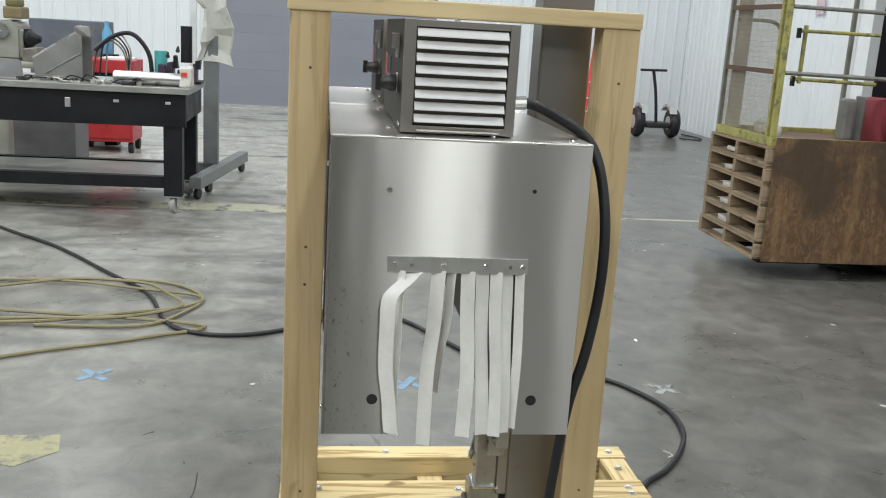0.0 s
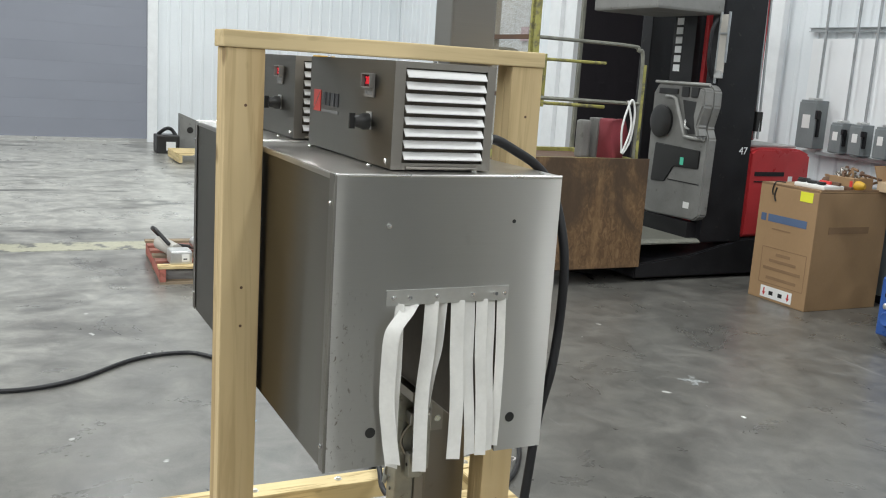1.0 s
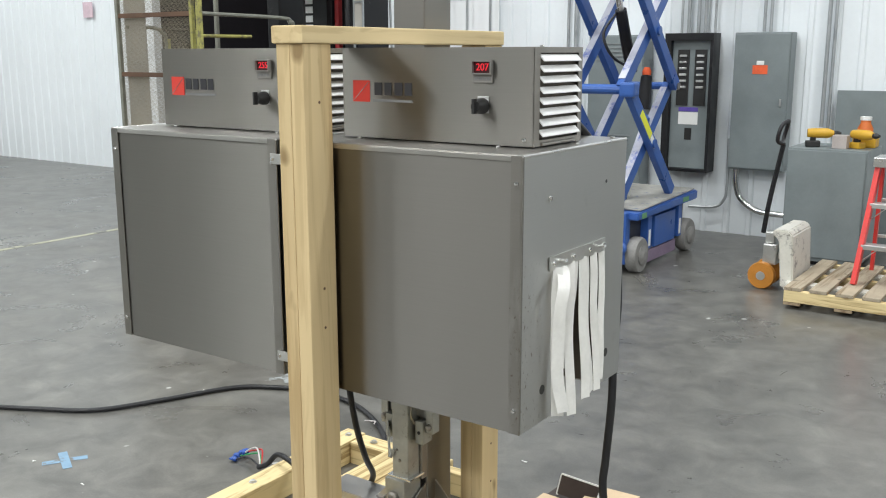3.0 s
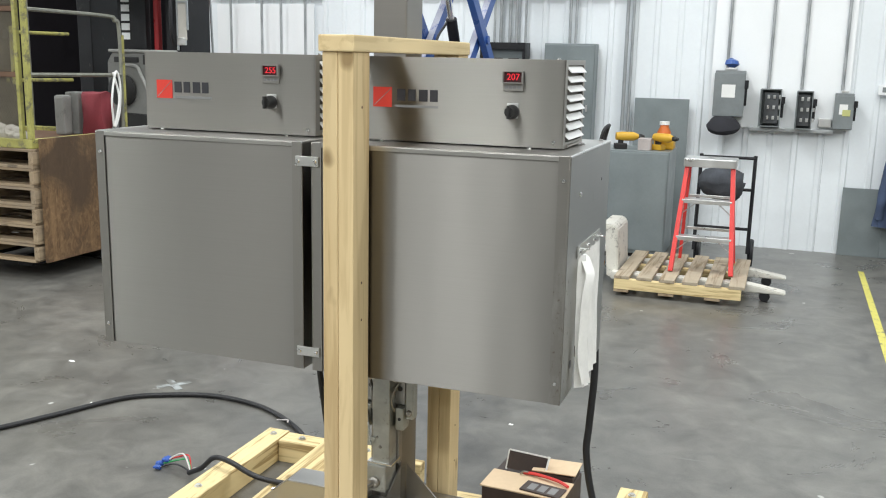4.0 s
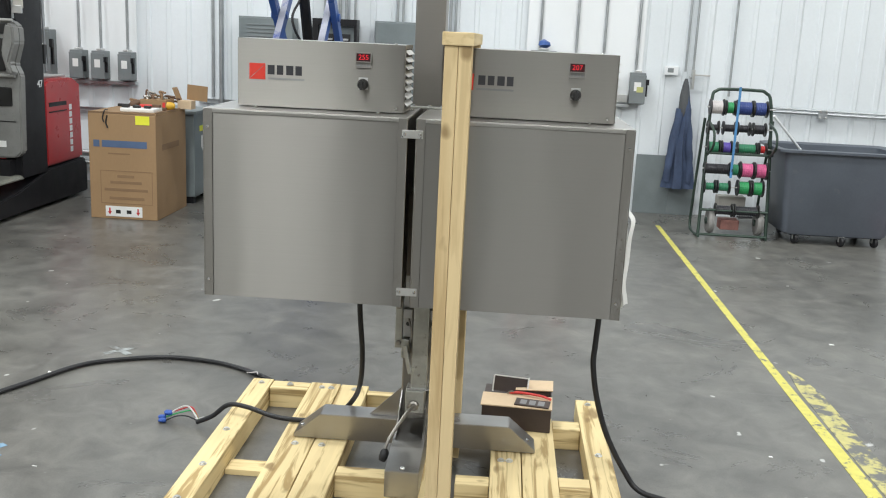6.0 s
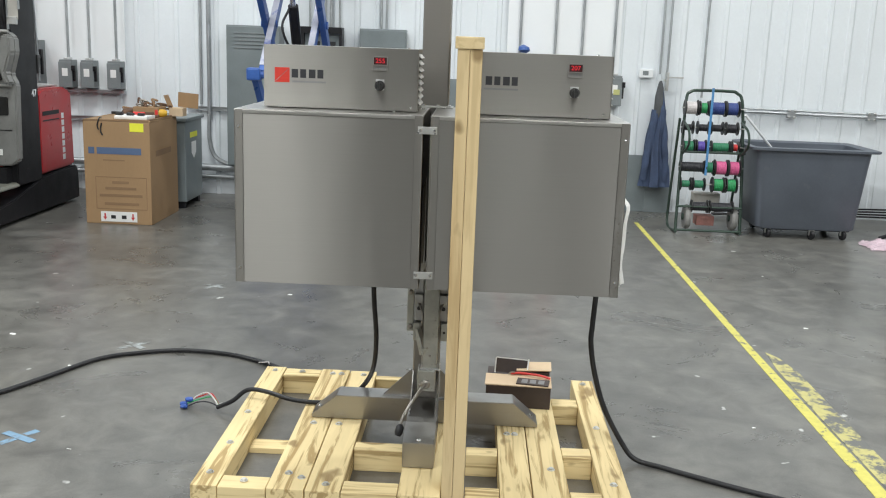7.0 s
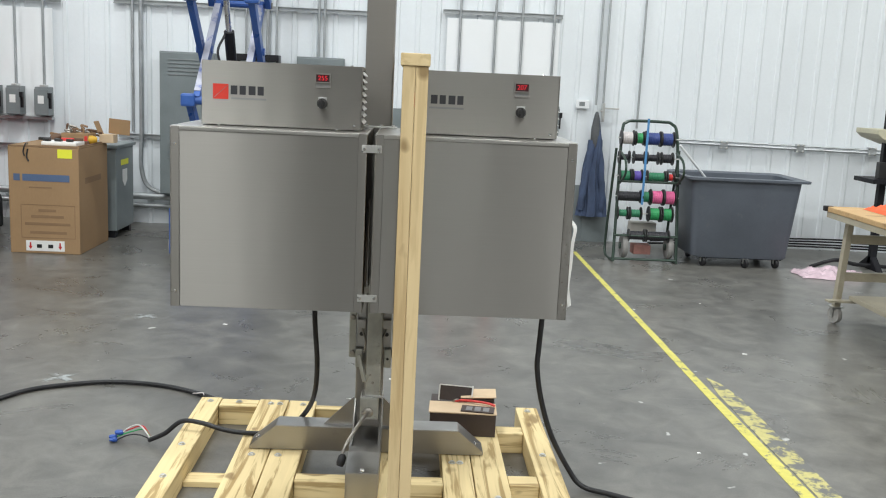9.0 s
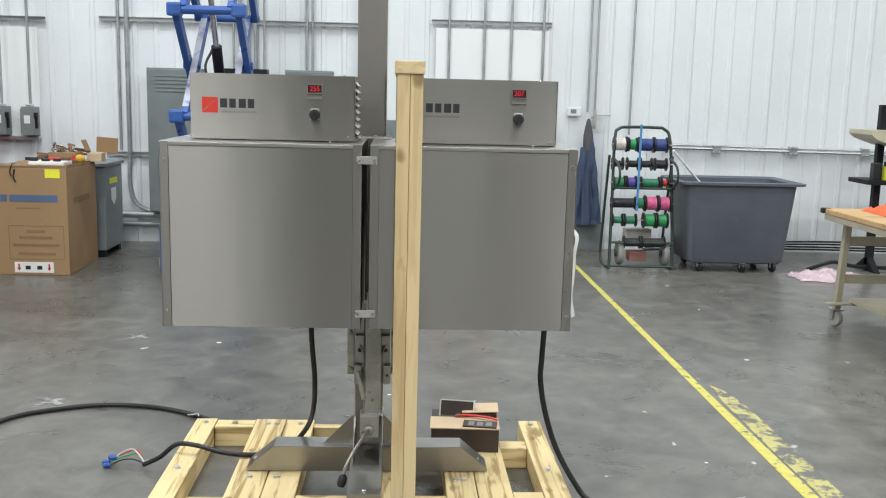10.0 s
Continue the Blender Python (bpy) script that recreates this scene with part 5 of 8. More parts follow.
solo("bent_conduit", tube([(-2.52, WY - 0.05, 0.8), (-2.52, WY - 0.05, 0.55), (-2.46, WY - 0.05, 0.38), (-2.3, WY - 0.05, 0.3)], 0.022, 8), GALV, "bent conduit running into the cabinet", "conduit", smooth=True)
strut(-2.78, -0.20, 2.13)
strut(-4.6, -3.28, 0.72)
strut(-2.75, -2.35, 0.86)
gp = thing("grey_sheet", "grey painted sheet leaning on the wall", "sheet", (0.0, WY, 0.0))
part("sheet", box(-0.22, 0.24, WY - 0.05, WY - 0.03, 0.0, 1.24, 0.002), ELEC_GREY, gp)
for x0, x1, z in ((1.52, 1.90, 0.565), (1.84, 2.10, 0.28)):
    solo("grey_offcut", box(x0, x1, WY - 0.03 - 0.012 * (z < 0.3), WY - 0.018 - 0.012 * (z < 0.3), 0.0, z, 0.002), ELEC_GREY, "grey sheet offcut leaning on the wall foot", "sheet", group="grey offcuts")
for k in range(4):
    solo("floor_hose", tube([(2.5, WY - 0.12 - 0.03 * k, 0.03 + 0.035 * (k % 2)), (4.0, WY - 0.10 - 0.03 * k, 0.05 + 0.03 * k), (5.5, WY - 0.12 - 0.03 * k, 0.04 + 0.03 * k), (7.5, WY - 0.12 - 0.03 * k, 0.03 + 0.02 * k)], 0.009, 7), BLACK_RUBBER, "black hose lying along the wall foot", "hose", group="wall foot hoses", smooth=True)

# jacket on its hook
jk = thing("work_jacket", "navy work jacket with a grey hood hanging on the wall", "jacket", (1.92, WY - 0.1, 0.24))
bm = bmesh.new()
rows = []
for i in range(17):
    z = 1.27 - i * 1.0 / 16
    w = 0.018 + 0.018 * min(1, i / 3) + 0.092 * max(0, (i - 3) / 13) ** 0.8
    d = 0.03 + 0.05 * min(1, i / 6)
    ring = []
    for k in range(44):
        a = k * math.tau / 44
        fold = 1 + 0.20 * math.sin(5 * a + i * 0.25) + 0.13 * math.sin(11 * a - i * 0.12)
        ring.append(bm.verts.new((1.905 + 0.012 * math.sin(i * 0.5) + w * fold * math.cos(a), WY - 0.09 + d * fold * math.sin(a), z)))
    rows.append(ring)
for a, b2 in zip(rows, rows[1:]):
    for k in range(44):
        bm.faces.new((a[k], a[(k + 1) % 44], b2[(k + 1) % 44], b2[k]))
bm.faces.new(rows[0][::-1])
bm.faces.new(rows[-1])
bmesh.ops.recalc_face_normals(bm, faces=bm.faces)
part("body", bm, DENIM, jk, smooth=True)
part("hood", crumple(lathe([(0.03, -0.30), (0.05, -0.24), (0.044, -0.10), (0.03, 0.0), (0.012, 0.06)], (1.90, WY - 0.11, 1.24), (0, 0, 1), 14), 0.012, 12), surf("grey_fleece", (0.10, 0.105, 0.11), 0.95, 0, 0.25), jk, "grey fleece hood", True)
for s in (-1, 1):
    part("sleeve", crumple(tube([(1.905 + s * 0.035, WY - 0.12, 1.02), (1.905 + s * 0.06, WY - 0.13, 0.8), (1.905 + s * 0.09, WY - 0.13, 0.55), (1.905 + s * 0.10, WY - 0.12, 0.33)], 0.036, 10, 5), 0.012, 10), DENIM, jk, smooth=True)
part("hook", rod((1.95, WY - 0.08, 1.30), (1.95, WY, 1.31), 0.008, 8), ZINC, jk)

# wire reel rack
rk = thing("wire_reel_rack", "dark green tubular rack on wheels holding six rows of wire reels", "reel rack", (2.22, 5.05, 0))
RX0, RX1, RYF, RYB = 1.945, 2.515, 4.97, 5.32
part("side_frame", tube([(RX0, RYF, 0.02), (RX0 + 0.02, RYF + 0.1, 0.6), (RX0 + 0.04, RYF + 0.2, 1.14), (RX0 + 0.08, RYF + 0.23, 1.235), (RX0 + 0.18, RYF + 0.24, 1.25), (RX1 - 0.16, RYF + 0.24, 1.25), (RX1 - 0.08, RYF + 0.23, 1.235), (RX1 - 0.03, RYF + 0.2, 1.13), (RX1 - 0.01, RYF + 0.1, 0.6), (RX1, RYF, 0.02)], 0.014, 8, 6), RACK_GREEN, rk, smooth=True)
for x in (RX0, RX1):
    part("base_bar", tube([(x, RYF - 0.02, 0.018), (x, RYB, 0.018), (x, RYB, 0.3), (x + 0.0, RYF + 0.2, 1.0)], 0.012, 7, 5), RACK_GREEN, rk, smooth=True)
    part("handle", tube([(x + (0.03 if x < 2.2 else -0.03), RYF + 0.17, 0.98), (x + (0.03 if x < 2.2 else -0.03), RYF - 0.06, 0.92), (x + (0.03 if x < 2.2 else -0.03), RYF - 0.1, 0.8), (x + (0.03 if x < 2.2 else -0.03), RYF + 0.1, 0.7)], 0.011, 7, 5), RACK_GREEN, rk, smooth=True)
for z in (0.03, 0.24, 0.72):
    part("cross_bar", rod((RX0, RYF - 0.005 + z * 0.1, z), (RX1, RYF - 0.005 + z * 0.1, z), 0.011, 8), RACK_GREEN, rk)
for x in (RX0 + 0.11, RX1 - 0.05):
    w = part("wheel", lathe([(0.02, -0.028), (0.10, -0.024), (0.112, 0.0), (0.10, 0.024), (0.02, 0.028)], (x, RYF + 0.10, 0.135), (1, 0, 0), 20), LIFT_TYRE, rk, "dusty grey wheel", True)
    part("hub", rod((x - 0.04, RYF + 0.10, 0.135), (x + 0.04, RYF + 0.10, 0.135), 0.03, 12), RACK_GREEN, w)
part("tape_measure_strap", box(2.165, 2.185, RYF + 0.03, RYF + 0.034, 0.52, 1.28), surf("blue_strap", (0.08, 0.25, 0.5), 0.5), rk, "blue strap down the middle")
reels = [
    (1.10, [(1.97, 0.11, 0.07, W_WHITE), (2.10, 0.07, 0.06, W_GREEN), (2.19, 0.13, 0.07, W_BLUE), (2.33, 0.11, 0.07, W_BLUE)]),
    (0.93, [(1.96, 0.09, 0.035, W_BLACK), (2.09, 0.10, 0.04, W_BLACK), (2.21, 0.10, 0.04, W_BLACK), (2.34, 0.10, 0.05, W_BLACK)]),
    (0.765, [(1.97, 0.10, 0.06, W_DKGREEN), (2.09, 0.08, 0.06, W_PURPLE), (2.22, 0.16, 0.05, W_DKGREEN), (2.40, 0.06, 0.04, W_RED)]),
    (0.585, [(1.96, 0.21, 0.055, W_BLACK), (2.18, 0.07, 0.06, W_DKGREEN), (2.26, 0.11, 0.075, W_PINK), (2.38, 0.10, 0.075, W_PINK)]),
    (0.435, [(1.97, 0.09, 0.04, W_DKGREEN), (2.08, 0.10, 0.045, W_DKGREEN), (2.25, 0.10, 0.07, W_GREEN), (2.37, 0.09, 0.07, W_GREEN)]),
    (0.24, [(2.08, 0.14, 0.05, W_BLACK), (2.24, 0.2, 0.05, W_BLACK)]),
]
for z, row in reels:
    y = RYF + 0.02 + z * 0.12
    part("axle", rod((RX0, y, z), (RX1, y, z), 0.006, 8), ZINC, rk)
    for x, w, r, mt in row:
        r *= 0.8
        rl = thing("wire_reel", "reel of insulated wire on a rack axle", "wire reel", (x, y, z), group="wire reels")
        for e in (x, x + w):
            part("flange", lathe([(0.01, -0.004), (max(r + 0.014, 0.058), -0.004), (max(r + 0.014, 0.058), 0.004), (0.01, 0.004)], (e, y, z), (1, 0, 0), 20), BLACK_PLASTIC, rl)
        n = max(3, int(w / 0.016))
        prof = [(0.01, 0.005)]
        for i in range(n):
            a = 0.006 + (w - 0.012) * i / n
            prof += [(r - 0.003, a), (r, a + 0.4 * w / n)]
        part("wound_wire", lathe(prof + [(0.01, w - 0.005)], (x, y, z), (1, 0, 0), 20), mt, rl)
solo("parts_carton", box(2.17, 2.33, 5.16, 5.30, 0.043, 0.13, 0.006), CARD_PINK, "small faded red carton low in the rack", "carton")
solo("parts_tray", box(2.14, 2.38, 5.22, 5.34, 0.2, 0.33, 0.01), TARP, "pale tray on the foot of the rack", "tray")
solo("metal_pole", rod((2.47, 5.0, 1.06), (2.80, 5.15, 0.74), 0.011, 10), FRAME_WHITE, "pale metal pole leaning into the bin", "pole", smooth=True)

# grey poly bin on castors
bn = thing("laundry_bin", "large dark grey plastic bin truck on castors", "bin", (3.1, 5.3, 0))
bx0, bx1, by0, by1 = 2.52, 3.615, 4.82, 5.56
bm = bmesh.new()
def loop(ins, z, r=0.07):
    out = []
    for cx, cy, a0 in ((bx1 - ins - r, by1 - ins * 0.7 - r, 0), (bx0 + ins + r, by1 - ins * 0.7 - r, 90), (bx0 + ins + r, by0 + ins * 0.7 + r, 180), (bx1 - ins - r, by0 + ins * 0.7 + r, 270)):
        for k in range(5):
            a = radians(a0 + k * 22.5)
            out.append(bm.verts.new((cx + r * math.cos(a), cy + r * math.sin(a), z)))
    return out
ls = [loop(0.13, 0.085), loop(0.115, 0.10), loop(0.06, 0.72), loop(0.055, 0.775), loop(-0.008, 0.78), loop(-0.01, 0.80), loop(0.03, 0.807), loop(0.07, 0.79), loop(0.075, 0.72), loop(0.17, 0.14)]
for a, b2 in zip(ls, ls[1:]):
    for k in range(20):
        bm.faces.new((a[k], a[(k + 1) % 20], b2[(k + 1) % 20], b2[k]))
bm.faces.new(ls[0][::-1])
bm.faces.new(ls[-1])
bmesh.ops.recalc_face_normals(bm, faces=bm.faces)
part("tub", bm, BIN_GREY, bn, smooth=True)
part("base", box(2.70, 3.47, 4.96, 5.42, 0.07, 0.0845, 0.006), BLACK_PAINT, bn)
for x, y in ((2.75, 4.95), (3.41, 4.95), (3.12, 4.91), (2.75, 5.4), (3.41, 5.4)):
    c = part("castor", lathe([(0.015, -0.016), (0.042, -0.014), (0.045, 0), (0.042, 0.014), (0.015, 0.016)], (x, y, 0.045), (1, 0.2, 0), 16), BLACK_RUBBER, bn, smooth=True)
    part("fork", boxes((x - 0.022, x - 0.018, y - 0.015, y + 0.015, 0.04, 0.086), (x + 0.018, x + 0.022, y - 0.015, y + 0.015, 0.04, 0.086), (x - 0.022, x + 0.022, y - 0.02, y + 0.02, 0.08, 0.086)), ZINC, c)
bm = bmesh.new()
bmesh.ops.create_grid(bm, x_segments=26, y_segments=14, size=0.5)
for v in bm.verts:
    e = max(0, 1 - (v.co.x * 2) ** 2) * max(0, 1 - (v.co.y * 2) ** 2)
    v.co = Vector((3.81 + v.co.x * (0.62 + 0.1 * noise.noise(v.co * 5)), 4.70 + v.co.y * (0.36 + 0.12 * noise.noise(v.co * 4)), 0.004 + e ** 0.5 * (0.05 + 0.06 * noise.noise(v.co * 7) + 0.035 * noise.noise(v.co * 19))))
solo("plastic_film", bm, PINK, "heap of crumpled pink plastic film on the floor", "plastic film", smooth=True)
solo("floor_cable", tube([(3.75, 5.0, 0.02), (3.95, 4.95, 0.1), (4.2, 5.05, 0.05), (4.5, 5.1, 0.03), (5.2, 5.0, 0.02)], 0.018, 7), BLACK_RUBBER, "black cable heaped by the bench", "cable", smooth=True)

# tan work bench
wb = thing("rolling_bench", "tan steel rolling bench with a wooden top", "workbench", (3.35, 2.2, 0))
part("worktop", box(2.95, 3.75, 1.25, 3.03, 0.765, 0.80, 0.006), MAPLE, wb, "worn wooden top")
part("edge", box(2.956, 3.744, 1.256, 3.024, 0.725, 0.764, 0.003), BENCH_TAN, wb)
part("corner_guard", box(2.93, 2.99, 3.0, 3.04, 0.768, 0.803, 0.006), BLACK_RUBBER, wb)
for x, y in ((3.06, 2.95), (3.64, 2.95), (3.06, 1.34), (3.64, 1.34)):
    part("leg", bar((x, y, 0.12), (x + (0.03 if x < 3.3 else -0.03), y, 0.725), 0.04, 0.05, 0.003, up=(0, 1, 0)), BENCH_TAN, wb)
    c = part("castor", lathe([(0.02, -0.02), (0.055, -0.017), (0.06, 0), (0.055, 0.017), (0.02, 0.02)], (x, y, 0.06), (1, 0.3, 0), 16), TYRE, wb, smooth=True)
    part("fork", boxes((x - 0.03, x - 0.024, y - 0.02, y + 0.02, 0.05, 0.12), (x + 0.024, x + 0.03, y - 0.02, y + 0.02, 0.05, 0.12), (x - 0.04, x + 0.04, y - 0.04, y + 0.04, 0.115, 0.122)), ZINC, c)
part("brake_pedal", box(2.97, 3.22, 2.87, 2.93, 0.16, 0.175, 0.003), BENCH_TAN, wb)
for z in (0.30, 0.56):
    part("end_rail", box(3.08, 3.62, 2.935, 2.965, z, z + 0.06, 0.003), BENCH_TAN, wb)
part("lower_shelf", box(3.12, 3.62, 1.36, 2.90, 0.18, 0.21, 0.004), BENCH_TAN, wb)
bm = bmesh.new()
bmesh.ops.create_grid(bm, x_segments=22, y_segments=18, size=0.5)
for v in bm.verts:
    e = max(0, 1 - (v.co.x * 2) ** 2) * max(0, 1 - (v.co.y * 2) ** 2)
    v.co = Vector((3.36 + v.co.x * 0.42, 2.72 + v.co.y * 0.42, 0.802 + e ** 0.5 * (0.05 + 0.05 * noise.noise(v.co * 7) + 0.03 * noise.noise(v.co * 19))))
solo("orange_vest", bm, ORANGE, "crumpled orange safety vest on the bench", "vest", smooth=True)
rs = thing("shelf_rack", "black steel shelf rack with a cream top shelf", "shelf rack", (4.6, 5.2, 0))
part("upright", box(4.35, 4.41, 5.1, 5.16, 0.05, 1.5, 0.004), BENCH_BLACK, rs)
part("upright", box(5.4, 5.46, 5.1, 5.16, 0.05, 1.5, 0.004), BENCH_BLACK, rs)
for x in (4.38, 5.43):
    part("foot", prism([(4.95, 0.0), (4.99, 0.03), (5.10, 0.12), (5.16, 0.12), (5.30, 0.03), (5.34, 0.0)], "x", x - 0.03, x + 0.03, 0.004), BENCH_BLACK, rs)
part("shelf", box(4.20, 5.6, 4.92, 5.3, 0.80, 0.84, 0.004), BENCH_BLACK, rs)
part("top_shelf", prism([(4.17, 1.24), (4.17, 1.28), (5.6, 1.28), (5.6, 1.14), (4.40, 1.14), (4.22, 1.20)], "y", 4.88, 5.3), surf("cream_shelf", (0.55, 0.52, 0.38), 0.5), rs, "cream painted top shelf")
sp = thing("spray_can", "yellow can with a black cap on the rack shelf", "can", (4.41, 5.02, 0.84))
part("can", rod((4.42, 5.02, 0.841), (4.42, 5.02, 0.96), 0.05, 14), YELLOW_LABEL, sp)
part("cap", rod((4.42, 5.02, 0.96), (4.42, 5.02, 1.0), 0.04, 14), BLACK_PLASTIC, sp)
solo("black_holder", box(4.27, 4.34, 4.98, 5.05, 0.841, 0.99, 0.006), BLACK_PLASTIC, "black holder on the rack shelf", "holder")

# pallet jack with a pallet and a step ladder
pt = thing("pallet", "pale new wooden pallet carried on the pallet jack", "pallet", (0.42, 4.4, 0.02))
PX0, PX1, PY0, PY1 = 0.04, 0.86, 3.86, 4.80
for y in (PY0, 4.38, PY1 - 0.05):
    part("stringer", box(PX0, PX1, y, y + 0.05, 0.045, 0.115, 0.003), PINE_X, pt)
for i in range(6):
    x = PX0 + i * 0.148
    part("deck_board", box(x, x + 0.10, PY0, PY1, 0.117, 0.137, 0.002), GREY_DECK, pt)
    if i % 2 == 0:
        part("bottom_board", box(x, x + 0.10, PY0, PY1, 0.026, 0.0435, 0.002), OLD_Y, pt)
pj = thing("pallet_jack", "scuffed white hand pallet jack with a black tiller", "pallet jack", (-0.1, 4.4, 0))
for y in (4.12, 4.60):
    part("fork", prism([(-0.02, 0.062), (-0.02, 0.112), (0.9, 0.112), (1.13, 0.075), (1.13, 0.062)], "y", y - 0.055, y + 0.055, 0.006), JACK_WHITE, pj)
    part("fork_wheel", lathe([(0.01, -0.035), (0.035, -0.033), (0.035, 0.033), (0.01, 0.035)], (1.0, y, 0.036), (0, 1, 0), 14), BLACK_RUBBER, pj, smooth=True)
part("frame", prism([(-0.06, 0.06), (-0.085, 0.36), (-0.13, 0.40), (-0.12, 0.43), (-0.03, 0.43), (0.0, 0.40), (0.02, 0.06)], "y", 4.14, 4.58, 0.008), JACK_WHITE, pj)
part("pump", boxes((-0.23, -0.14, 4.31, 4.43, 0.16, 0.30), (-0.225, -0.165, 4.33, 4.41, 0.30, 0.38), (-0.14, -0.07, 4.33, 4.41, 0.20, 0.25), bev=0.012), ZINC, pj, "worn metal pump")
for y in (4.29, 4.44):
    w = part("steer_wheel", lathe([(0.02, -0.028), (0.085, -0.026), (0.09, -0.01), (0.09, 0.01), (0.085, 0.026), (0.02, 0.028)], (-0.22, y, 0.09), (0, 1, 0), 20), surf("orange_polyurethane", (0.55, 0.22, 0.03), 0.5), pj, "orange wheel", True)
    part("hub", rod((-0.22, y - 0.03, 0.09), (-0.22, y + 0.03, 0.09), 0.03, 12), ZINC, w)
part("tiller", tube([(-0.25, 4.37, 0.36), (-0.22, 4.37, 0.6), (-0.16, 4.37, 0.95)], 0.016, 8), BLACK_PAINT, pj, smooth=True)
part("grip", tube([(-0.16, 4.37, 0.95), (-0.18, 4.30, 0.98), (-0.16, 4.30, 1.07), (-0.14, 4.37, 1.10), (-0.16, 4.44, 1.07), (-0.18, 4.44, 0.98), (-0.16, 4.37, 0.95)], 0.013, 8), BLACK_RUBBER, pj, smooth=True)


def step_ladder(x, y, z, w_bot, w_top, h, depth, steps, name_label, top_mat, rz=0, rail=0.03):
    l = thing("step_ladder", name_label, "step ladder", (x, y, z), rz, worldly=False)
    for s in (-1, 1):
        part("front_rail", bar((s * w_bot / 2, -depth / 2, 0), (s * w_top / 2, -0.04, h), rail, 0.07, 0.004, up=(0, -1, 0)), RED_LADDER, l)
        part("back_rail", bar((s * w_bot / 2 * 0.95, depth / 2, 0), (s * w_top / 2 * 0.95, 0.05, h), 0.022, 0.04, 0.003, up=(0, -1, 0)), RED_LADDER, l)
    for i in range(1, steps + 1):
        f = i / (steps + 1)
        w = w_bot + (w_top - w_bot) * f
        yy = -depth / 2 + (depth / 2 - 0.04) * f
        part("step", box(-w / 2, w / 2, yy - 0.04, yy + 0.05, h * f - 0.03, h * f, 0.004), ALU, l)
        part("rear_bar", box(-w / 2 * 0.93, w / 2 * 0.93, depth / 2 * (1 - f) + 0.03, depth / 2 * (1 - f) + 0.05, h * f - 0.02, h * f, 0.003), ALU, l)
        for s in (-1, 1):
            part("brace", bar((s * w / 2, yy + 0.01, h * f - 0.11), (s * (w / 2 - 0.09), yy + 0.01, h * f - 0.03), 0.006, 0.016, up=(0, 1, 0)), ALU, l)
    part("top_cap", box(-w_top / 2 - 0.025, w_top / 2 + 0.025, -0.11, 0.10, h - 0.03, h + 0.03, 0.008), top_mat, l)
    return l


step_ladder(0.575, 4.40, 0.137, 0.40, 0.30, 0.74, 0.50, 2, "red fibreglass step ladder with silver treads on the pallet", ALU)
ct = thing("hand_truck", "dark hand truck with a black bag strapped on it", "hand truck", (0.62, 5.15, 0))
for x in (0.44, 0.84):
    part("rail", tube([(x, 5.10, 0.12), (x, 5.18, 0.55), (x, 5.22, 0.86)], 0.014, 8), BLACK_PAINT, ct, smooth=True)
    part("wheel", lathe([(0.02, -0.02), (0.1, -0.02), (0.11, 0), (0.1, 0.02), (0.02, 0.02)], (x + 0.02, 5.22, 0.11), (1, 0, 0), 18), BLACK_RUBBER, ct, smooth=True)
for z in (0.3, 0.6, 0.84):
    part("cross_rail", rod((0.44, 5.13 + z * 0.1, z), (0.84, 5.13 + z * 0.1, z), 0.012, 8), BLACK_PAINT, ct)
part("toe_plate", box(0.44, 0.84, 4.92, 5.10, 0.0, 0.012, 0.003), BLACK_PAINT, ct)
bm = bmesh.new()
bmesh.ops.create_uvsphere(bm, u_segments=20, v_segments=12, radius=1)
for v in bm.verts:
    v.co = Vector((0.62 + v.co.x * 0.17, 5.02 + v.co.y * 0.10, 0.66 + v.co.z * 0.13)) + noise.noise_vector(v.co * 2.5) * 0.04
solo("cloth_bag", bm, CLOTH_GREY, "dark grey cloth bag hanging on the hand truck", "bag", smooth=True)
gc = thing("grey_cabinet", "dark grey steel floor cabinet with tools on top", "cabinet", (-0.02, 5.4, 0))
part("case", box(-0.35, 0.20, 5.2, 5.68, 0.03, 0.855, 0.006), ELEC_GREY, gc)
part("door", box(-0.34, 0.19, 5.188, 5.199, 0.06, 0.84, 0.004), ELEC_GREY, gc)
part("plinth", box(-0.32, 0.17, 5.23, 5.65, 0.0, 0.03), BLACK_PAINT, gc)
for i, (x, rz) in enumerate(((-0.16, 20), (0.13, -30))):
    d = thing("cordless_tool", "yellow and black cordless tool lying on the cabinet", "power tool", (x, 5.33, 0.856), rz, group="cordless tools", worldly=False)
    part("body", lathe([(0.03, -0.09), (0.036, -0.05), (0.036, 0.05), (0.02, 0.09)], (0, 0, 0.10), (1, 0, 0), 14), TOOL_YELLOW, d, smooth=True)
    part("grip", box(-0.07, -0.03, -0.02, 0.02, 0.03, 0.09, 0.01), BLACK_PLASTIC, d)
    part("battery", box(-0.10, 0.0, -0.035, 0.035, 0.0, 0.045, 0.008), TOOL_YELLOW if i else BLACK_PLASTIC, d)
    part("chuck", lathe([(0.018, 0), (0.022, 0.02), (0.010, 0.05)], (0.09, 0, 0.10), (1, 0, 0), 12), BLACK_PLASTIC, d)
dp = thing("dust_container", "yellow tool with an orange top and white cap", "power tool", (0.12, 5.5, 0.856))
part("base", box(0.04, 0.2, 5.42, 5.56, 0.8555, 0.93, 0.015), TOOL_YELLOW, dp)
part("bottle", lathe([(0.05, 0), (0.055, 0.06), (0.035, 0.1), (0.035, 0.12)], (0.11, 5.49, 0.93), (0, 0, 1), 14), surf("orange_plastic", (0.65, 0.16, 0.03), 0.4), dp, smooth=True)
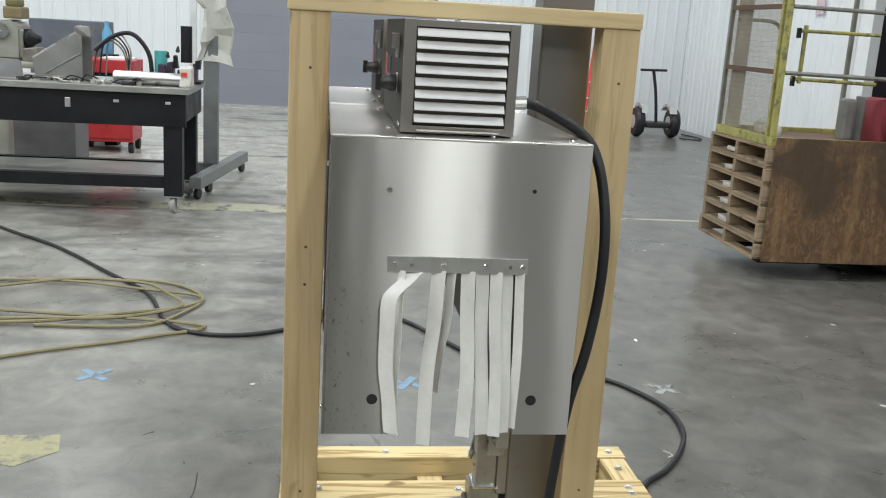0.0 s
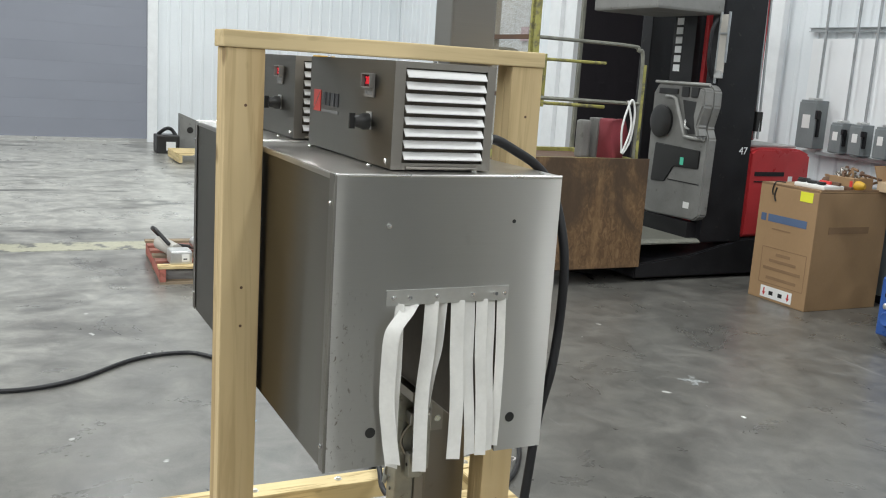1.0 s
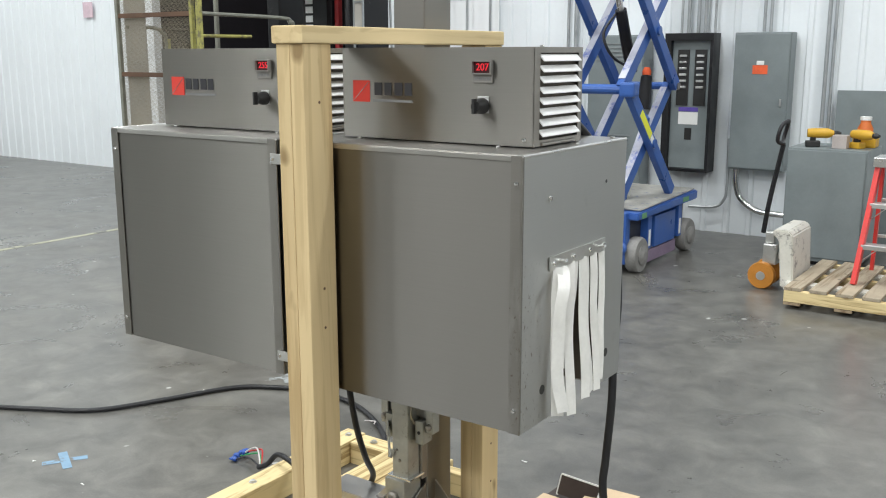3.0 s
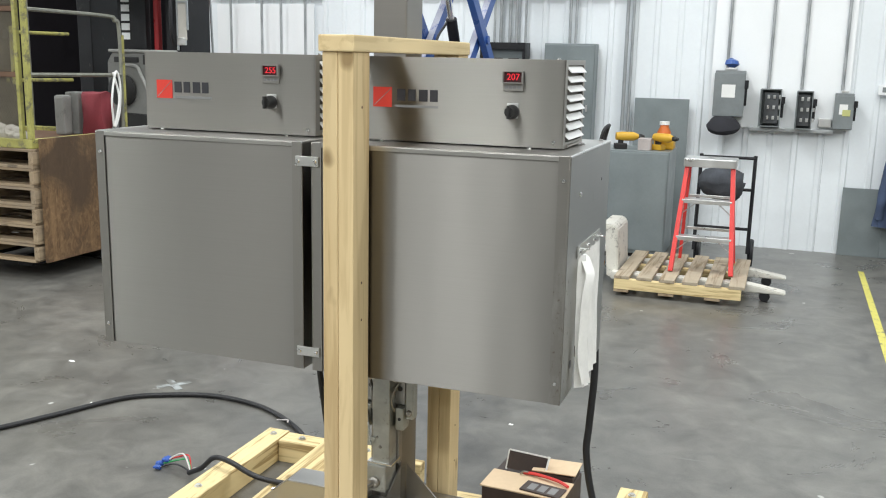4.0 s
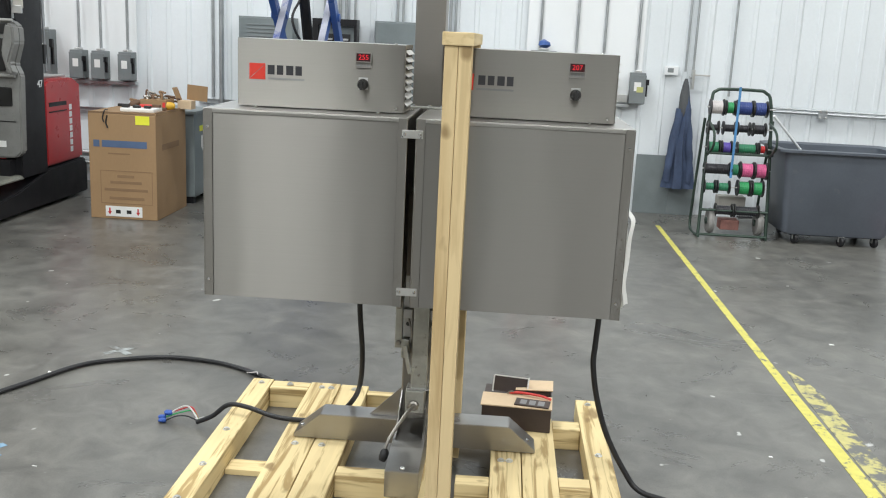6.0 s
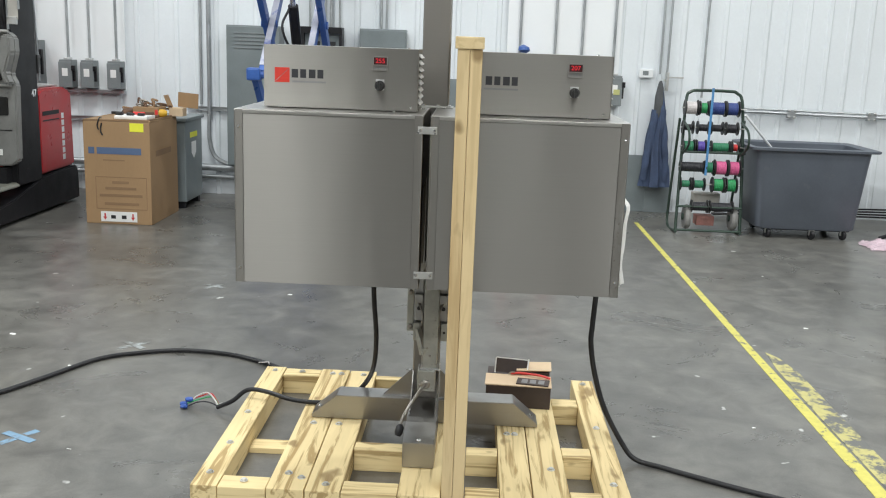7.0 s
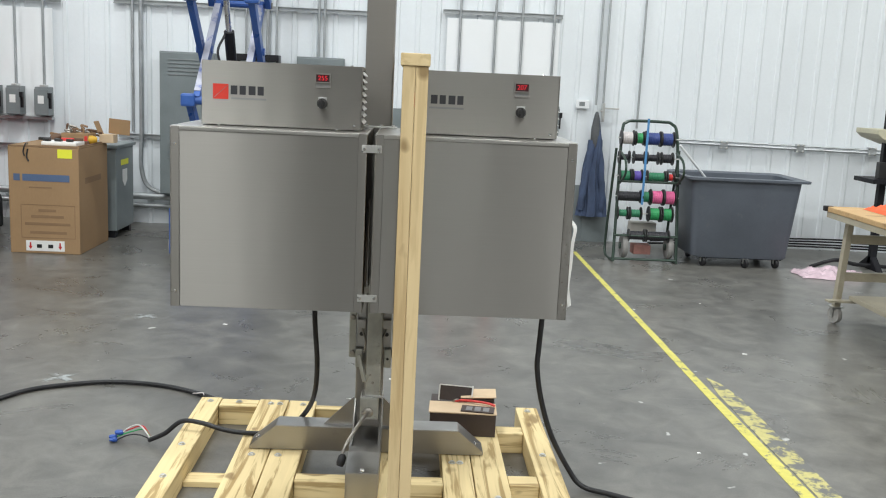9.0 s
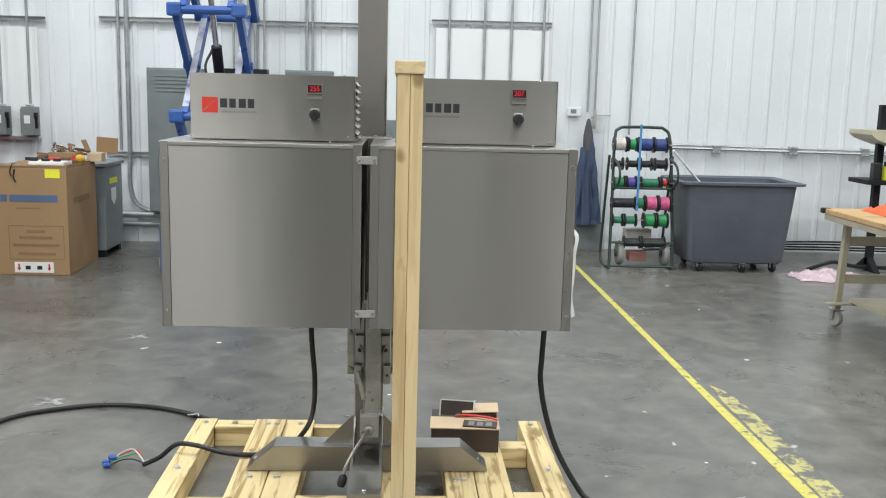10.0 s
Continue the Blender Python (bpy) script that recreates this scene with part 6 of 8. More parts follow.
part("cap", rod((0.11, 5.49, 1.05), (0.11, 5.49, 1.075), 0.04, 14), PAPER, dp)
solo("clear_box", box(-0.06, 0.04, 5.25, 5.36, 0.856, 0.95, 0.004), surf("cloudy_plastic", (0.45, 0.40, 0.38), 0.3), "cloudy plastic parts box on the cabinet", "box")

# scissor lift
sl = thing("scissor_lift", "blue scissor lift with rubbed arms, partly raised", "scissor lift", (-1.38, 4.7, 0))
LX0, LX1, LY0, LY1 = -1.79, -1.05, 4.15, 5.32
# solid dark core paints the shade of the open bay below the deck
BAY_SHADE = surf("bay_shade_core", (0.035, 0.04, 0.055), 0.6, 0, 0.3)
part("chassis", box(LX0 + 0.10, LX1 - 0.09, LY0 + 0.06, LY1 - 0.06, 0.12, 0.415, 0.01), BAY_SHADE, sl, "near-black core standing for the shaded bay under the deck")
part("deck_frame", prism([(LY0 + 0.02, 0.385), (LY0 + 0.02, 0.435), (LY1, 0.47), (LY1, 0.40)], "x", LX0 + 0.02, LX1, 0.008), LIFT_BLUE, sl)
part("deck", prism([(LY0 + 0.10, 0.4425), (LY0 + 0.10, 0.452), (LY1 - 0.03, 0.486), (LY1 - 0.03, 0.4725)], "x", LX0 + 0.04, LX1 - 0.02, 0.003), surf("dusty_blue_deck", (0.36, 0.35, 0.32), 0.65, 0, 0.35, dirt=(0.10, 0.14, 0.26), dirt_at=0.62), sl, "dusty worn deck plate")
part("pothole_guard", box(LX1 - 0.07, LX1 - 0.05, LY0 + 0.30, LY1 - 0.30, 0.03, 0.12, 0.004), surf("violet_guard", (0.24, 0.18, 0.26), 0.5, 0, 0.3), sl)
part("bumper", prism([(LY0 - 0.03, 0.08), (LY0 - 0.05, 0.12), (LY0 - 0.03, 0.25), (LY0 + 0.05, 0.27), (LY0 + 0.05, 0.08)], "x", LX0 + 0.13, LX1 - 0.13, 0.008), LIFT_BLUE, sl)
part("bumper_plate", box(LX0 + 0.22, LX1 - 0.28, LY0 - 0.028, LY0 + 0.04, 0.271, 0.30, 0.004), LIFT_WORN, sl, "rubbed grey plate")
for x0, x1 in ((LX0 + 0.01, LX0 + 0.12), (LX1 - 0.16, LX1 - 0.075)):
    part("corner_bracket", box(x0, x1, LY0 - 0.02, LY0 + 0.06, 0.07, 0.44, 0.012), LIFT_BLUE, sl)
    part("bracket_hole", rod(((x0 + x1) / 2, LY0 - 0.0215, 0.33), ((x0 + x1) / 2, LY0 - 0.0185, 0.33), 0.022, 12), BLACK_PAINT, sl)
    part("bracket_bolt", screw(((x0 + x1) / 2, LY0 - 0.02, 0.26), (0, -1, 0), 0.02), ZINC, sl)
part("guard_rail", tube([(LX0 + 0.15, LY0 - 0.06, 0.30), (LX0 + 0.15, LY0 - 0.06, 0.52), (LX0 + 0.17, LY0 - 0.06, 0.535), (LX1 - 0.19, LY0 - 0.06, 0.535), (LX1 - 0.17, LY0 - 0.06, 0.52), (LX1 - 0.17, LY0 - 0.055, 0.22)], 0.019, 8, 4), LIFT_BLUE, sl, smooth=True)
part("guard_bar", box(LX0 + 0.10, LX1 - 0.15, LY0 - 0.065, LY0 - 0.045, 0.30, 0.335, 0.004), LIFT_BLUE, sl)
for k in range(7):
    xx = LX0 + 0.17 + k * 0.055
    part("valve", crumple(box(xx, xx + 0.035, LY0 + 0.0, LY0 + 0.058, 0.30 + 0.012 * (k % 3), 0.345 + 0.018 * (k % 2), 0.006), 0.008, 20), (STEEL_DARK, LIFT_BLUE, BLACK_PLASTIC)[k % 3], sl)
part("valve_hose", tube([(LX0 + 0.16, LY0 + 0.03, 0.36), (LX0 + 0.26, LY0 - 0.01, 0.39), (LX0 + 0.38, LY0 + 0.0, 0.36), (LX1 - 0.16, LY0 + 0.02, 0.38)], 0.011, 6), BLACK_RUBBER, sl, smooth=True)
for x in (LX0 + 0.045, LX1 - 0.045):
    sgn = 1 if x > -1.4 else -1
    part("lamp_ring", lathe([(0.02, 0), (0.045, 0.0), (0.05, 0.03), (0.04, 0.045), (0.02, 0.04)], (x - sgn * 0.06, LY0 - 0.02, 0.19), (0, -1, 0), 16), LIFT_BLUE, sl, smooth=True)
    for y in (LY0 + 0.11, LY1 - 0.12):
        w = part("wheel", lathe([(0.05, -0.045), (0.118, -0.042), (0.128, -0.028), (0.128, 0.028), (0.118, 0.042), (0.05, 0.045)], (x, y, 0.128), (1, 0, 0), 24), LIFT_TYRE, sl, "dusty grey rubber wheel", True)
        part("hub", lathe([(0.07, 0.0), (0.07, 0.012), (0.03, 0.03)], (x + sgn * 0.04, y, 0.128), (sgn, 0, 0), 16), LIFT_TYRE, w)
AXL, AXR = -1.625, -1.155
ya, yb = 4.16, 5.0
z = 0.49
for stage in range(4):
    h = 0.795
    for x, s in ((AXL, 1), (AXR, -1)):
        n = Vector((0, -h, yb - ya)).normalized() * 0.048
        xi = x + 0.058 * s
        ar = part("arm", bar((xi, ya, z), (xi, yb, z + h), 0.05, 0.092, 0.006, up=(0, -1, 1)), LIFT_BLUE, sl)
        part("rubbed_face", bar(Vector((xi, ya + 0.04, z + 0.04)) + n, Vector((xi, yb - 0.04, z + h - 0.04)) + n, 0.051, 0.004, 0.001, up=(0, -1, 1)), LIFT_WORN, ar, "dusty rubbed upper face")
        part("arm", bar((x, yb, z), (x, ya, z + h), 0.05, 0.092, 0.006, up=(0, 1, 1)), LIFT_BLUE, sl)
        part("pivot", rod((x - 0.04 * s, (ya + yb) / 2, z + h / 2), (x + 0.09 * s, (ya + yb) / 2, z + h / 2), 0.032, 12), LIFT_BLUE, sl)
        part("rear_pin", rod((x - 0.035 * s, yb, z + h), (x + 0.095 * s, yb, z + h), 0.026, 12), STEEL_DARK, sl)
    part("tie_tube", rod((AXL - 0.03, ya, z + h), (AXR + 0.03, ya, z + h), 0.034, 12), LIFT_BLUE, sl)
    part("tie_tube", rod((AXL + 0.03, yb, z + h), (AXR - 0.03, yb, z + h), 0.028, 12), LIFT_BLUE, sl)
    for x in (AXL - 0.005, AXR + 0.005):
        part("end_block", box(x - 0.055, x + 0.055, ya - 0.055, ya + 0.05, z + h - 0.05, z + h + 0.05, 0.018), LIFT_BLUE, sl)
    z += h
part("foot_link", bar((AXR - 0.11, 4.30, 0.53), (AXR - 0.11, 4.66, 0.96), 0.03, 0.035, 0.004, up=(0, -1, 1)), LIFT_WORN, sl)
cy = part("hydraulic_ram", rod((-1.39, 4.73, 1.40), (-1.39, 4.50, 1.83), 0.042, 14), BLACK_PAINT, sl, "black hydraulic cylinder")
part("ram_rod", rod((-1.39, 4.50, 1.83), (-1.39, 4.28, 2.25), 0.024, 12), CHROME, cy)
pm = part("pump_motor", lathe([(0.02, 0.0), (0.045, 0.0), (0.048, 0.10), (0.04, 0.24), (0.03, 0.25)], (-1.29, 4.75, 1.12), (0, 0.1, 1), 14), BLACK_PAINT, sl, "black canister with an orange cap", True)
part("cap", lathe([(0.03, 0.0), (0.034, 0.03), (0.02, 0.06)], (-1.29, 4.776, 1.365), (0, 0.1, 1), 12), ORANGE, pm, "orange cap", True)
part("bracket", bar((-1.31, 4.75, 1.10), (AXR - 0.05, 4.63, 1.05), 0.03, 0.03, 0.003), LIFT_BLUE, pm)
part("hose", tube([(-1.34, 4.70, 1.40), (-1.40, 4.42, 1.50), (-1.45, 4.36, 1.66), (-1.42, 4.48, 1.80)], 0.010, 6), BLACK_RUBBER, sl, smooth=True)
for y, za, zb in ((LY0 + 0.27, 0.14, 0.38), (LY0 + 0.86, 0.14, 0.39)):
    part("corner_post", box(LX1 - 0.089, LX1 - 0.03, y, y + 0.07, za, zb, 0.004), LIFT_BLUE, sl)
    part("white_label", box(LX1 - 0.0305, LX1 - 0.0285, y + 0.015, y + 0.05, za + 0.02, za + 0.14), PAPER, sl)
part("side_door", box(LX1 - 0.089, LX1 - 0.04, LY0 + 0.42, LY0 + 0.82, 0.13, 0.36, 0.006), LIFT_BLUE, sl)
part("green_sticker", box(LX1 + 0.0002, LX1 + 0.002, LY0 + 0.86, LY0 + 0.98, 0.41, 0.445), surf("green_sticker", (0.15, 0.36, 0.16), 0.5), sl)
part("green_sticker", box(LX1 + 0.0002, LX1 + 0.002, LY0 + 0.08, LY0 + 0.16, 0.393, 0.43), surf("green_sticker_small", (0.15, 0.36, 0.16), 0.5), sl)
sv = Vector((0, ya - yb, 0.795)).normalized()
part("arm_sticker", bar(Vector((AXR + 0.0258, yb, 0.49)) + sv * 0.66, Vector((AXR + 0.0258, yb, 0.49)) + sv * 0.92, 0.0012, 0.06, 0, up=(0, 1, 1)), YELLOW_LABEL, sl)
part("arm_notice", bar(Vector((AXR + 0.0258, yb, 0.49)) + sv * 0.55, Vector((AXR + 0.0258, yb, 0.49)) + sv * 0.655, 0.0012, 0.05, 0, up=(0, 1, 1)), PAPER, sl)
part("rest_bar", rod((LX0 + 0.1, LY0 + 0.42, 0.52), (LX1 - 0.25, LY0 + 0.42, 0.52), 0.032, 12), surf("cream_tube", (0.55, 0.54, 0.48), 0.4), sl)
for x in (LX0 + 0.14, LX1 - 0.29):
    part("bar_bracket", box(x - 0.015, x + 0.015, LY0 + 0.40, LY0 + 0.44, 0.452, 0.50, 0.003), LIFT_BLUE, sl)

# tall carton by the truck, things on top
cn = thing("tall_carton", "tall brown corrugated carton with printed marks", "carton", (-2.79, 4.85, 0))
QX0, QX1, QY0, QY1, QZ = -3.09, -2.535, 4.315, 5.03, 0.853
part("box", box(QX0, QX1, QY0, QY1, 0.0, QZ, 0.006), CARD, cn)
part("yellow_label", box(-2.70, -2.585, QY0 - 0.002, QY0 - 0.0002, 0.775, 0.845), YELLOW_LABEL, cn, "bright yellow label")
part("print_bar", box(-2.98, -2.61, QY0 - 0.0015, QY0 - 0.0002, 0.585, 0.64), INK_BLUE, cn, "blue bar in place of a brand name")
part("print_mark", box(-3.05, -3.0, QY0 - 0.0015, QY0 - 0.0002, 0.585, 0.64), INK_BLUE, cn)
part("print_bar", box(-2.93, -2.75, QY0 - 0.0015, QY0 - 0.0002, 0.53, 0.54), INK_BROWN, cn)
for k, (x0, x1, zz) in enumerate(((-2.86, -2.72, 0.34), (-2.92, -2.66, 0.29), (-2.97, -2.61, 0.23), (-2.93, -2.64, 0.16))):
    part("print_bar", box(x0, x1, QY0 - 0.0015, QY0 - 0.0002, zz, zz + 0.022), INK_BROWN, cn)
part("print_frame", boxes((-3.0, -2.57, QY0 - 0.0012, QY0 - 0.0002, 0.392, 0.397), (-3.0, -2.57, QY0 - 0.0012, QY0 - 0.0002, 0.125, 0.13), (-3.0, -2.995, QY0 - 0.0012, QY0 - 0.0002, 0.13, 0.392), (-2.575, -2.57, QY0 - 0.0012, QY0 - 0.0002, 0.13, 0.392)), INK_BROWN, cn)
part("print_bar", box(QX1 + 0.0002, QX1 + 0.0015, 4.45, 4.85, 0.56, 0.61), INK_BROWN, cn)
hl = part("handling_label", box(-2.965, -2.66, QY0 - 0.0022, QY0 - 0.0002, 0.02, 0.105), PAPER, cn, "white label with red arrows")
for x in (-2.93, -2.695):
    part("arrow", prism([(x - 0.006, 0.09), (x + 0.006, 0.09), (x + 0.006, 0.06), (x + 0.016, 0.06), (x, 0.033), (x - 0.016, 0.06), (x - 0.006, 0.06)], "y", QY0 - 0.003, QY0 - 0.0023), W_RED, hl)
for x in (-2.86, -2.77):
    part("symbol", box(x - 0.02, x + 0.02, QY0 - 0.003, QY0 - 0.0023, 0.045, 0.075, 0.0003), BLACK_PLASTIC, hl)
part("tape_strip", tube([(-2.93, QY0 - 0.004, 0.84), (-2.94, QY0 - 0.006, 0.78), (-2.925, QY0 - 0.006, 0.74)], 0.006, 6), BLACK_PLASTIC, cn)
part("top_flap", box(QX0, QX1, QY0 + 0.01, QY1 - 0.02, QZ + 0.001, QZ + 0.012, 0.002), CARD, cn)
part("torn_edge", crumple(boxes((QX0 + 0.01, QX1 - 0.01, QY0 + 0.001, QY0 + 0.012, QZ + 0.001, QZ + 0.017), (QX1 - 0.012, QX1 - 0.001, QY0 + 0.02, QY1 - 0.03, QZ + 0.0125, QZ + 0.024)), 0.006, 18, 2), INK_BROWN, cn, "dark torn flap edge")
wp = solo("white_tray", box(-2.86, -2.58, 4.40, 4.60, QZ + 0.013, QZ + 0.045, 0.01), PAPER, "white plastic tray on the carton", "tray")
rng = random.Random(9)
for k in range(9):
    x, y = rng.uniform(-2.95, -2.6), rng.uniform(4.45, 4.95)
    solo("hand_tool", box(x - 0.05, x + 0.05, y - 0.012, y + 0.012, QZ + 0.046 if (y < 4.62 and x > -2.88) else QZ + 0.013, QZ + 0.07 if (y < 4.62 and x > -2.88) else QZ + 0.04, 0.006), rng.choice((BLACK_PLASTIC, RUST, STEEL_DARK, RED_LADDER)), "small hand tool lying on the carton", "hand tool", group="tools on the carton")
ob2 = thing("small_box", "small open brown box with parts on the carton", "box", (-2.68, 4.78, QZ))
part("body", box(-2.80, -2.58, 4.68, 4.88, QZ + 0.013, QZ + 0.10, 0.003), CARD, ob2)

ob3 = thing("small_box", "small opened brown box standing on the carton", "box", (-2.47, 4.95, QZ))
part("body", box(-2.56, -2.44, 4.90, 5.02, QZ + 0.013, QZ + 0.085, 0.003), CARD_PALE, ob3)
part("side_flap", box(-2.562, -2.556, 4.90, 5.02, QZ + 0.08, QZ + 0.20, 0.001, Matrix.Translation((-2.56, 0, QZ + 0.08)) @ pose(0, 0, 0, 0, -22, 0) @ Matrix.Translation((2.56, 0, -QZ - 0.08))), CARD, ob3)
part("lid_flap", box(-2.57, -2.37, 5.015, 5.021, QZ + 0.085, QZ + 0.215, 0.001, Matrix.Translation((-2.47, 5.02, 0)) @ pose(0, 0, 0, 0, 3, -14) @ Matrix.Translation((2.47, -5.02, 0))), CARD, ob3)
solo("wrapped_tool", crumple(lathe([(0.01, -0.07), (0.035, -0.04), (0.03, 0.03), (0.012, 0.08)], (-2.86, 4.75, QZ + 0.05), (1, 0.2, 0.3), 10), 0.012, 14), RUST, "brown leather tool pouch on the carton", "tool pouch", smooth=True)
solo("black_strap", tube([(-2.98, 4.44, QZ + 0.02), (-2.95, QY0 + 0.004, QZ + 0.026), (-2.965, QY0 - 0.008, QZ - 0.03), (-2.955, QY0 - 0.008, QZ - 0.07)], 0.005, 6), BLACK_PLASTIC, "black strap hanging over the carton edge", "strap", smooth=True)
part("print_mark", box(-2.61, -2.585, 4.677, 4.6795, QZ + 0.03, QZ + 0.08), RED_LADDER, ob2)
solo("yellow_tool", lathe([(0.015, -0.05), (0.032, -0.035), (0.036, 0.015), (0.02, 0.05)], (-2.57, 4.72, QZ + 0.05), (1, 0.3, 0), 12), TOOL_YELLOW, "yellow tape tool on the carton", "tool", smooth=True)
frng = random.Random(44)
for k in range(22):
    a, b = frng.uniform(-2.92, -2.62), frng.uniform(4.70, 4.96)
    h = frng.uniform(0.05, 0.10) * (1.1 if a > -2.8 else 0.75)
    z = QZ + (0.06 if a > -2.80 and b < 4.88 else 0.013)
    solo("brass_fitting", tube([(a, b, z), (a + frng.uniform(-0.02, 0.03), b, z + h * 0.6), (a + frng.uniform(-0.03, 0.06), b + 0.01, z + h), (a + frng.uniform(0.0, 0.09), b + 0.01, z + h * 0.9)], 0.009, 6), frng.choice((RUST, RUST, INK_BROWN, STEEL_DARK)), "bent dark brown fitting in a tangle on the carton", "fitting", group="dark fittings", smooth=True)
for k in range(3):
    solo("tray_tool", crumple(box(-2.85 + 0.09 * k, -2.80 + 0.09 * k, 4.42, 4.46, QZ + 0.0455, QZ + 0.068, 0.006), 0.008, 20), BLACK_PLASTIC, "small black grip lying in the white tray", "hand tool", group="tools on the carton")
tf = thing("transformer", "grey floor transformer with a yellow sticker and white shield", "transformer", (-2.75, 5.5, 0))
part("case", box(-3.02, -2.50, 5.16, 5.68, 0.06, 0.80, 0.01), ELEC_GREY, tf)
part("lid", box(-3.04, -2.48, 5.14, 5.70, 0.80, 0.83, 0.006), ELEC_GREY, tf)
part("sticker", box(-2.5, -2.498, 5.30, 5.52, 0.64, 0.69), YELLOW_LABEL, tf)
part("shield", prism([(5.34, 0.60), (5.48, 0.60), (5.48, 0.50), (5.41, 0.44), (5.34, 0.50)], "x", -2.4995, -2.498), PAPER, tf)
for y in (5.2, 5.62):
    part("foot", box(-3.0, -2.52, y - 0.03, y + 0.03, 0.0, 0.06), BLACK_PAINT, tf)

# order picker truck
tk = thing("lift_truck", "red and black order picker truck with a grey cab", "lift truck", (-4.1, 4.6, 0))
part("chassis", prism([(3.62, 0.03), (3.62, 0.14), (4.15, 0.20), (4.66, 0.32), (5.36, 0.34), (5.40, 0.28), (5.40, 0.03)], "x", -4.65, -3.60, 0.01), BLACK_PAINT, tk)
part("counterweight", prism([(4.68, 0.335), (4.68, 1.03), (4.74, 1.07), (5.20, 1.07), (5.34, 1.02), (5.36, 0.345)], "x", -4.62, -3.615, 0.02), RED_PAINT, tk, "red rounded counterweight")
part("groove", boxes((-3.618, -3.611, 4.74, 5.06, 0.84, 0.875), (-3.618, -3.611, 4.74, 5.06, 0.79, 0.80)), BLACK_PAINT, tk)
for k in range(7):
    part("letter_bar", box(-3.6145, -3.6105, 5.11, 5.155, 0.42 + k * 0.062, 0.468 + k * 0.062), FRAME_WHITE, tk, "white plain bar in place of a brand letter")
part("battery_cover", box(-4.55, -3.7, 4.7, 5.25, 1.07, 1.09, 0.01), surf("grey_mat", (0.4, 0.4, 0.39), 0.7), tk)
ms = part("mast", prism([(4.23, 0.3), (4.23, 3.4), (4.66, 3.4), (4.66, 0.3)], "x", -3.74, -3.605, 0.008), BLACK_PAINT, tk, "black steel mast channel")
part("fleet_number", text_bm("47", 0.085, Matrix.Translation((-3.603, 4.58, 1.04)) @ pose(0, 0, 0, 90, 0, 90), 0.0015), FRAME_WHITE, ms, "white painted number 47")
part("mast_far", box(-4.62, -4.48, 4.23, 4.66, 0.3, 3.4, 0.008), BLACK_PAINT, tk)
part("mast_cross", box(-4.48, -3.745, 4.42, 4.5, 2.3, 2.45), BLACK_PAINT, tk)
part("mast_cross", box(-4.48, -3.745, 4.42, 4.5, 3.1, 3.3), BLACK_PAINT, tk)
part("red_post", box(-3.93, -3.885, 4.33, 4.38, 1.50, 3.4, 0.006), RED_PAINT, tk, "red guard post")
part("red_channel", box(-3.735, -3.69, 4.70, 4.76, 1.13, 3.4, 0.006), RED_PAINT, tk, "red inner mast channel")
for x in (-3.668, -3.625):
    part("mast_hose", tube([(x - 0.045, 4.725, 3.4), (x - 0.03, 4.725, 2.4), (x, 4.725, 1.45), (x + 0.01, 4.72, 1.14)], 0.010, 7), GALV, tk, smooth=True)
part("hose_clamp", box(-3.70, -3.61, 4.69, 4.75, 1.20, 1.36, 0.008), BLACK_PLASTIC, tk)
part("lift_chain", boxes((-3.76, -3.75, 4.31, 4.34, 1.45, 3.4), (-3.735, -3.73, 4.31, 4.34, 1.45, 3.4)), GALV, tk)
bm = bmesh.new()
for i in range(5):
    add_box(bm, -3.775 + i * 0.024, -3.771 + i * 0.024, 4.38, 4.384, 1.5, 3.2)
for i in range(40):
    add_box(bm, -3.775, -3.675, 4.379, 4.383, 1.5 + i * 0.043, 1.504 + i * 0.043)
tagged(part("mesh_guard", bm, GALV, tk, "wire mesh guard"), kind="stuff")
part("brand_panel", box(-4.24, -3.96, 4.27, 4.33, 1.3, 3.4, 0.006), BLACK_PAINT, tk)
for k in range(7):
    part("letter_bar", box(-4.20, -4.12, 4.2655, 4.2695, 1.64 + k * 0.075, 1.695 + k * 0.075), FRAME_WHITE, tk, "white plain bar in place of a brand letter")
cabp = part("cab_panel", prism([(-4.28, 0.50), (-4.28, 1.46), (-4.22, 1.545), (-3.60, 1.545), (-3.545, 1.50), (-3.54, 1.38), (-3.59, 1.21), (-3.55, 1.13), (-3.565, 0.52), (-3.62, 0.475), (-4.24, 0.455)], "y", 4.16, 4.25, 0.012), TRUCK_GREY, tk, "grey moulded cab panel")
part("tray", prism([(-3.79, 1.15), (-3.885, 1.415), (-3.65, 1.405), (-3.61, 1.32), (-3.66, 1.16)], "y", 4.145, 4.164, 0.004), BLACK_PLASTIC, cabp, "dark recessed tray")
part("slot", prism([(-4.20, 0.73), (-4.18, 1.05), (-3.62, 1.03), (-3.62, 0.885), (-3.92, 0.875), (-4.02, 0.74)], "y", 4.15, 4.163, 0.006), BLACK_PLASTIC, cabp, "dark stepped storage slot")
part("upper_slot", box(-4.20, -3.96, 4.15, 4.163, 1.455, 1.50, 0.006), BLACK_PLASTIC, cabp)
for a in (-3.915, -3.80, -3.70):
    part("switch_bay", box(a, a + 0.09, 4.15, 4.163, 1.44, 1.52, 0.006), BLACK_PLASTIC, cabp)
part("top_lip", rod((-4.24, 4.145, 1.548), (-3.58, 4.145, 1.545), 0.013, 10), TRUCK_TRIM, cabp, "paler grey lip", True)
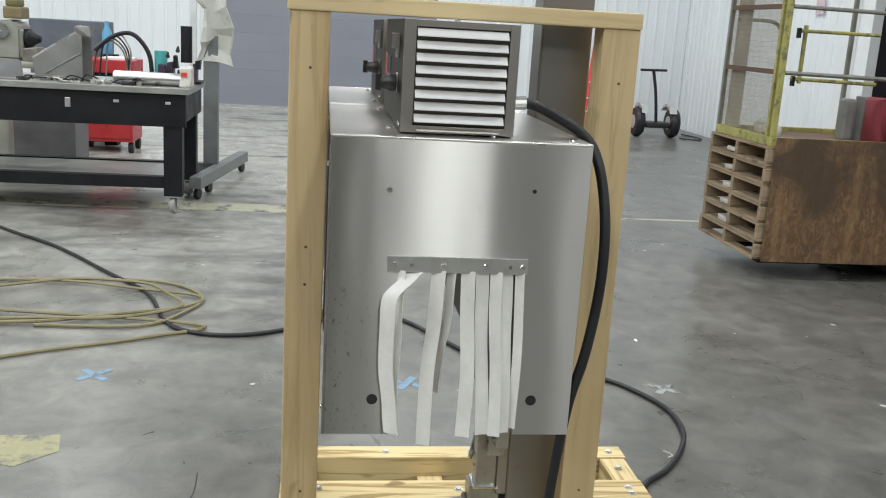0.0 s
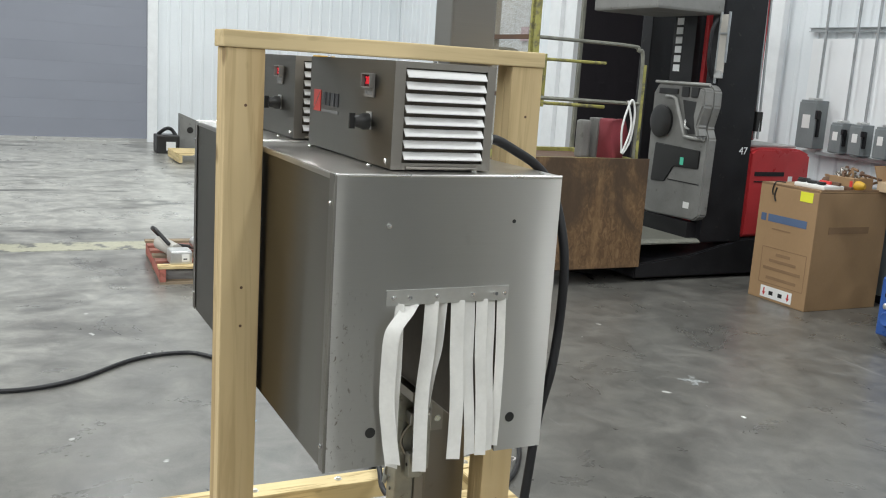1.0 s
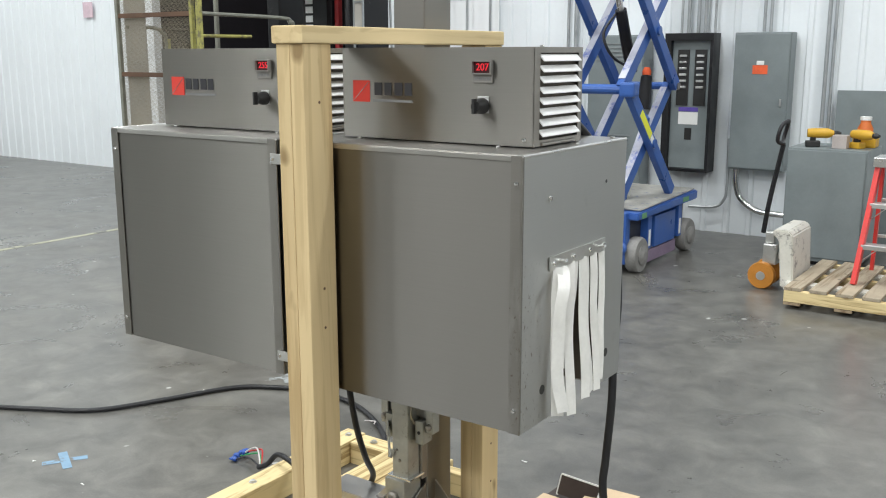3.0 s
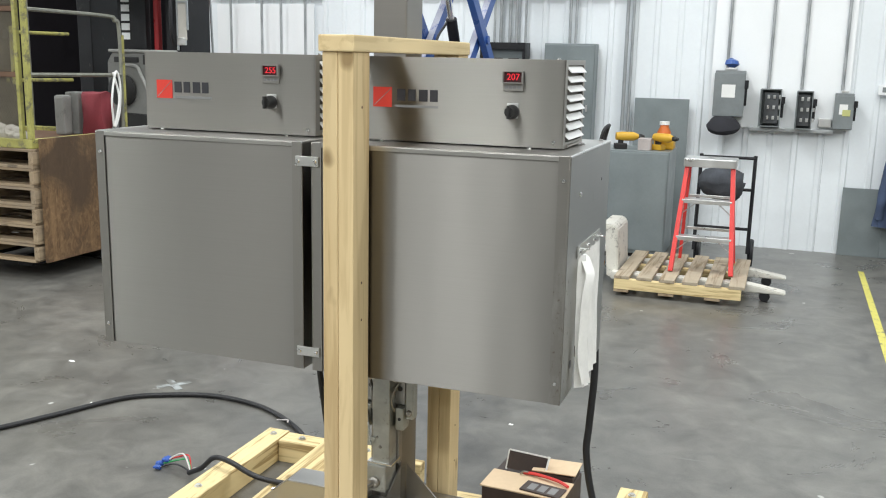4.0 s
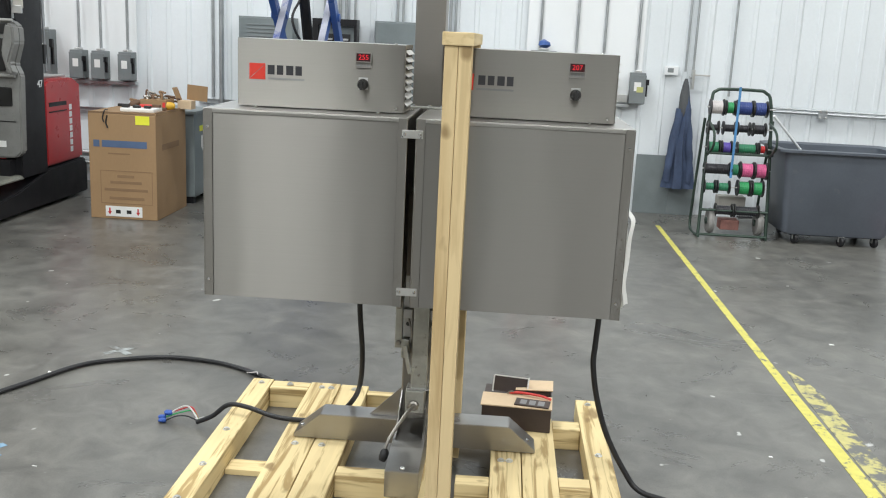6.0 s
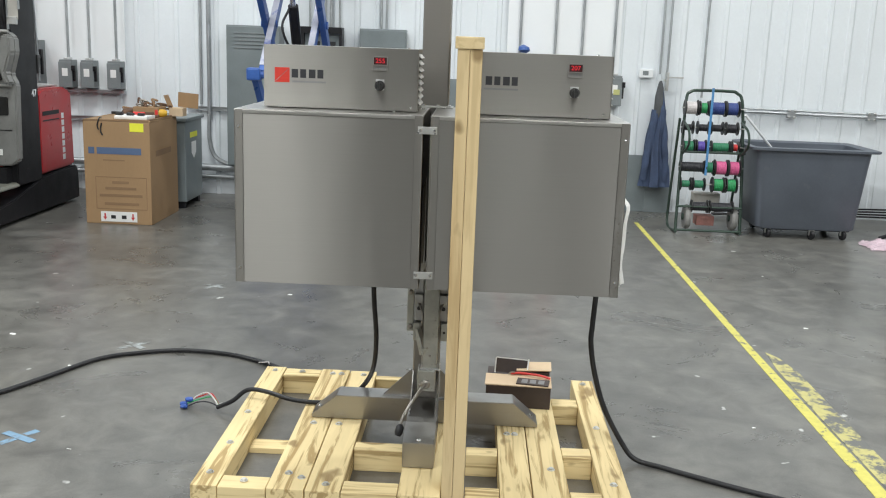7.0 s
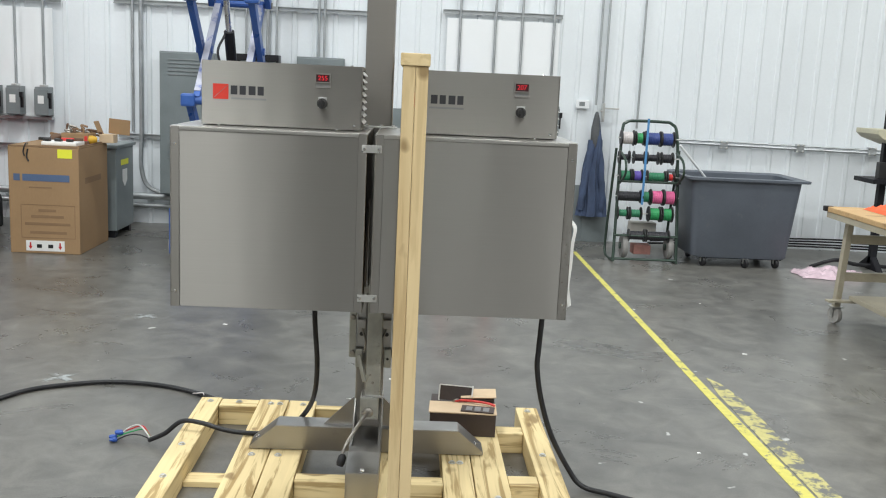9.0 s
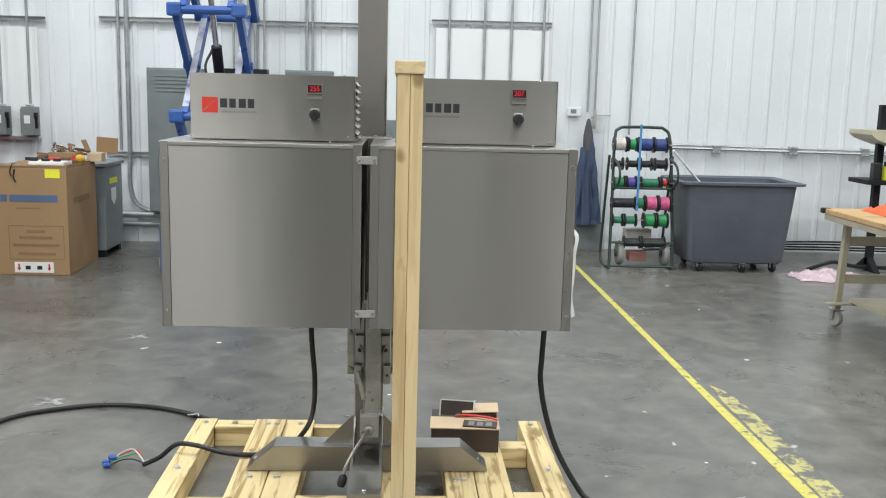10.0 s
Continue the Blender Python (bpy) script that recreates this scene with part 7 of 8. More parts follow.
part("bezel", tube([(-4.10, 4.15, 1.435), (-3.975, 4.142, 1.425), (-3.93, 4.138, 1.36), (-3.82, 4.136, 1.16), (-3.78, 4.136, 1.128), (-3.58, 4.14, 1.122)], 0.014, 8, 5), TRUCK_TRIM, cabp, "paler grey bezel round the tray", True)
part("arm_pad", prism([(-3.62, 1.20), (-3.645, 1.30), (-3.625, 1.42), (-3.60, 1.525), (-3.54, 1.51), (-3.535, 1.38), (-3.585, 1.22), (-3.55, 1.14), (-3.60, 1.13)], "y", 4.06, 4.162, 0.015), TRUCK_GREY, cabp)
part("seam", box(-3.99, -3.60, 4.1575, 4.1598, 0.76, 0.768), BLACK_PLASTIC, cabp)
part("green_light", box(-3.84, -3.80, 4.146, 4.1495, 0.90, 0.96), glow("green_screen", (0.1, 0.6, 0.4), 0.5), cabp)
part("sticker", box(-3.76, -3.69, 4.157, 4.1599, 0.56, 0.61), PAPER, cabp)
part("lever", tube([(-3.83, 4.15, 1.26), (-3.79, 4.12, 1.21), (-3.74, 4.12, 1.19)], 0.008, 6), ALU, cabp)
part("steer_wheel", lathe([(0.04, 0), (0.13, 0.005), (0.135, 0.03), (0.11, 0.04), (0.05, 0.045)], (-4.12, 4.16, 1.23), (0, -1, 0), 24), BLACK_PLASTIC, tk, smooth=True)
part("step_plate", prism([(-4.5, 0.29), (-4.5, 0.33), (-3.62, 0.33), (-3.60, 0.30), (-3.62, 0.29)], "y", 3.62, 4.25, 0.006), RAIL_GREY, tk, "worn grey step")
part("pedal_box", box(-4.3, -3.66, 4.14, 4.24, 0.33, 0.455), BLACK_PAINT, tk)
part("roof_guard", box(-4.45, -3.62, 3.6, 4.25, 2.08, 2.2, 0.02), TRUCK_GREY, tk)
part("hand_grip", tube([(-3.64, 4.20, 1.60), (-3.62, 4.14, 1.72), (-3.62, 4.14, 1.95), (-3.64, 4.2, 2.05)], 0.016, 7), BLACK_RUBBER, tk, smooth=True)
part("side_window", box(-3.60, -3.52, 4.20, 4.206, 1.64, 2.08, 0.002), TARP, tk, "scuffed pale clear panel")
part("window_frame", boxes((-3.612, -3.60, 4.195, 4.212, 1.56, 2.10), (-3.52, -3.508, 4.195, 4.212, 1.72, 2.10), (-3.60, -3.52, 4.195, 4.212, 1.93, 1.945)), GALV, tk)
part("reflector", box(-3.61, -3.53, 4.19, 4.215, 1.60, 1.66, 0.006), ALU, tk)
SX0, SX1, SY0_, SY1_ = -4.55, -3.60, 2.56, 3.60
for x in (SX0 + 0.14, SX1 - 0.30):
    part("load_fork", box(x, x + 0.12, SY0_ + 0.12, 3.64, 0.07, 0.1295, 0.004), BLACK_PAINT, tk, "black load fork under the pallets")

# picking cage on stacked pallets
for i in range(6):
    z = 0.13 + i * 0.128
    dx = rng.uniform(-0.02, 0.03) - (0.05 if i == 0 else 0)
    p = thing("old_pallet", "weathered wooden pallet in a stack", "pallet", ((SX0 + SX1) / 2, SY0_, z), group="stacked pallets")
    for x in (SX0 + dx, (SX0 + SX1) / 2 - 0.03 + dx, SX1 - 0.042):
        part("stringer", box(x, x + 0.04, SY0_, SY1_, z + 0.018, z + 0.108, 0.004), OLD_Y, p)
    for k in range(6):
        y = SY0_ + 0.002 + k * 0.188
        part("deck_board", box(SX0 + dx, SX1 + min(dx, 0), y, y + 0.095, z + 0.1085, z + 0.1265, 0.002), OLD_X, p)
        if k in (0, 3, 5):
            part("bottom_board", box(SX0 + dx, SX1 + min(dx, 0), y, y + 0.095, z, z + 0.0175, 0.002), OLD_X, p)
    if i > 0:
        part("shrink_wrap", crumple(box(SX0 + 0.28, SX0 + 0.42, SY0_ + 0.01, SY0_ + 0.05, z + 0.02, z + 0.055, 0.01), 0.018, 12), TARP, p, "torn pale wrap in the pallet mouth")
bd = solo("strand_board", box(-3.585, -3.566, 2.60, 3.63, 0.128, 0.965, 0.002), OSB, "stained strand board standing against the stacked pallets", "board")
cg = thing("picking_cage", "yellow steel picking cage with mesh side and rails", "cage", (-4.1, 3.1, 0.9))
CZ0 = 0.8985
GX0, GX1, GYA, GYB = SX0 + 0.02, -3.62, 2.58, 3.56
part("floor_frame", boxes((GX0, GX1, GYA, GYA + 0.05, CZ0, CZ0 + 0.06), (GX0, GX1, GYB - 0.05, GYB, CZ0, CZ0 + 0.06), (GX1 - 0.05, GX1, GYA + 0.05, GYB - 0.05, CZ0, CZ0 + 0.06), (GX0, GX0 + 0.05, GYA + 0.05, GYB - 0.05, CZ0, CZ0 + 0.06), bev=0.004), YELLOW_PAINT, cg)
part("floor_plate", box(GX0 + 0.05, GX1 - 0.05, GYA + 0.05, GYB - 0.05, CZ0 + 0.01, CZ0 + 0.03), RUST, cg)
part("post", box(GX0, GX0 + 0.03, GYA, GYA + 0.03, CZ0 + 0.06, 2.5, 0.004), RAIL_GREY, cg, "rusty grey post")
part("post", box(GX1 - 0.034, GX1, GYA, GYA + 0.034, CZ0 + 0.06, 2.5, 0.004), YELLOW_PAINT, cg)
part("post", box(GX1 - 0.10, GX1 - 0.072, GYA, GYA + 0.03, CZ0 + 0.06, 2.5, 0.004), YELLOW_PAINT, cg)
part("post", box(GX0, GX0 + 0.03, GYB - 0.03, GYB, CZ0 + 0.06, 2.5, 0.004), RAIL_GREY, cg, "rusty grey post")
for z in (1.38, 1.80, 2.45):
    part("cross_rail", box(GX0 + 0.03, GX1 - 0.10, GYA + 0.005, GYA + 0.03, z - 0.017, z + 0.017, 0.003), RUST if z < 2 else YELLOW_PAINT, cg)
verts, faces = [], []
n = 56
wx = (GX1 - 0.11 - GX0 - 0.04) / n
for i in range(n):
    x = GX0 + 0.04 + wx * (i + 0.5)
    for s in (-1, 1):
        y = GYA + 0.016 + 0.002 * s
        for z0, z1 in ((CZ0 + 0.06, 1.36), (1.40, 1.78), (1.82, 2.43)):
            steps = int((z1 - z0) / 0.017)
            for k in range(steps + 1):
                u = x + (0.5 if (k + (s > 0)) % 2 else -0.5) * wx
                z = z0 + (z1 - z0) * k / steps
                verts += [(u - 0.0012, y, z), (u + 0.0012, y - 0.001, z), (u + 0.0012, y + 0.001, z)]
                if k:
                    b = len(verts) - 3
                    faces += [(b - 3, b - 2, b + 1, b), (b - 2, b - 1, b + 2, b + 1), (b - 1, b - 3, b, b + 2)]
strands = bpy.data.meshes.new("strands")
strands.from_pydata(verts, [], faces)
bm = bmesh.new()
bm.from_mesh(strands)
tagged(part("mesh_side", bm, MESH_BROWN, cg, "expanded metal mesh"), kind="stuff")
part("dust_sheet", box(GX0 + 0.04, GX0 + 0.28, GYA + 0.05, GYA + 0.055, CZ0 + 0.061, 2.4), TARP, cg, "pale dusty sheet behind the mesh")
for x, y, r in ((-3.96, 2.68, 0.06), (-3.88, 2.70, 0.055), (-3.81, 2.68, 0.045)):
    bm = bmesh.new()
    bmesh.ops.create_icosphere(bm, subdivisions=3, radius=r)
    for v in bm.verts:
        v.co = v.co * (1 + 0.5 * noise.noise(v.co * 22)) + Vector((x, y, CZ0 + 0.03 + r))
    solo("rag_ball", bm, TARP, "crumpled pale rag inside the cage", "rag", group="rags in the cage")
RXX = GX1 - 0.02
part("top_rail", tube([(RXX, GYA + 0.04, 1.80), (RXX, 3.40, 1.79), (RXX, 3.48, 1.76), (RXX, 3.53, 1.68), (RXX, 3.53, 0.96)], 0.014, 8, 6), RAIL_GREY, cg, smooth=True)
part("mid_rail", rod((RXX, GYA + 0.04, 1.38), (RXX, 3.53, 1.37), 0.014, 8), RAIL_GREY, cg)
part("end_post", box(RXX - 0.018, RXX + 0.018, 3.535, 3.56, CZ0 + 0.06, 1.66, 0.004), YELLOW_PAINT, cg)
part("hoop", tube([(-4.45, GYA + 0.04, 1.72), (-4.45, 2.86, 1.72), (-4.45, 2.94, 1.68), (-4.45, 2.97, 1.6), (-4.45, 2.97, 0.96)], 0.014, 8, 6), RAIL_GREY, cg, smooth=True)
part("gate_rail", tube([(-4.1, 2.92, 1.66), (-4.1, 3.52, 1.66)], 0.013, 8, 2), YELLOW_PAINT, cg)
part("gate_rail", tube([(-4.1, 2.90, 1.33), (-4.1, 3.54, 1.32)], 0.014, 8, 2), YELLOW_PAINT, cg)
part("gate_post", box(-4.112, -4.088, 2.95, 2.974, 1.30, 1.70, 0.004), YELLOW_PAINT, cg)
for z in (1.66, 1.33):
    part("gate_latch", box(-4.12, -4.08, 2.905, 2.925, z - 0.05, z + 0.02, 0.004), BLACK_PAINT, cg)
part("hoop_post", box(-4.466, -4.434, 2.975, 3.0, CZ0 + 0.031, 1.64, 0.004), YELLOW_PAINT, cg)
solo("white_rope", tube([(RXX + 0.018, 3.42, 1.39), (RXX + 0.03, 3.46, 1.2), (RXX + 0.03, 3.40, 1.0), (RXX + 0.02, 3.47, 1.1), (RXX + 0.02, 3.49, 1.3), (RXX + 0.018, 3.45, 1.395), (RXX + 0.03, 3.38, 1.2), (RXX + 0.02, 3.40, 1.0)], 0.008, 7, 6), PAPER, "white rope hung over the cage rail", "rope", smooth=True)
hn = thing("safety_harness", "dark red harness and grey pouch on the cage floor", "harness", (-3.9, 3.4, 0.93))
part("webbing", crumple(box(-3.86, -3.68, 3.34, 3.49, CZ0 + 0.031, 1.25, 0.03), 0.03, 8, 2), surf("dark_red_web", (0.20, 0.03, 0.04), 0.8), hn, smooth=True)
part("pouch", box(-4.02, -3.93, 3.24, 3.33, CZ0 + 0.031, 1.22, 0.02), TRUCK_GREY, hn)
solo("pump_box", box(-4.02, -3.90, 3.36, 3.48, CZ0 + 0.031, 1.24, 0.01), TRUCK_GREY, "grey equipment box standing in the cage", "equipment box")

# ---- far west end ----
lad = step_ladder(-13.75, 4.40, 0.0, 0.47, 0.30, 1.60, 0.6, 5, "tall red step ladder with a yellow top by the wall", TOOL_YELLOW, 62, 0.07)
solo("brown_box", box(-13.2, -12.9, 3.75, 4.05, 0.0, 0.34, 0.01), CARD, "brown box on the floor by the ladder", "box")
solo("blue_crate", box(-13.1, -12.85, 4.10, 4.34, 0.0, 0.12, 0.02), INK_BLUE, "blue crate on the floor by the ladder", "crate")
sg = thing("balance_scooter", "two-wheeled self-balancing scooter with a black steering post", "scooter", (-12.7, 5.0, 0))
for y in (4.73, 5.32):
    w = part("wheel", lathe([(0.10, -0.07), (0.21, -0.07), (0.24, -0.03), (0.24, 0.03), (0.21, 0.07), (0.10, 0.07)], (-12.7, y, 0.24), (0, 1, 0), 24), BLACK_RUBBER, sg, smooth=True)
    part("rim", lathe([(0.11, -0.075), (0.11, 0.075)], (-12.7, y, 0.24), (0, 1, 0), 18), ALU, w)
    part("fender", prism([(-12.93, 0.42), (-12.85, 0.52), (-12.7, 0.55), (-12.55, 0.50), (-12.5, 0.40), (-12.6, 0.47), (-12.7, 0.50), (-12.83, 0.48)], "y", y - 0.06 + (0.12 if y < 5 else -0.12) * 0.5, y + 0.06 + (0.12 if y < 5 else -0.12) * 0.5), ALU, sg)
part("platform", box(-12.88, -12.52, 4.82, 5.23, 0.16, 0.25, 0.03), BLACK_PLASTIC, sg)
part("steering_post", tube([(-12.62, 5.02, 0.24), (-12.66, 4.98, 0.7), (-12.7, 4.92, 1.06)], 0.025, 8), BLACK_PAINT, sg, smooth=True)
part("handlebar", rod((-12.7, 4.70, 1.07), (-12.7, 5.14, 1.08), 0.02, 8), BLACK_RUBBER, sg)
solo("scooter_cord", tube([(-12.5, 5.4, 0.015), (-12.3, 5.6, 0.02), (-12.6, 5.8, 0.015), (-13.2, 5.7, 0.015)], 0.012, 6), BLACK_RUBBER, "thin black charging cord on the floor", "cord", smooth=True)
ax = thing("battery_box", "black battery box with a white label by the wall", "battery box", (-12.8, 1.6, 0))
part("case", box(-12.95, -12.6, 1.42, 1.76, 0.0, 0.28, 0.02), BLACK_PLASTIC, ax)
part("label", box(-12.6, -12.597, 1.56, 1.70, 0.05, 0.18), PAPER, ax)
part("leads", tube([(-12.8, 1.47, 0.28), (-12.7, 1.56, 0.37), (-12.8, 1.66, 0.36), (-12.75, 1.73, 0.27)], 0.028, 8), BLACK_RUBBER, ax, smooth=True)
mb = thing("metal_box", "grey sheet metal plate box with a slanted top", "box", (-13.0, 2.2, 0))
part("case", prism([(1.82, 0.0), (1.82, 0.60), (2.16, 0.46), (2.16, 0.0)], "x", -13.1, -12.95, 0.008), TRUCK_GREY, mb)
part("hole", rod((-12.952, 1.98, 0.34), (-12.947, 1.98, 0.34), 0.05, 18), BLACK_PLASTIC, mb)
yp = thing("pallet", "pale yellow wooden pallet lying by the wall", "pallet", (-11.6, 2.1, 0))
for y in (1.5, 2.05, 2.6):
    part("stringer", box(-12.1, -11.2, y, y + 0.05, 0.02, 0.12, 0.003), PINE_X, yp)
for k in range(6):
    part("deck_board", box(-12.1 + k * 0.16, -12.0 + k * 0.16, 1.5, 2.65, 0.1225, 0.14, 0.002), PINE_Y, yp)

# red pallet with a blue cabinet
rp = thing("pallet", "worn red and bare wooden pallet on the floor", "pallet", (-4.60, 0.58, 0), -3, worldly=False)
for y in (-0.43, -0.02, 0.392):
    part("stringer", box(-0.5, 0.5, y, y + 0.04, 0.0165, 0.105, 0.003), RED_WOOD_X, rp)
for k in range(6):
    x = -0.5 + k * 0.182
    part("deck_board", box(x, x + 0.09, -0.44, 0.435, 0.1055, 0.124, 0.002), PINE_Y if k == 5 else (OLD_Y if k in (0, 3) else RED_WOOD_Y), rp)
for x in (-0.5, -0.05, 0.41):
    part("bottom_board", box(x, x + 0.09, -0.43, 0.43, 0.0, 0.016), OLD_Y, rp)
bc = thing("blue_cabinet", "blue steel cabinet with a tilted grey panel box on top", "cabinet", (-4.87, 0.82, 0.124))
part("case", box(-5.04, -4.70, 0.66, 0.99, 0.1245, 0.575, 0.006), MACHINE_BLUE, bc)
# black sheet paints the dim left side of the blue case
part("side_panel", box(-5.01, -4.73, 0.648, 0.6595, 0.16, 0.53, 0.004), BENCH_BLACK, bc, "near-black sheet standing for the shaded side")
part("foot", box(-4.95, -4.79, 0.74, 0.90, 0.5755, 0.594, 0.004), BLACK_PLASTIC, bc)
part("panel_box", prism([(0.68, 0.595), (0.67, 0.74), (0.76, 0.89), (0.79, 0.885), (0.995, 0.77), (0.95, 0.595)], "x", -5.02, -4.72, 0.006), surf("grey_hammer_paint", (0.40, 0.39, 0.37), 0.4, 0.2, 0.2), bc, "sloped grey steel hood")
for k in range(16):
    y, zz = 0.52 + 0.025 * (k % 6), 0.60 + 0.022 * k % 0.28
    part("part_block", crumple(box(-5.06 + 0.02 * (k % 5), -4.90 + 0.03 * (k % 4), y, y + 0.09, zz, zz + 0.05, 0.008), 0.03, 16), (ALU, BLACK_PLASTIC, STEEL_DARK, PAPER)[k % 4], bc)
for k in range(4):
    part("wire", tube([(-4.75 - 0.05 * k, 0.54, 0.62), (-4.72 - 0.05 * k, 0.58, 0.80 + 0.02 * k), (-4.80, 0.72, 0.93 - 0.015 * k), (-4.85, 0.92 + 0.03 * k, 0.86 - 0.02 * k), (-4.86, 1.0, 0.78)], 0.006, 6), (TEAL, BLACK_RUBBER, STEEL_DARK, BLACK_RUBBER)[k], bc, smooth=True)
for k, y in enumerate((0.27, 0.50)):
    mtx = thing("gear_motor", "grey motor with a label on the red pallet", "motor", (-4.25, y, 0.1245), group="gear motors")
    part("gearbox", box(-4.33, -4.17, y - 0.07, y + 0.075, 0.1245, 0.215, 0.012), ALU, mtx)
    part("label", box(-4.1698, -4.167, y + 0.005, y + 0.055, 0.145, 0.195), YELLOW_LABEL if k else PAPER, mtx)
    part("mark", box(-4.1669, -4.166, y + 0.015, y + 0.04, 0.158, 0.166), BLACK_PAINT, mtx)
    part("cooling_band", boxes((-4.352, -4.331, y - 0.05, y + 0.05, 0.14, 0.205)), BLACK_PLASTIC, mtx)
    part("barrel", rod((-4.35, y, 0.18), (-4.60, y - 0.07 + 0.02 * k, 0.195), 0.05, 16), ALU if k else TARP, mtx, smooth=True)
solo("motor_lead", tube([(-4.35, 0.22, 0.23), (-4.5, 0.15, 0.31), (-4.7, 0.17, 0.27), (-4.8, 0.3, 0.15), (-4.62, 0.45, 0.15)], 0.014, 7), BLACK_RUBBER, "black motor lead on the red pallet", "lead", smooth=True)
solo("motor_lead", tube([(-4.62, 0.72, 0.15), (-4.5, 0.90, 0.137), (-4.36, 0.95, 0.137), (-4.30, 0.84, 0.137), (-4.42, 0.74, 0.14)], 0.010, 7), BLACK_RUBBER, "thin black lead lying on the pallet", "lead", smooth=True)

# ---- black steel bench and what stands round it ----
bb = thing("steel_bench", "black steel bench on castors with a worn grey top", "workbench", (-5.6, -2.6, 0))
EX0, EX1, EY0, EY1 = -6.05, -5.12, -4.0, -1.39
part("top", box(EX0 - 0.02, EX1 + 0.03, EY0, EY1 + 0.03, 0.93, 0.975, 0.004), BENCH_TOP, bb, "worn grey steel top")
part("apron", boxes((EX1 - 0.03, EX1, EY0, EY1, 0.68, 0.93), (EX0, EX1 - 0.03, EY1 - 0.03, EY1, 0.72, 0.93)), BENCH_BLACK, bb)
for x in (EX0 + 0.06, EX1 - 0.07):
    for y in (EY0 + 0.1, EY1 - 0.10):
        part("leg", box(x - 0.06, x + 0.06, y - 0.07, y + 0.07, 0.14, 0.72, 0.006), BENCH_BLACK, bb)
        c = part("castor", lathe([(0.02, -0.022), (0.06, -0.02), (0.065, 0), (0.06, 0.02), (0.02, 0.022)], (x, y, 0.065), (0.3, 1, 0), 16), TYRE, bb, smooth=True)
        part("fork", boxes((x - 0.03, x + 0.03, y - 0.03, y - 0.024, 0.05, 0.14), (x - 0.03, x + 0.03, y + 0.024, y + 0.03, 0.05, 0.14), (x - 0.05, x + 0.05, y - 0.05, y + 0.05, 0.13, 0.142)), ZINC, c)
part("stretcher", boxes((EX1 - 0.11, EX1 - 0.03, EY0 + 0.17, EY1 - 0.17, 0.2, 0.29), (EX0 + 0.02, EX0 + 0.1, EY0 + 0.17, EY1 - 0.17, 0.2, 0.29)), BENCH_BLACK, bb)
part("foot_shelf", box(EX0 + 0.1, EX1 - 0.11, EY0 + 0.17, EY1 - 0.17, 0.25, 0.28), BENCH_TOP, bb)
for y in (-1.52, -1.9, -2.25):
    part("clip", box(EX1, EX1 + 0.01, y - 0.02, y + 0.02, 0.85 - 0.05 * (y < -2), 0.87, 0.003), ALU, bb)
solo("steel_tube", rod((-5.28, -1.44, 1.026), (-5.32, -1.95, 1.026), 0.05, 20), surf("drawn_steel_tube", (0.50, 0.50, 0.49), 0.34, 1.0, 0.25), "short bright steel tube lying on the bench", "tube", smooth=True)
GREY_SHEET = surf("grey_sheet_part", (0.26, 0.26, 0.25), 0.45, 0.3)
cvr = thing("inclined_conveyor", "grey inclined conveyor bed with dark side plates on the bench", "conveyor", (-5.5, -2.45, 0.976))
for k, x in enumerate((-5.66, -5.35)):
    part("side_plate", prism([(-2.54, 0.977), (-2.19, 0.977), (-2.19, 1.315), (-2.235, 1.335), (-2.55, 1.135)], "x", x, x + 0.012, 0.002), GREY_SHEET, cvr)
    part("edge_strip", bar((x + 0.006, -2.555, 1.137), (x + 0.006, -2.235, 1.341), 0.018, 0.010, 0.002, up=(1, 0, 0)), ALU, cvr, "pale edge strip")
part("seam_strip", bar((-5.334, -2.46, 1.03), (-5.334, -2.20, 1.19), 0.006, 0.010, 0.001, up=(1, 0, 0)), ALU, cvr, "pale bent seam")
part("bed", prism([(-2.545, 1.118), (-2.55, 1.130), (-2.24, 1.328), (-2.232, 1.316)], "x", -5.647, -5.351), BENCH_TOP, cvr)
for k in range(5):
    part("roller", rod((-5.646, -2.50 + 0.055 * k, 1.158 + 0.0345 * k), (-5.352, -2.50 + 0.055 * k, 1.158 + 0.0345 * k), 0.012, 10), ALU, cvr)
part("bracket", crumple(box(-5.58, -5.44, -2.26, -2.15, 1.3165, 1.385, 0.01), 0.02, 14), GREY_SHEET, cvr)
plt = thing("folded_panel", "pale grey folded sheet panel leaning on the bench", "panel", (-5.3, -2.8, 0.976))
part("panel", prism([(-2.90, 0.978), (-2.62, 0.978), (-2.64, 1.115), (-2.82, 1.125)], "x", -5.34, -5.32, 0.003), surf("pale_sheet_part", (0.34, 0.345, 0.35), 0.4, 0.4), plt)
part("foot", box(-5.33, -5.18, -2.90, -2.62, 0.9765, 0.985, 0.002), GREY_SHEET, plt)
crng = random.Random(31)
for k in range(26):
    y, x = crng.uniform(-2.62, -1.72), crng.uniform(-5.45, -5.14)
    w, h = crng.uniform(0.015, 0.05), crng.uniform(0.01, 0.035)
    solo("bench_part", crumple(box(x - w * 0.6, x + w * 0.6, y - w, y + w, 0.9755, 0.976 + h, 0.004), 0.012, 24, 1), crng.choice((ALU, BLACK_PLASTIC, STEEL_DARK, STEEL_DARK, GREY_SHEET, BLACK_RUBBER)), "small loose machine part on the bench", "machine part", group="parts on the bench")
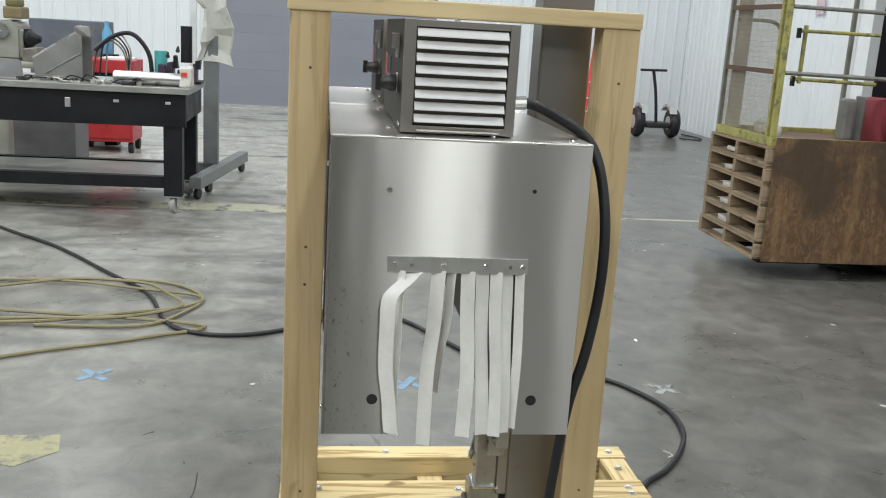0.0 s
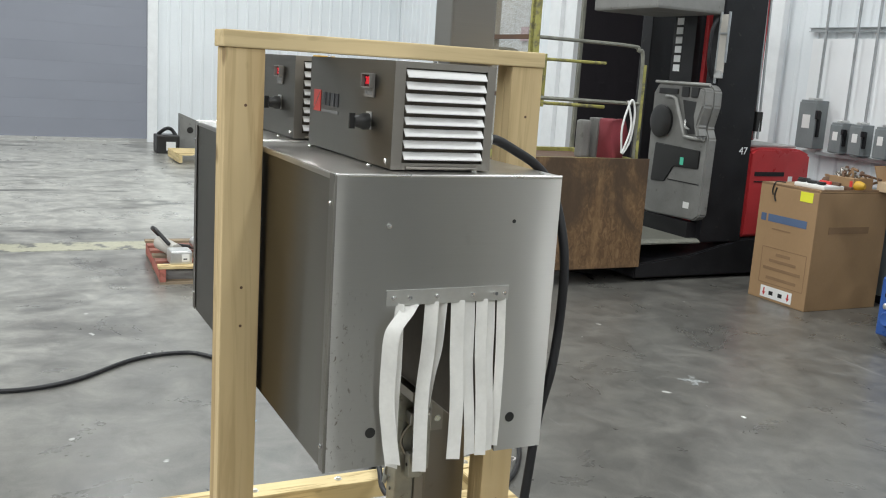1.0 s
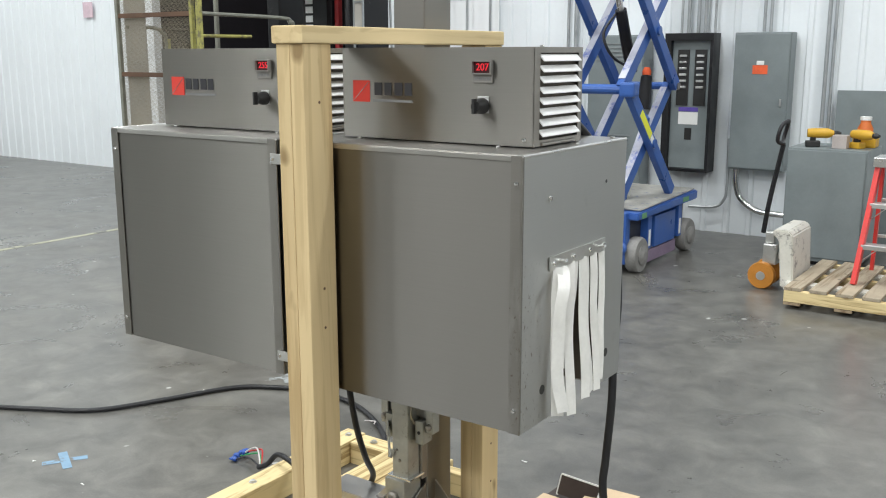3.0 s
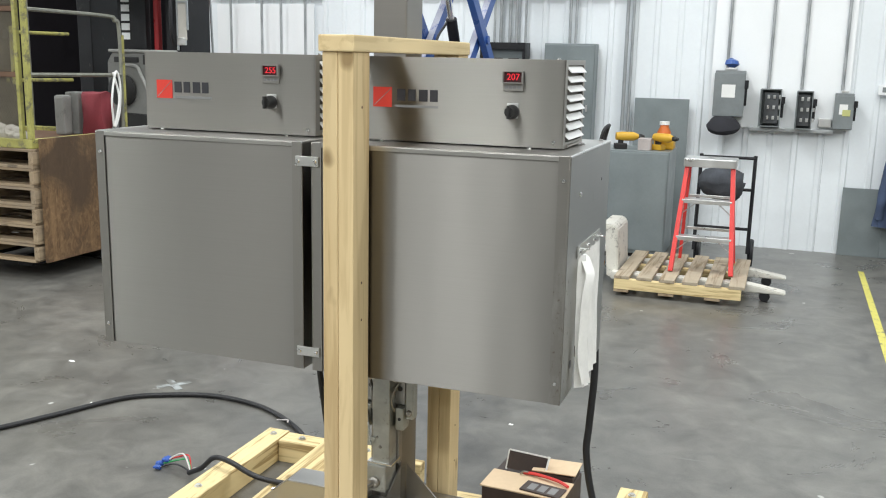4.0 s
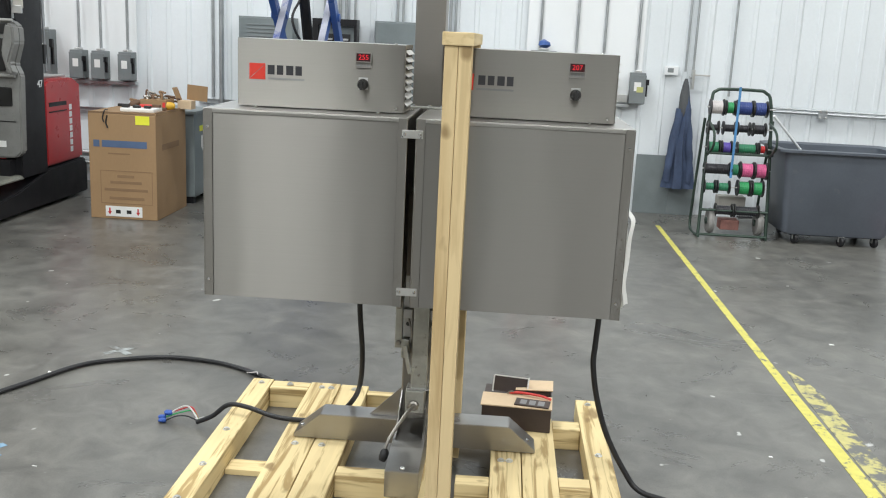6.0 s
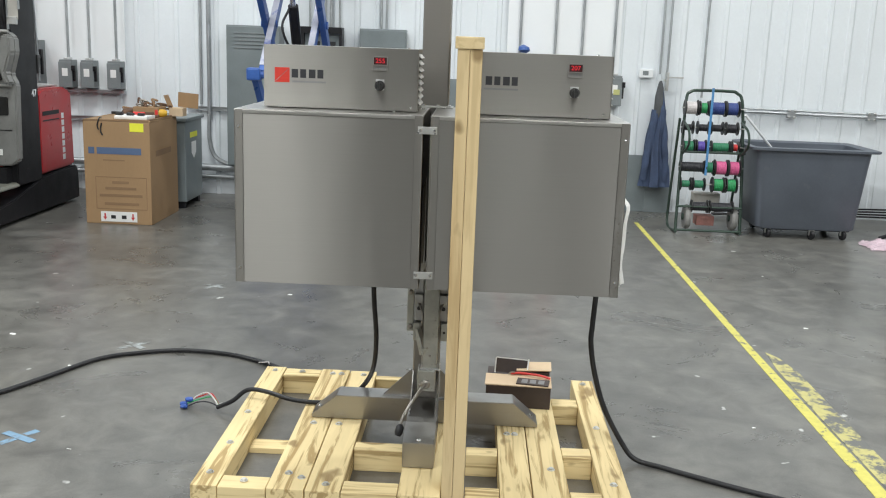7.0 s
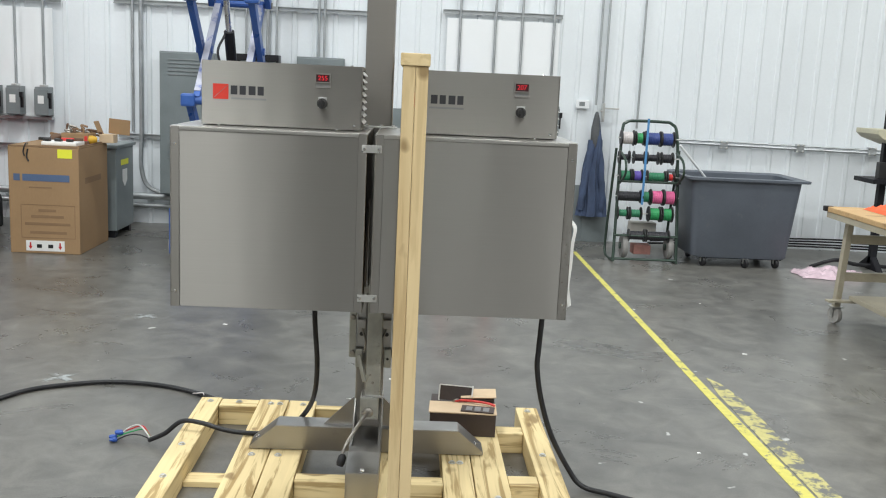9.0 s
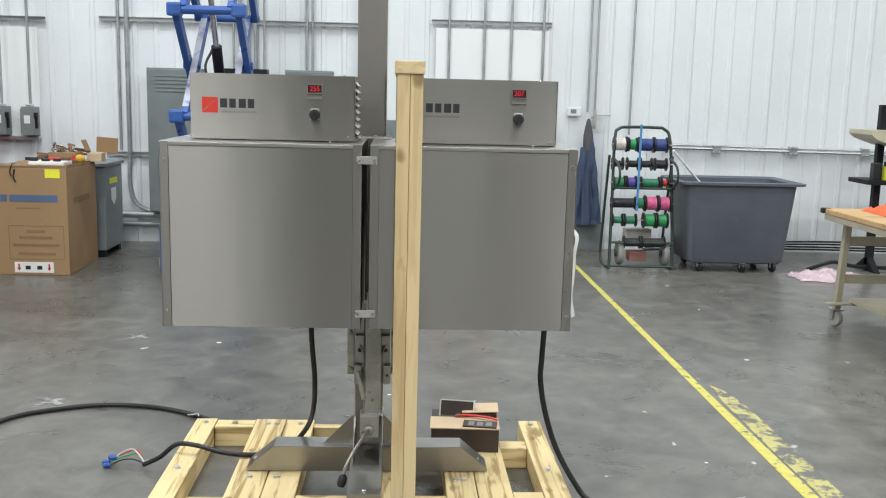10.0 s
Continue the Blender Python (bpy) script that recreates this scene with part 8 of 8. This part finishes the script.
for k in range(7):
    y = -2.55 + 0.12 * k
    solo("bench_lead", tube([(-5.3 + 0.03 * (k % 3), y, 0.985), (-5.24, y + 0.06, 1.0 + 0.012 * (k % 4)), (-5.32, y + 0.15, 0.99), (-5.22, y + 0.22, 0.986)], 0.006, 6), (BLACK_RUBBER, STEEL_DARK, BLACK_RUBBER)[k % 3], "thin lead lying on the bench", "lead", group="leads on the bench", smooth=True)
for k in range(4):
    solo("hose_arch", tube([(-5.85, -2.28 + 0.05 * k, 1.0), (-5.83, -2.22 + 0.04 * k, 1.20 + 0.02 * k), (-5.82, -2.10 + 0.03 * k, 1.28 + 0.02 * k), (-5.80, -1.98 + 0.02 * k, 1.20), (-5.8, -1.94, 1.0)], 0.007, 6), (STEEL_DARK, RUST, BLACK_RUBBER, STEEL_DARK)[k], "thin bent line rising behind the conveyor", "line", group="lines behind the conveyor", smooth=True)
solo("teal_bottle", rod((-5.85, -1.69, 0.976), (-5.85, -1.69, 1.22), 0.052, 16), TEAL, "teal plastic bottle on the bench", "bottle", smooth=True)
gr = thing("gripper_assembly", "dark clamp assembly standing on the bench", "clamp", (-5.7, -1.5, 0.976))
part("cylinder", rod((-5.75, -1.47, 1.14), (-5.75, -1.47, 1.43), 0.046, 16), BLACK_PAINT, gr, smooth=True)
grng = random.Random(12)
for k in range(14):
    y, z = -1.66 + 0.022 * k, grng.uniform(0.99, 1.16)
    w, h = grng.uniform(0.012, 0.035), grng.uniform(0.02, 0.06)
    part("block", crumple(box(-5.80 + 0.01 * (k % 3), -5.68, y - w, y + w, z - h if k % 2 else 0.977, z + h, 0.006), 0.014, 20), BLACK_PAINT if k % 3 else surf("purple_black", (0.05, 0.03, 0.06), 0.4), gr)
part("base_plate", box(-5.84, -5.62, -1.70, -1.34, 0.9765, 1.0, 0.004), BLACK_PAINT, gr)
for y in (-1.62, -1.54):
    part("knob", lathe([(0.012, 0), (0.018, 0.01), (0.012, 0.03), (0.006, 0.05)], (-5.74, y, 1.17 + (y + 1.62) * 0.6), (0.1, 0.1, 1), 12), BLACK_PLASTIC, gr, smooth=True)
part("white_cover", crumple(box(-5.45, -5.2, -1.45, -1.37, 0.977, 1.13, 0.02), 0.02, 8, 1), JACK_WHITE, gr, "scuffed white cover")
part("red_mark", box(-5.199, -5.196, -1.435, -1.39, 1.06, 1.09), RED_LADDER, gr)
cld = tube([(-5.8, -2.2, 1.2), (-5.8, -2.05, 1.32), (-5.8, -1.9, 1.34), (-5.8, -1.78, 1.2), (-5.8, -1.75, 1.0)], 0.018, 8)
solo("black_hose", cld, BLACK_RUBBER, "black hose arching over the bench", "hose", smooth=True)
tl = thing("tool_chest", "red steel tool chest on wheels behind the bench", "tool chest", (-8.5, -2.6, 0))
part("body", box(-8.9, -8.35, -3.00, -2.41, 0.12, 0.80, 0.01), RED_PAINT, tl)
for k in range(3):
    part("drawer", box(-8.349, -8.335, -2.98, -2.43, 0.16 + k * 0.21, 0.35 + k * 0.21, 0.004), RED_PAINT, tl)
part("upper_chest", box(-8.9, -8.35, -3.22, -2.39, 0.86, 1.0, 0.01), RED_PAINT, tl)
part("riser", box(-8.86, -8.38, -2.98, -2.44, 0.80, 0.86), BENCH_BLACK, tl)
for y in (-2.96, -2.44):
    for x in (-8.8, -8.42):
        part("wheel", lathe([(0.02, -0.025), (0.06, -0.025), (0.06, 0.025), (0.02, 0.025)], (x, y, 0.06), (0, 1, 0), 14), BLACK_RUBBER, tl)
solo("papers", crumple(box(-8.8, -8.4, -2.75, -2.43, 1.001, 1.02), 0.008, 6, 3), PAPER, "loose white papers on the red chest", "papers")
gt = thing("gantry_stand", "grey steel upright stand with a T-shaped castor base", "stand", (-6.6, -1.4, 0))
part("upright", box(-6.62, -6.50, -1.43, -1.30, 0.20, 1.35, 0.006), surf("grey_steel_paint", (0.17, 0.18, 0.18), 0.45), gt)
STAND_PAINT = surf("grey_steel_paint_base", (0.17, 0.18, 0.18), 0.45)
part("base_beam", bar((-5.72, -1.40, 0.15), (-7.45, -1.15, 0.15), 0.10, 0.10, 0.006), STAND_PAINT, gt)
part("cross_beam", box(-6.66, -6.56, -2.10, -1.33, 0.102, 0.198, 0.006), STAND_PAINT, gt)
for x, y in ((-6.61, -2.05), (-7.38, -1.16), (-5.80, -1.39), (-6.15, -1.34)):
    part("castor", lathe([(0.015, -0.02), (0.048, -0.018), (0.05, 0), (0.048, 0.018), (0.015, 0.02)], (x, y, 0.05), (0.3, 1, 0), 14), BLACK_RUBBER, gt, smooth=True)
wfd = thing("white_sheet_roll", "white post wrapped with torn translucent plastic", "plastic sheet", (-6.9, -1.5, 0))
part("post", box(-6.95, -6.89, -1.60, -1.54, 0.0, 2.6, 0.004), FRAME_WHITE, wfd)
part("sheet", crumple(box(-6.49, -6.47, -1.48, -1.18, 1.10, 1.95), 0.13, 4, 6), surf("milky_film", (0.6, 0.6, 0.55), 0.35), wfd)
ba = thing("grey_bin", "grey metal waste box behind the bench", "waste box", (-7.0, -2.9, 0))
part("case", box(-7.2, -6.7, -3.14, -2.60, 0.0, 0.75, 0.01), surf("grey_box_paint", (0.14, 0.14, 0.14), 0.5), ba)
lth = thing("lathe_machine", "grey lathe standing beyond the bench", "machine tool", (-7.5, -4.0, 0))
MACHINE_GREY = surf("machine_grey", (0.30, 0.30, 0.26), 0.45)
part("bed", box(-7.9, -7.3, -4.6, -3.12, 0.93, 0.99, 0.02), MACHINE_GREY, lth)
part("stand", box(-7.8, -7.4, -4.5, -3.40, 0.0, 0.93, 0.02), MACHINE_GREY, lth)
part("head", prism([(-3.72, 0.99), (-3.72, 1.34), (-3.34, 1.38), (-3.26, 1.30), (-3.26, 0.99)], "x", -7.85, -7.45, 0.03), MACHINE_GREY, lth)
part("spindle", lathe([(0.05, 0.0), (0.09, 0.0), (0.10, 0.06), (0.06, 0.10), (0.03, 0.16)], (-7.6, -3.28, 1.20), (0, 1, 0), 18), BLACK_PAINT, lth, "dark spindle", True)
part("motor", box(-7.75, -7.5, -3.44, -3.26, 1.385, 1.50, 0.02), surf("tan_motor", (0.22, 0.17, 0.09), 0.5), lth, "tan motor housing")
part("motor_cap", box(-7.74, -7.52, -3.42, -3.30, 1.50, 1.57, 0.02), surf("olive_motor", (0.16, 0.15, 0.06), 0.5), lth)
part("handwheel", lathe([(0.05, 0), (0.075, 0.0), (0.075, 0.025), (0.05, 0.025)], (-7.44, -3.44, 1.27), (1, 0, 0), 20), CHROME, lth, smooth=True)
part("carriage", crumple(box(-7.7, -7.4, -3.24, -3.10, 0.99, 1.12, 0.01), 0.02, 12, 1), STEEL_DARK, lth)
cpn = thing("cabinet_panel", "blue-grey cabinet against the far wall with a blue bottle", "cabinet", (-9.5, -2.9, 0))
part("case", box(-9.6, -9.2, -3.7, -2.85, 0.0, 1.38, 0.01), surf("blue_grey_paint", (0.13, 0.15, 0.18), 0.5), cpn)
solo("blue_bottle", lathe([(0.05, 0), (0.055, 0.02), (0.055, 0.24), (0.025, 0.30), (0.025, 0.36), (0.001, 0.365)], (-9.05, -2.81, 1.031), (0, 0, 1), 16), surf("light_blue_plastic", (0.12, 0.38, 0.6), 0.35), "light blue bottle beyond the bench", "bottle", smooth=True)
solo("bottle_stand", box(-9.15, -8.95, -2.845, -2.70, 0.0, 1.03, 0.01), BENCH_BLACK, "dark stand under the blue bottle", "stand")
solo("pink_card", box(-9.9, -9.7, NY - 0.04, NY - 0.03, 2.0, 2.2), PINK, "small pink card on the wall", "card")
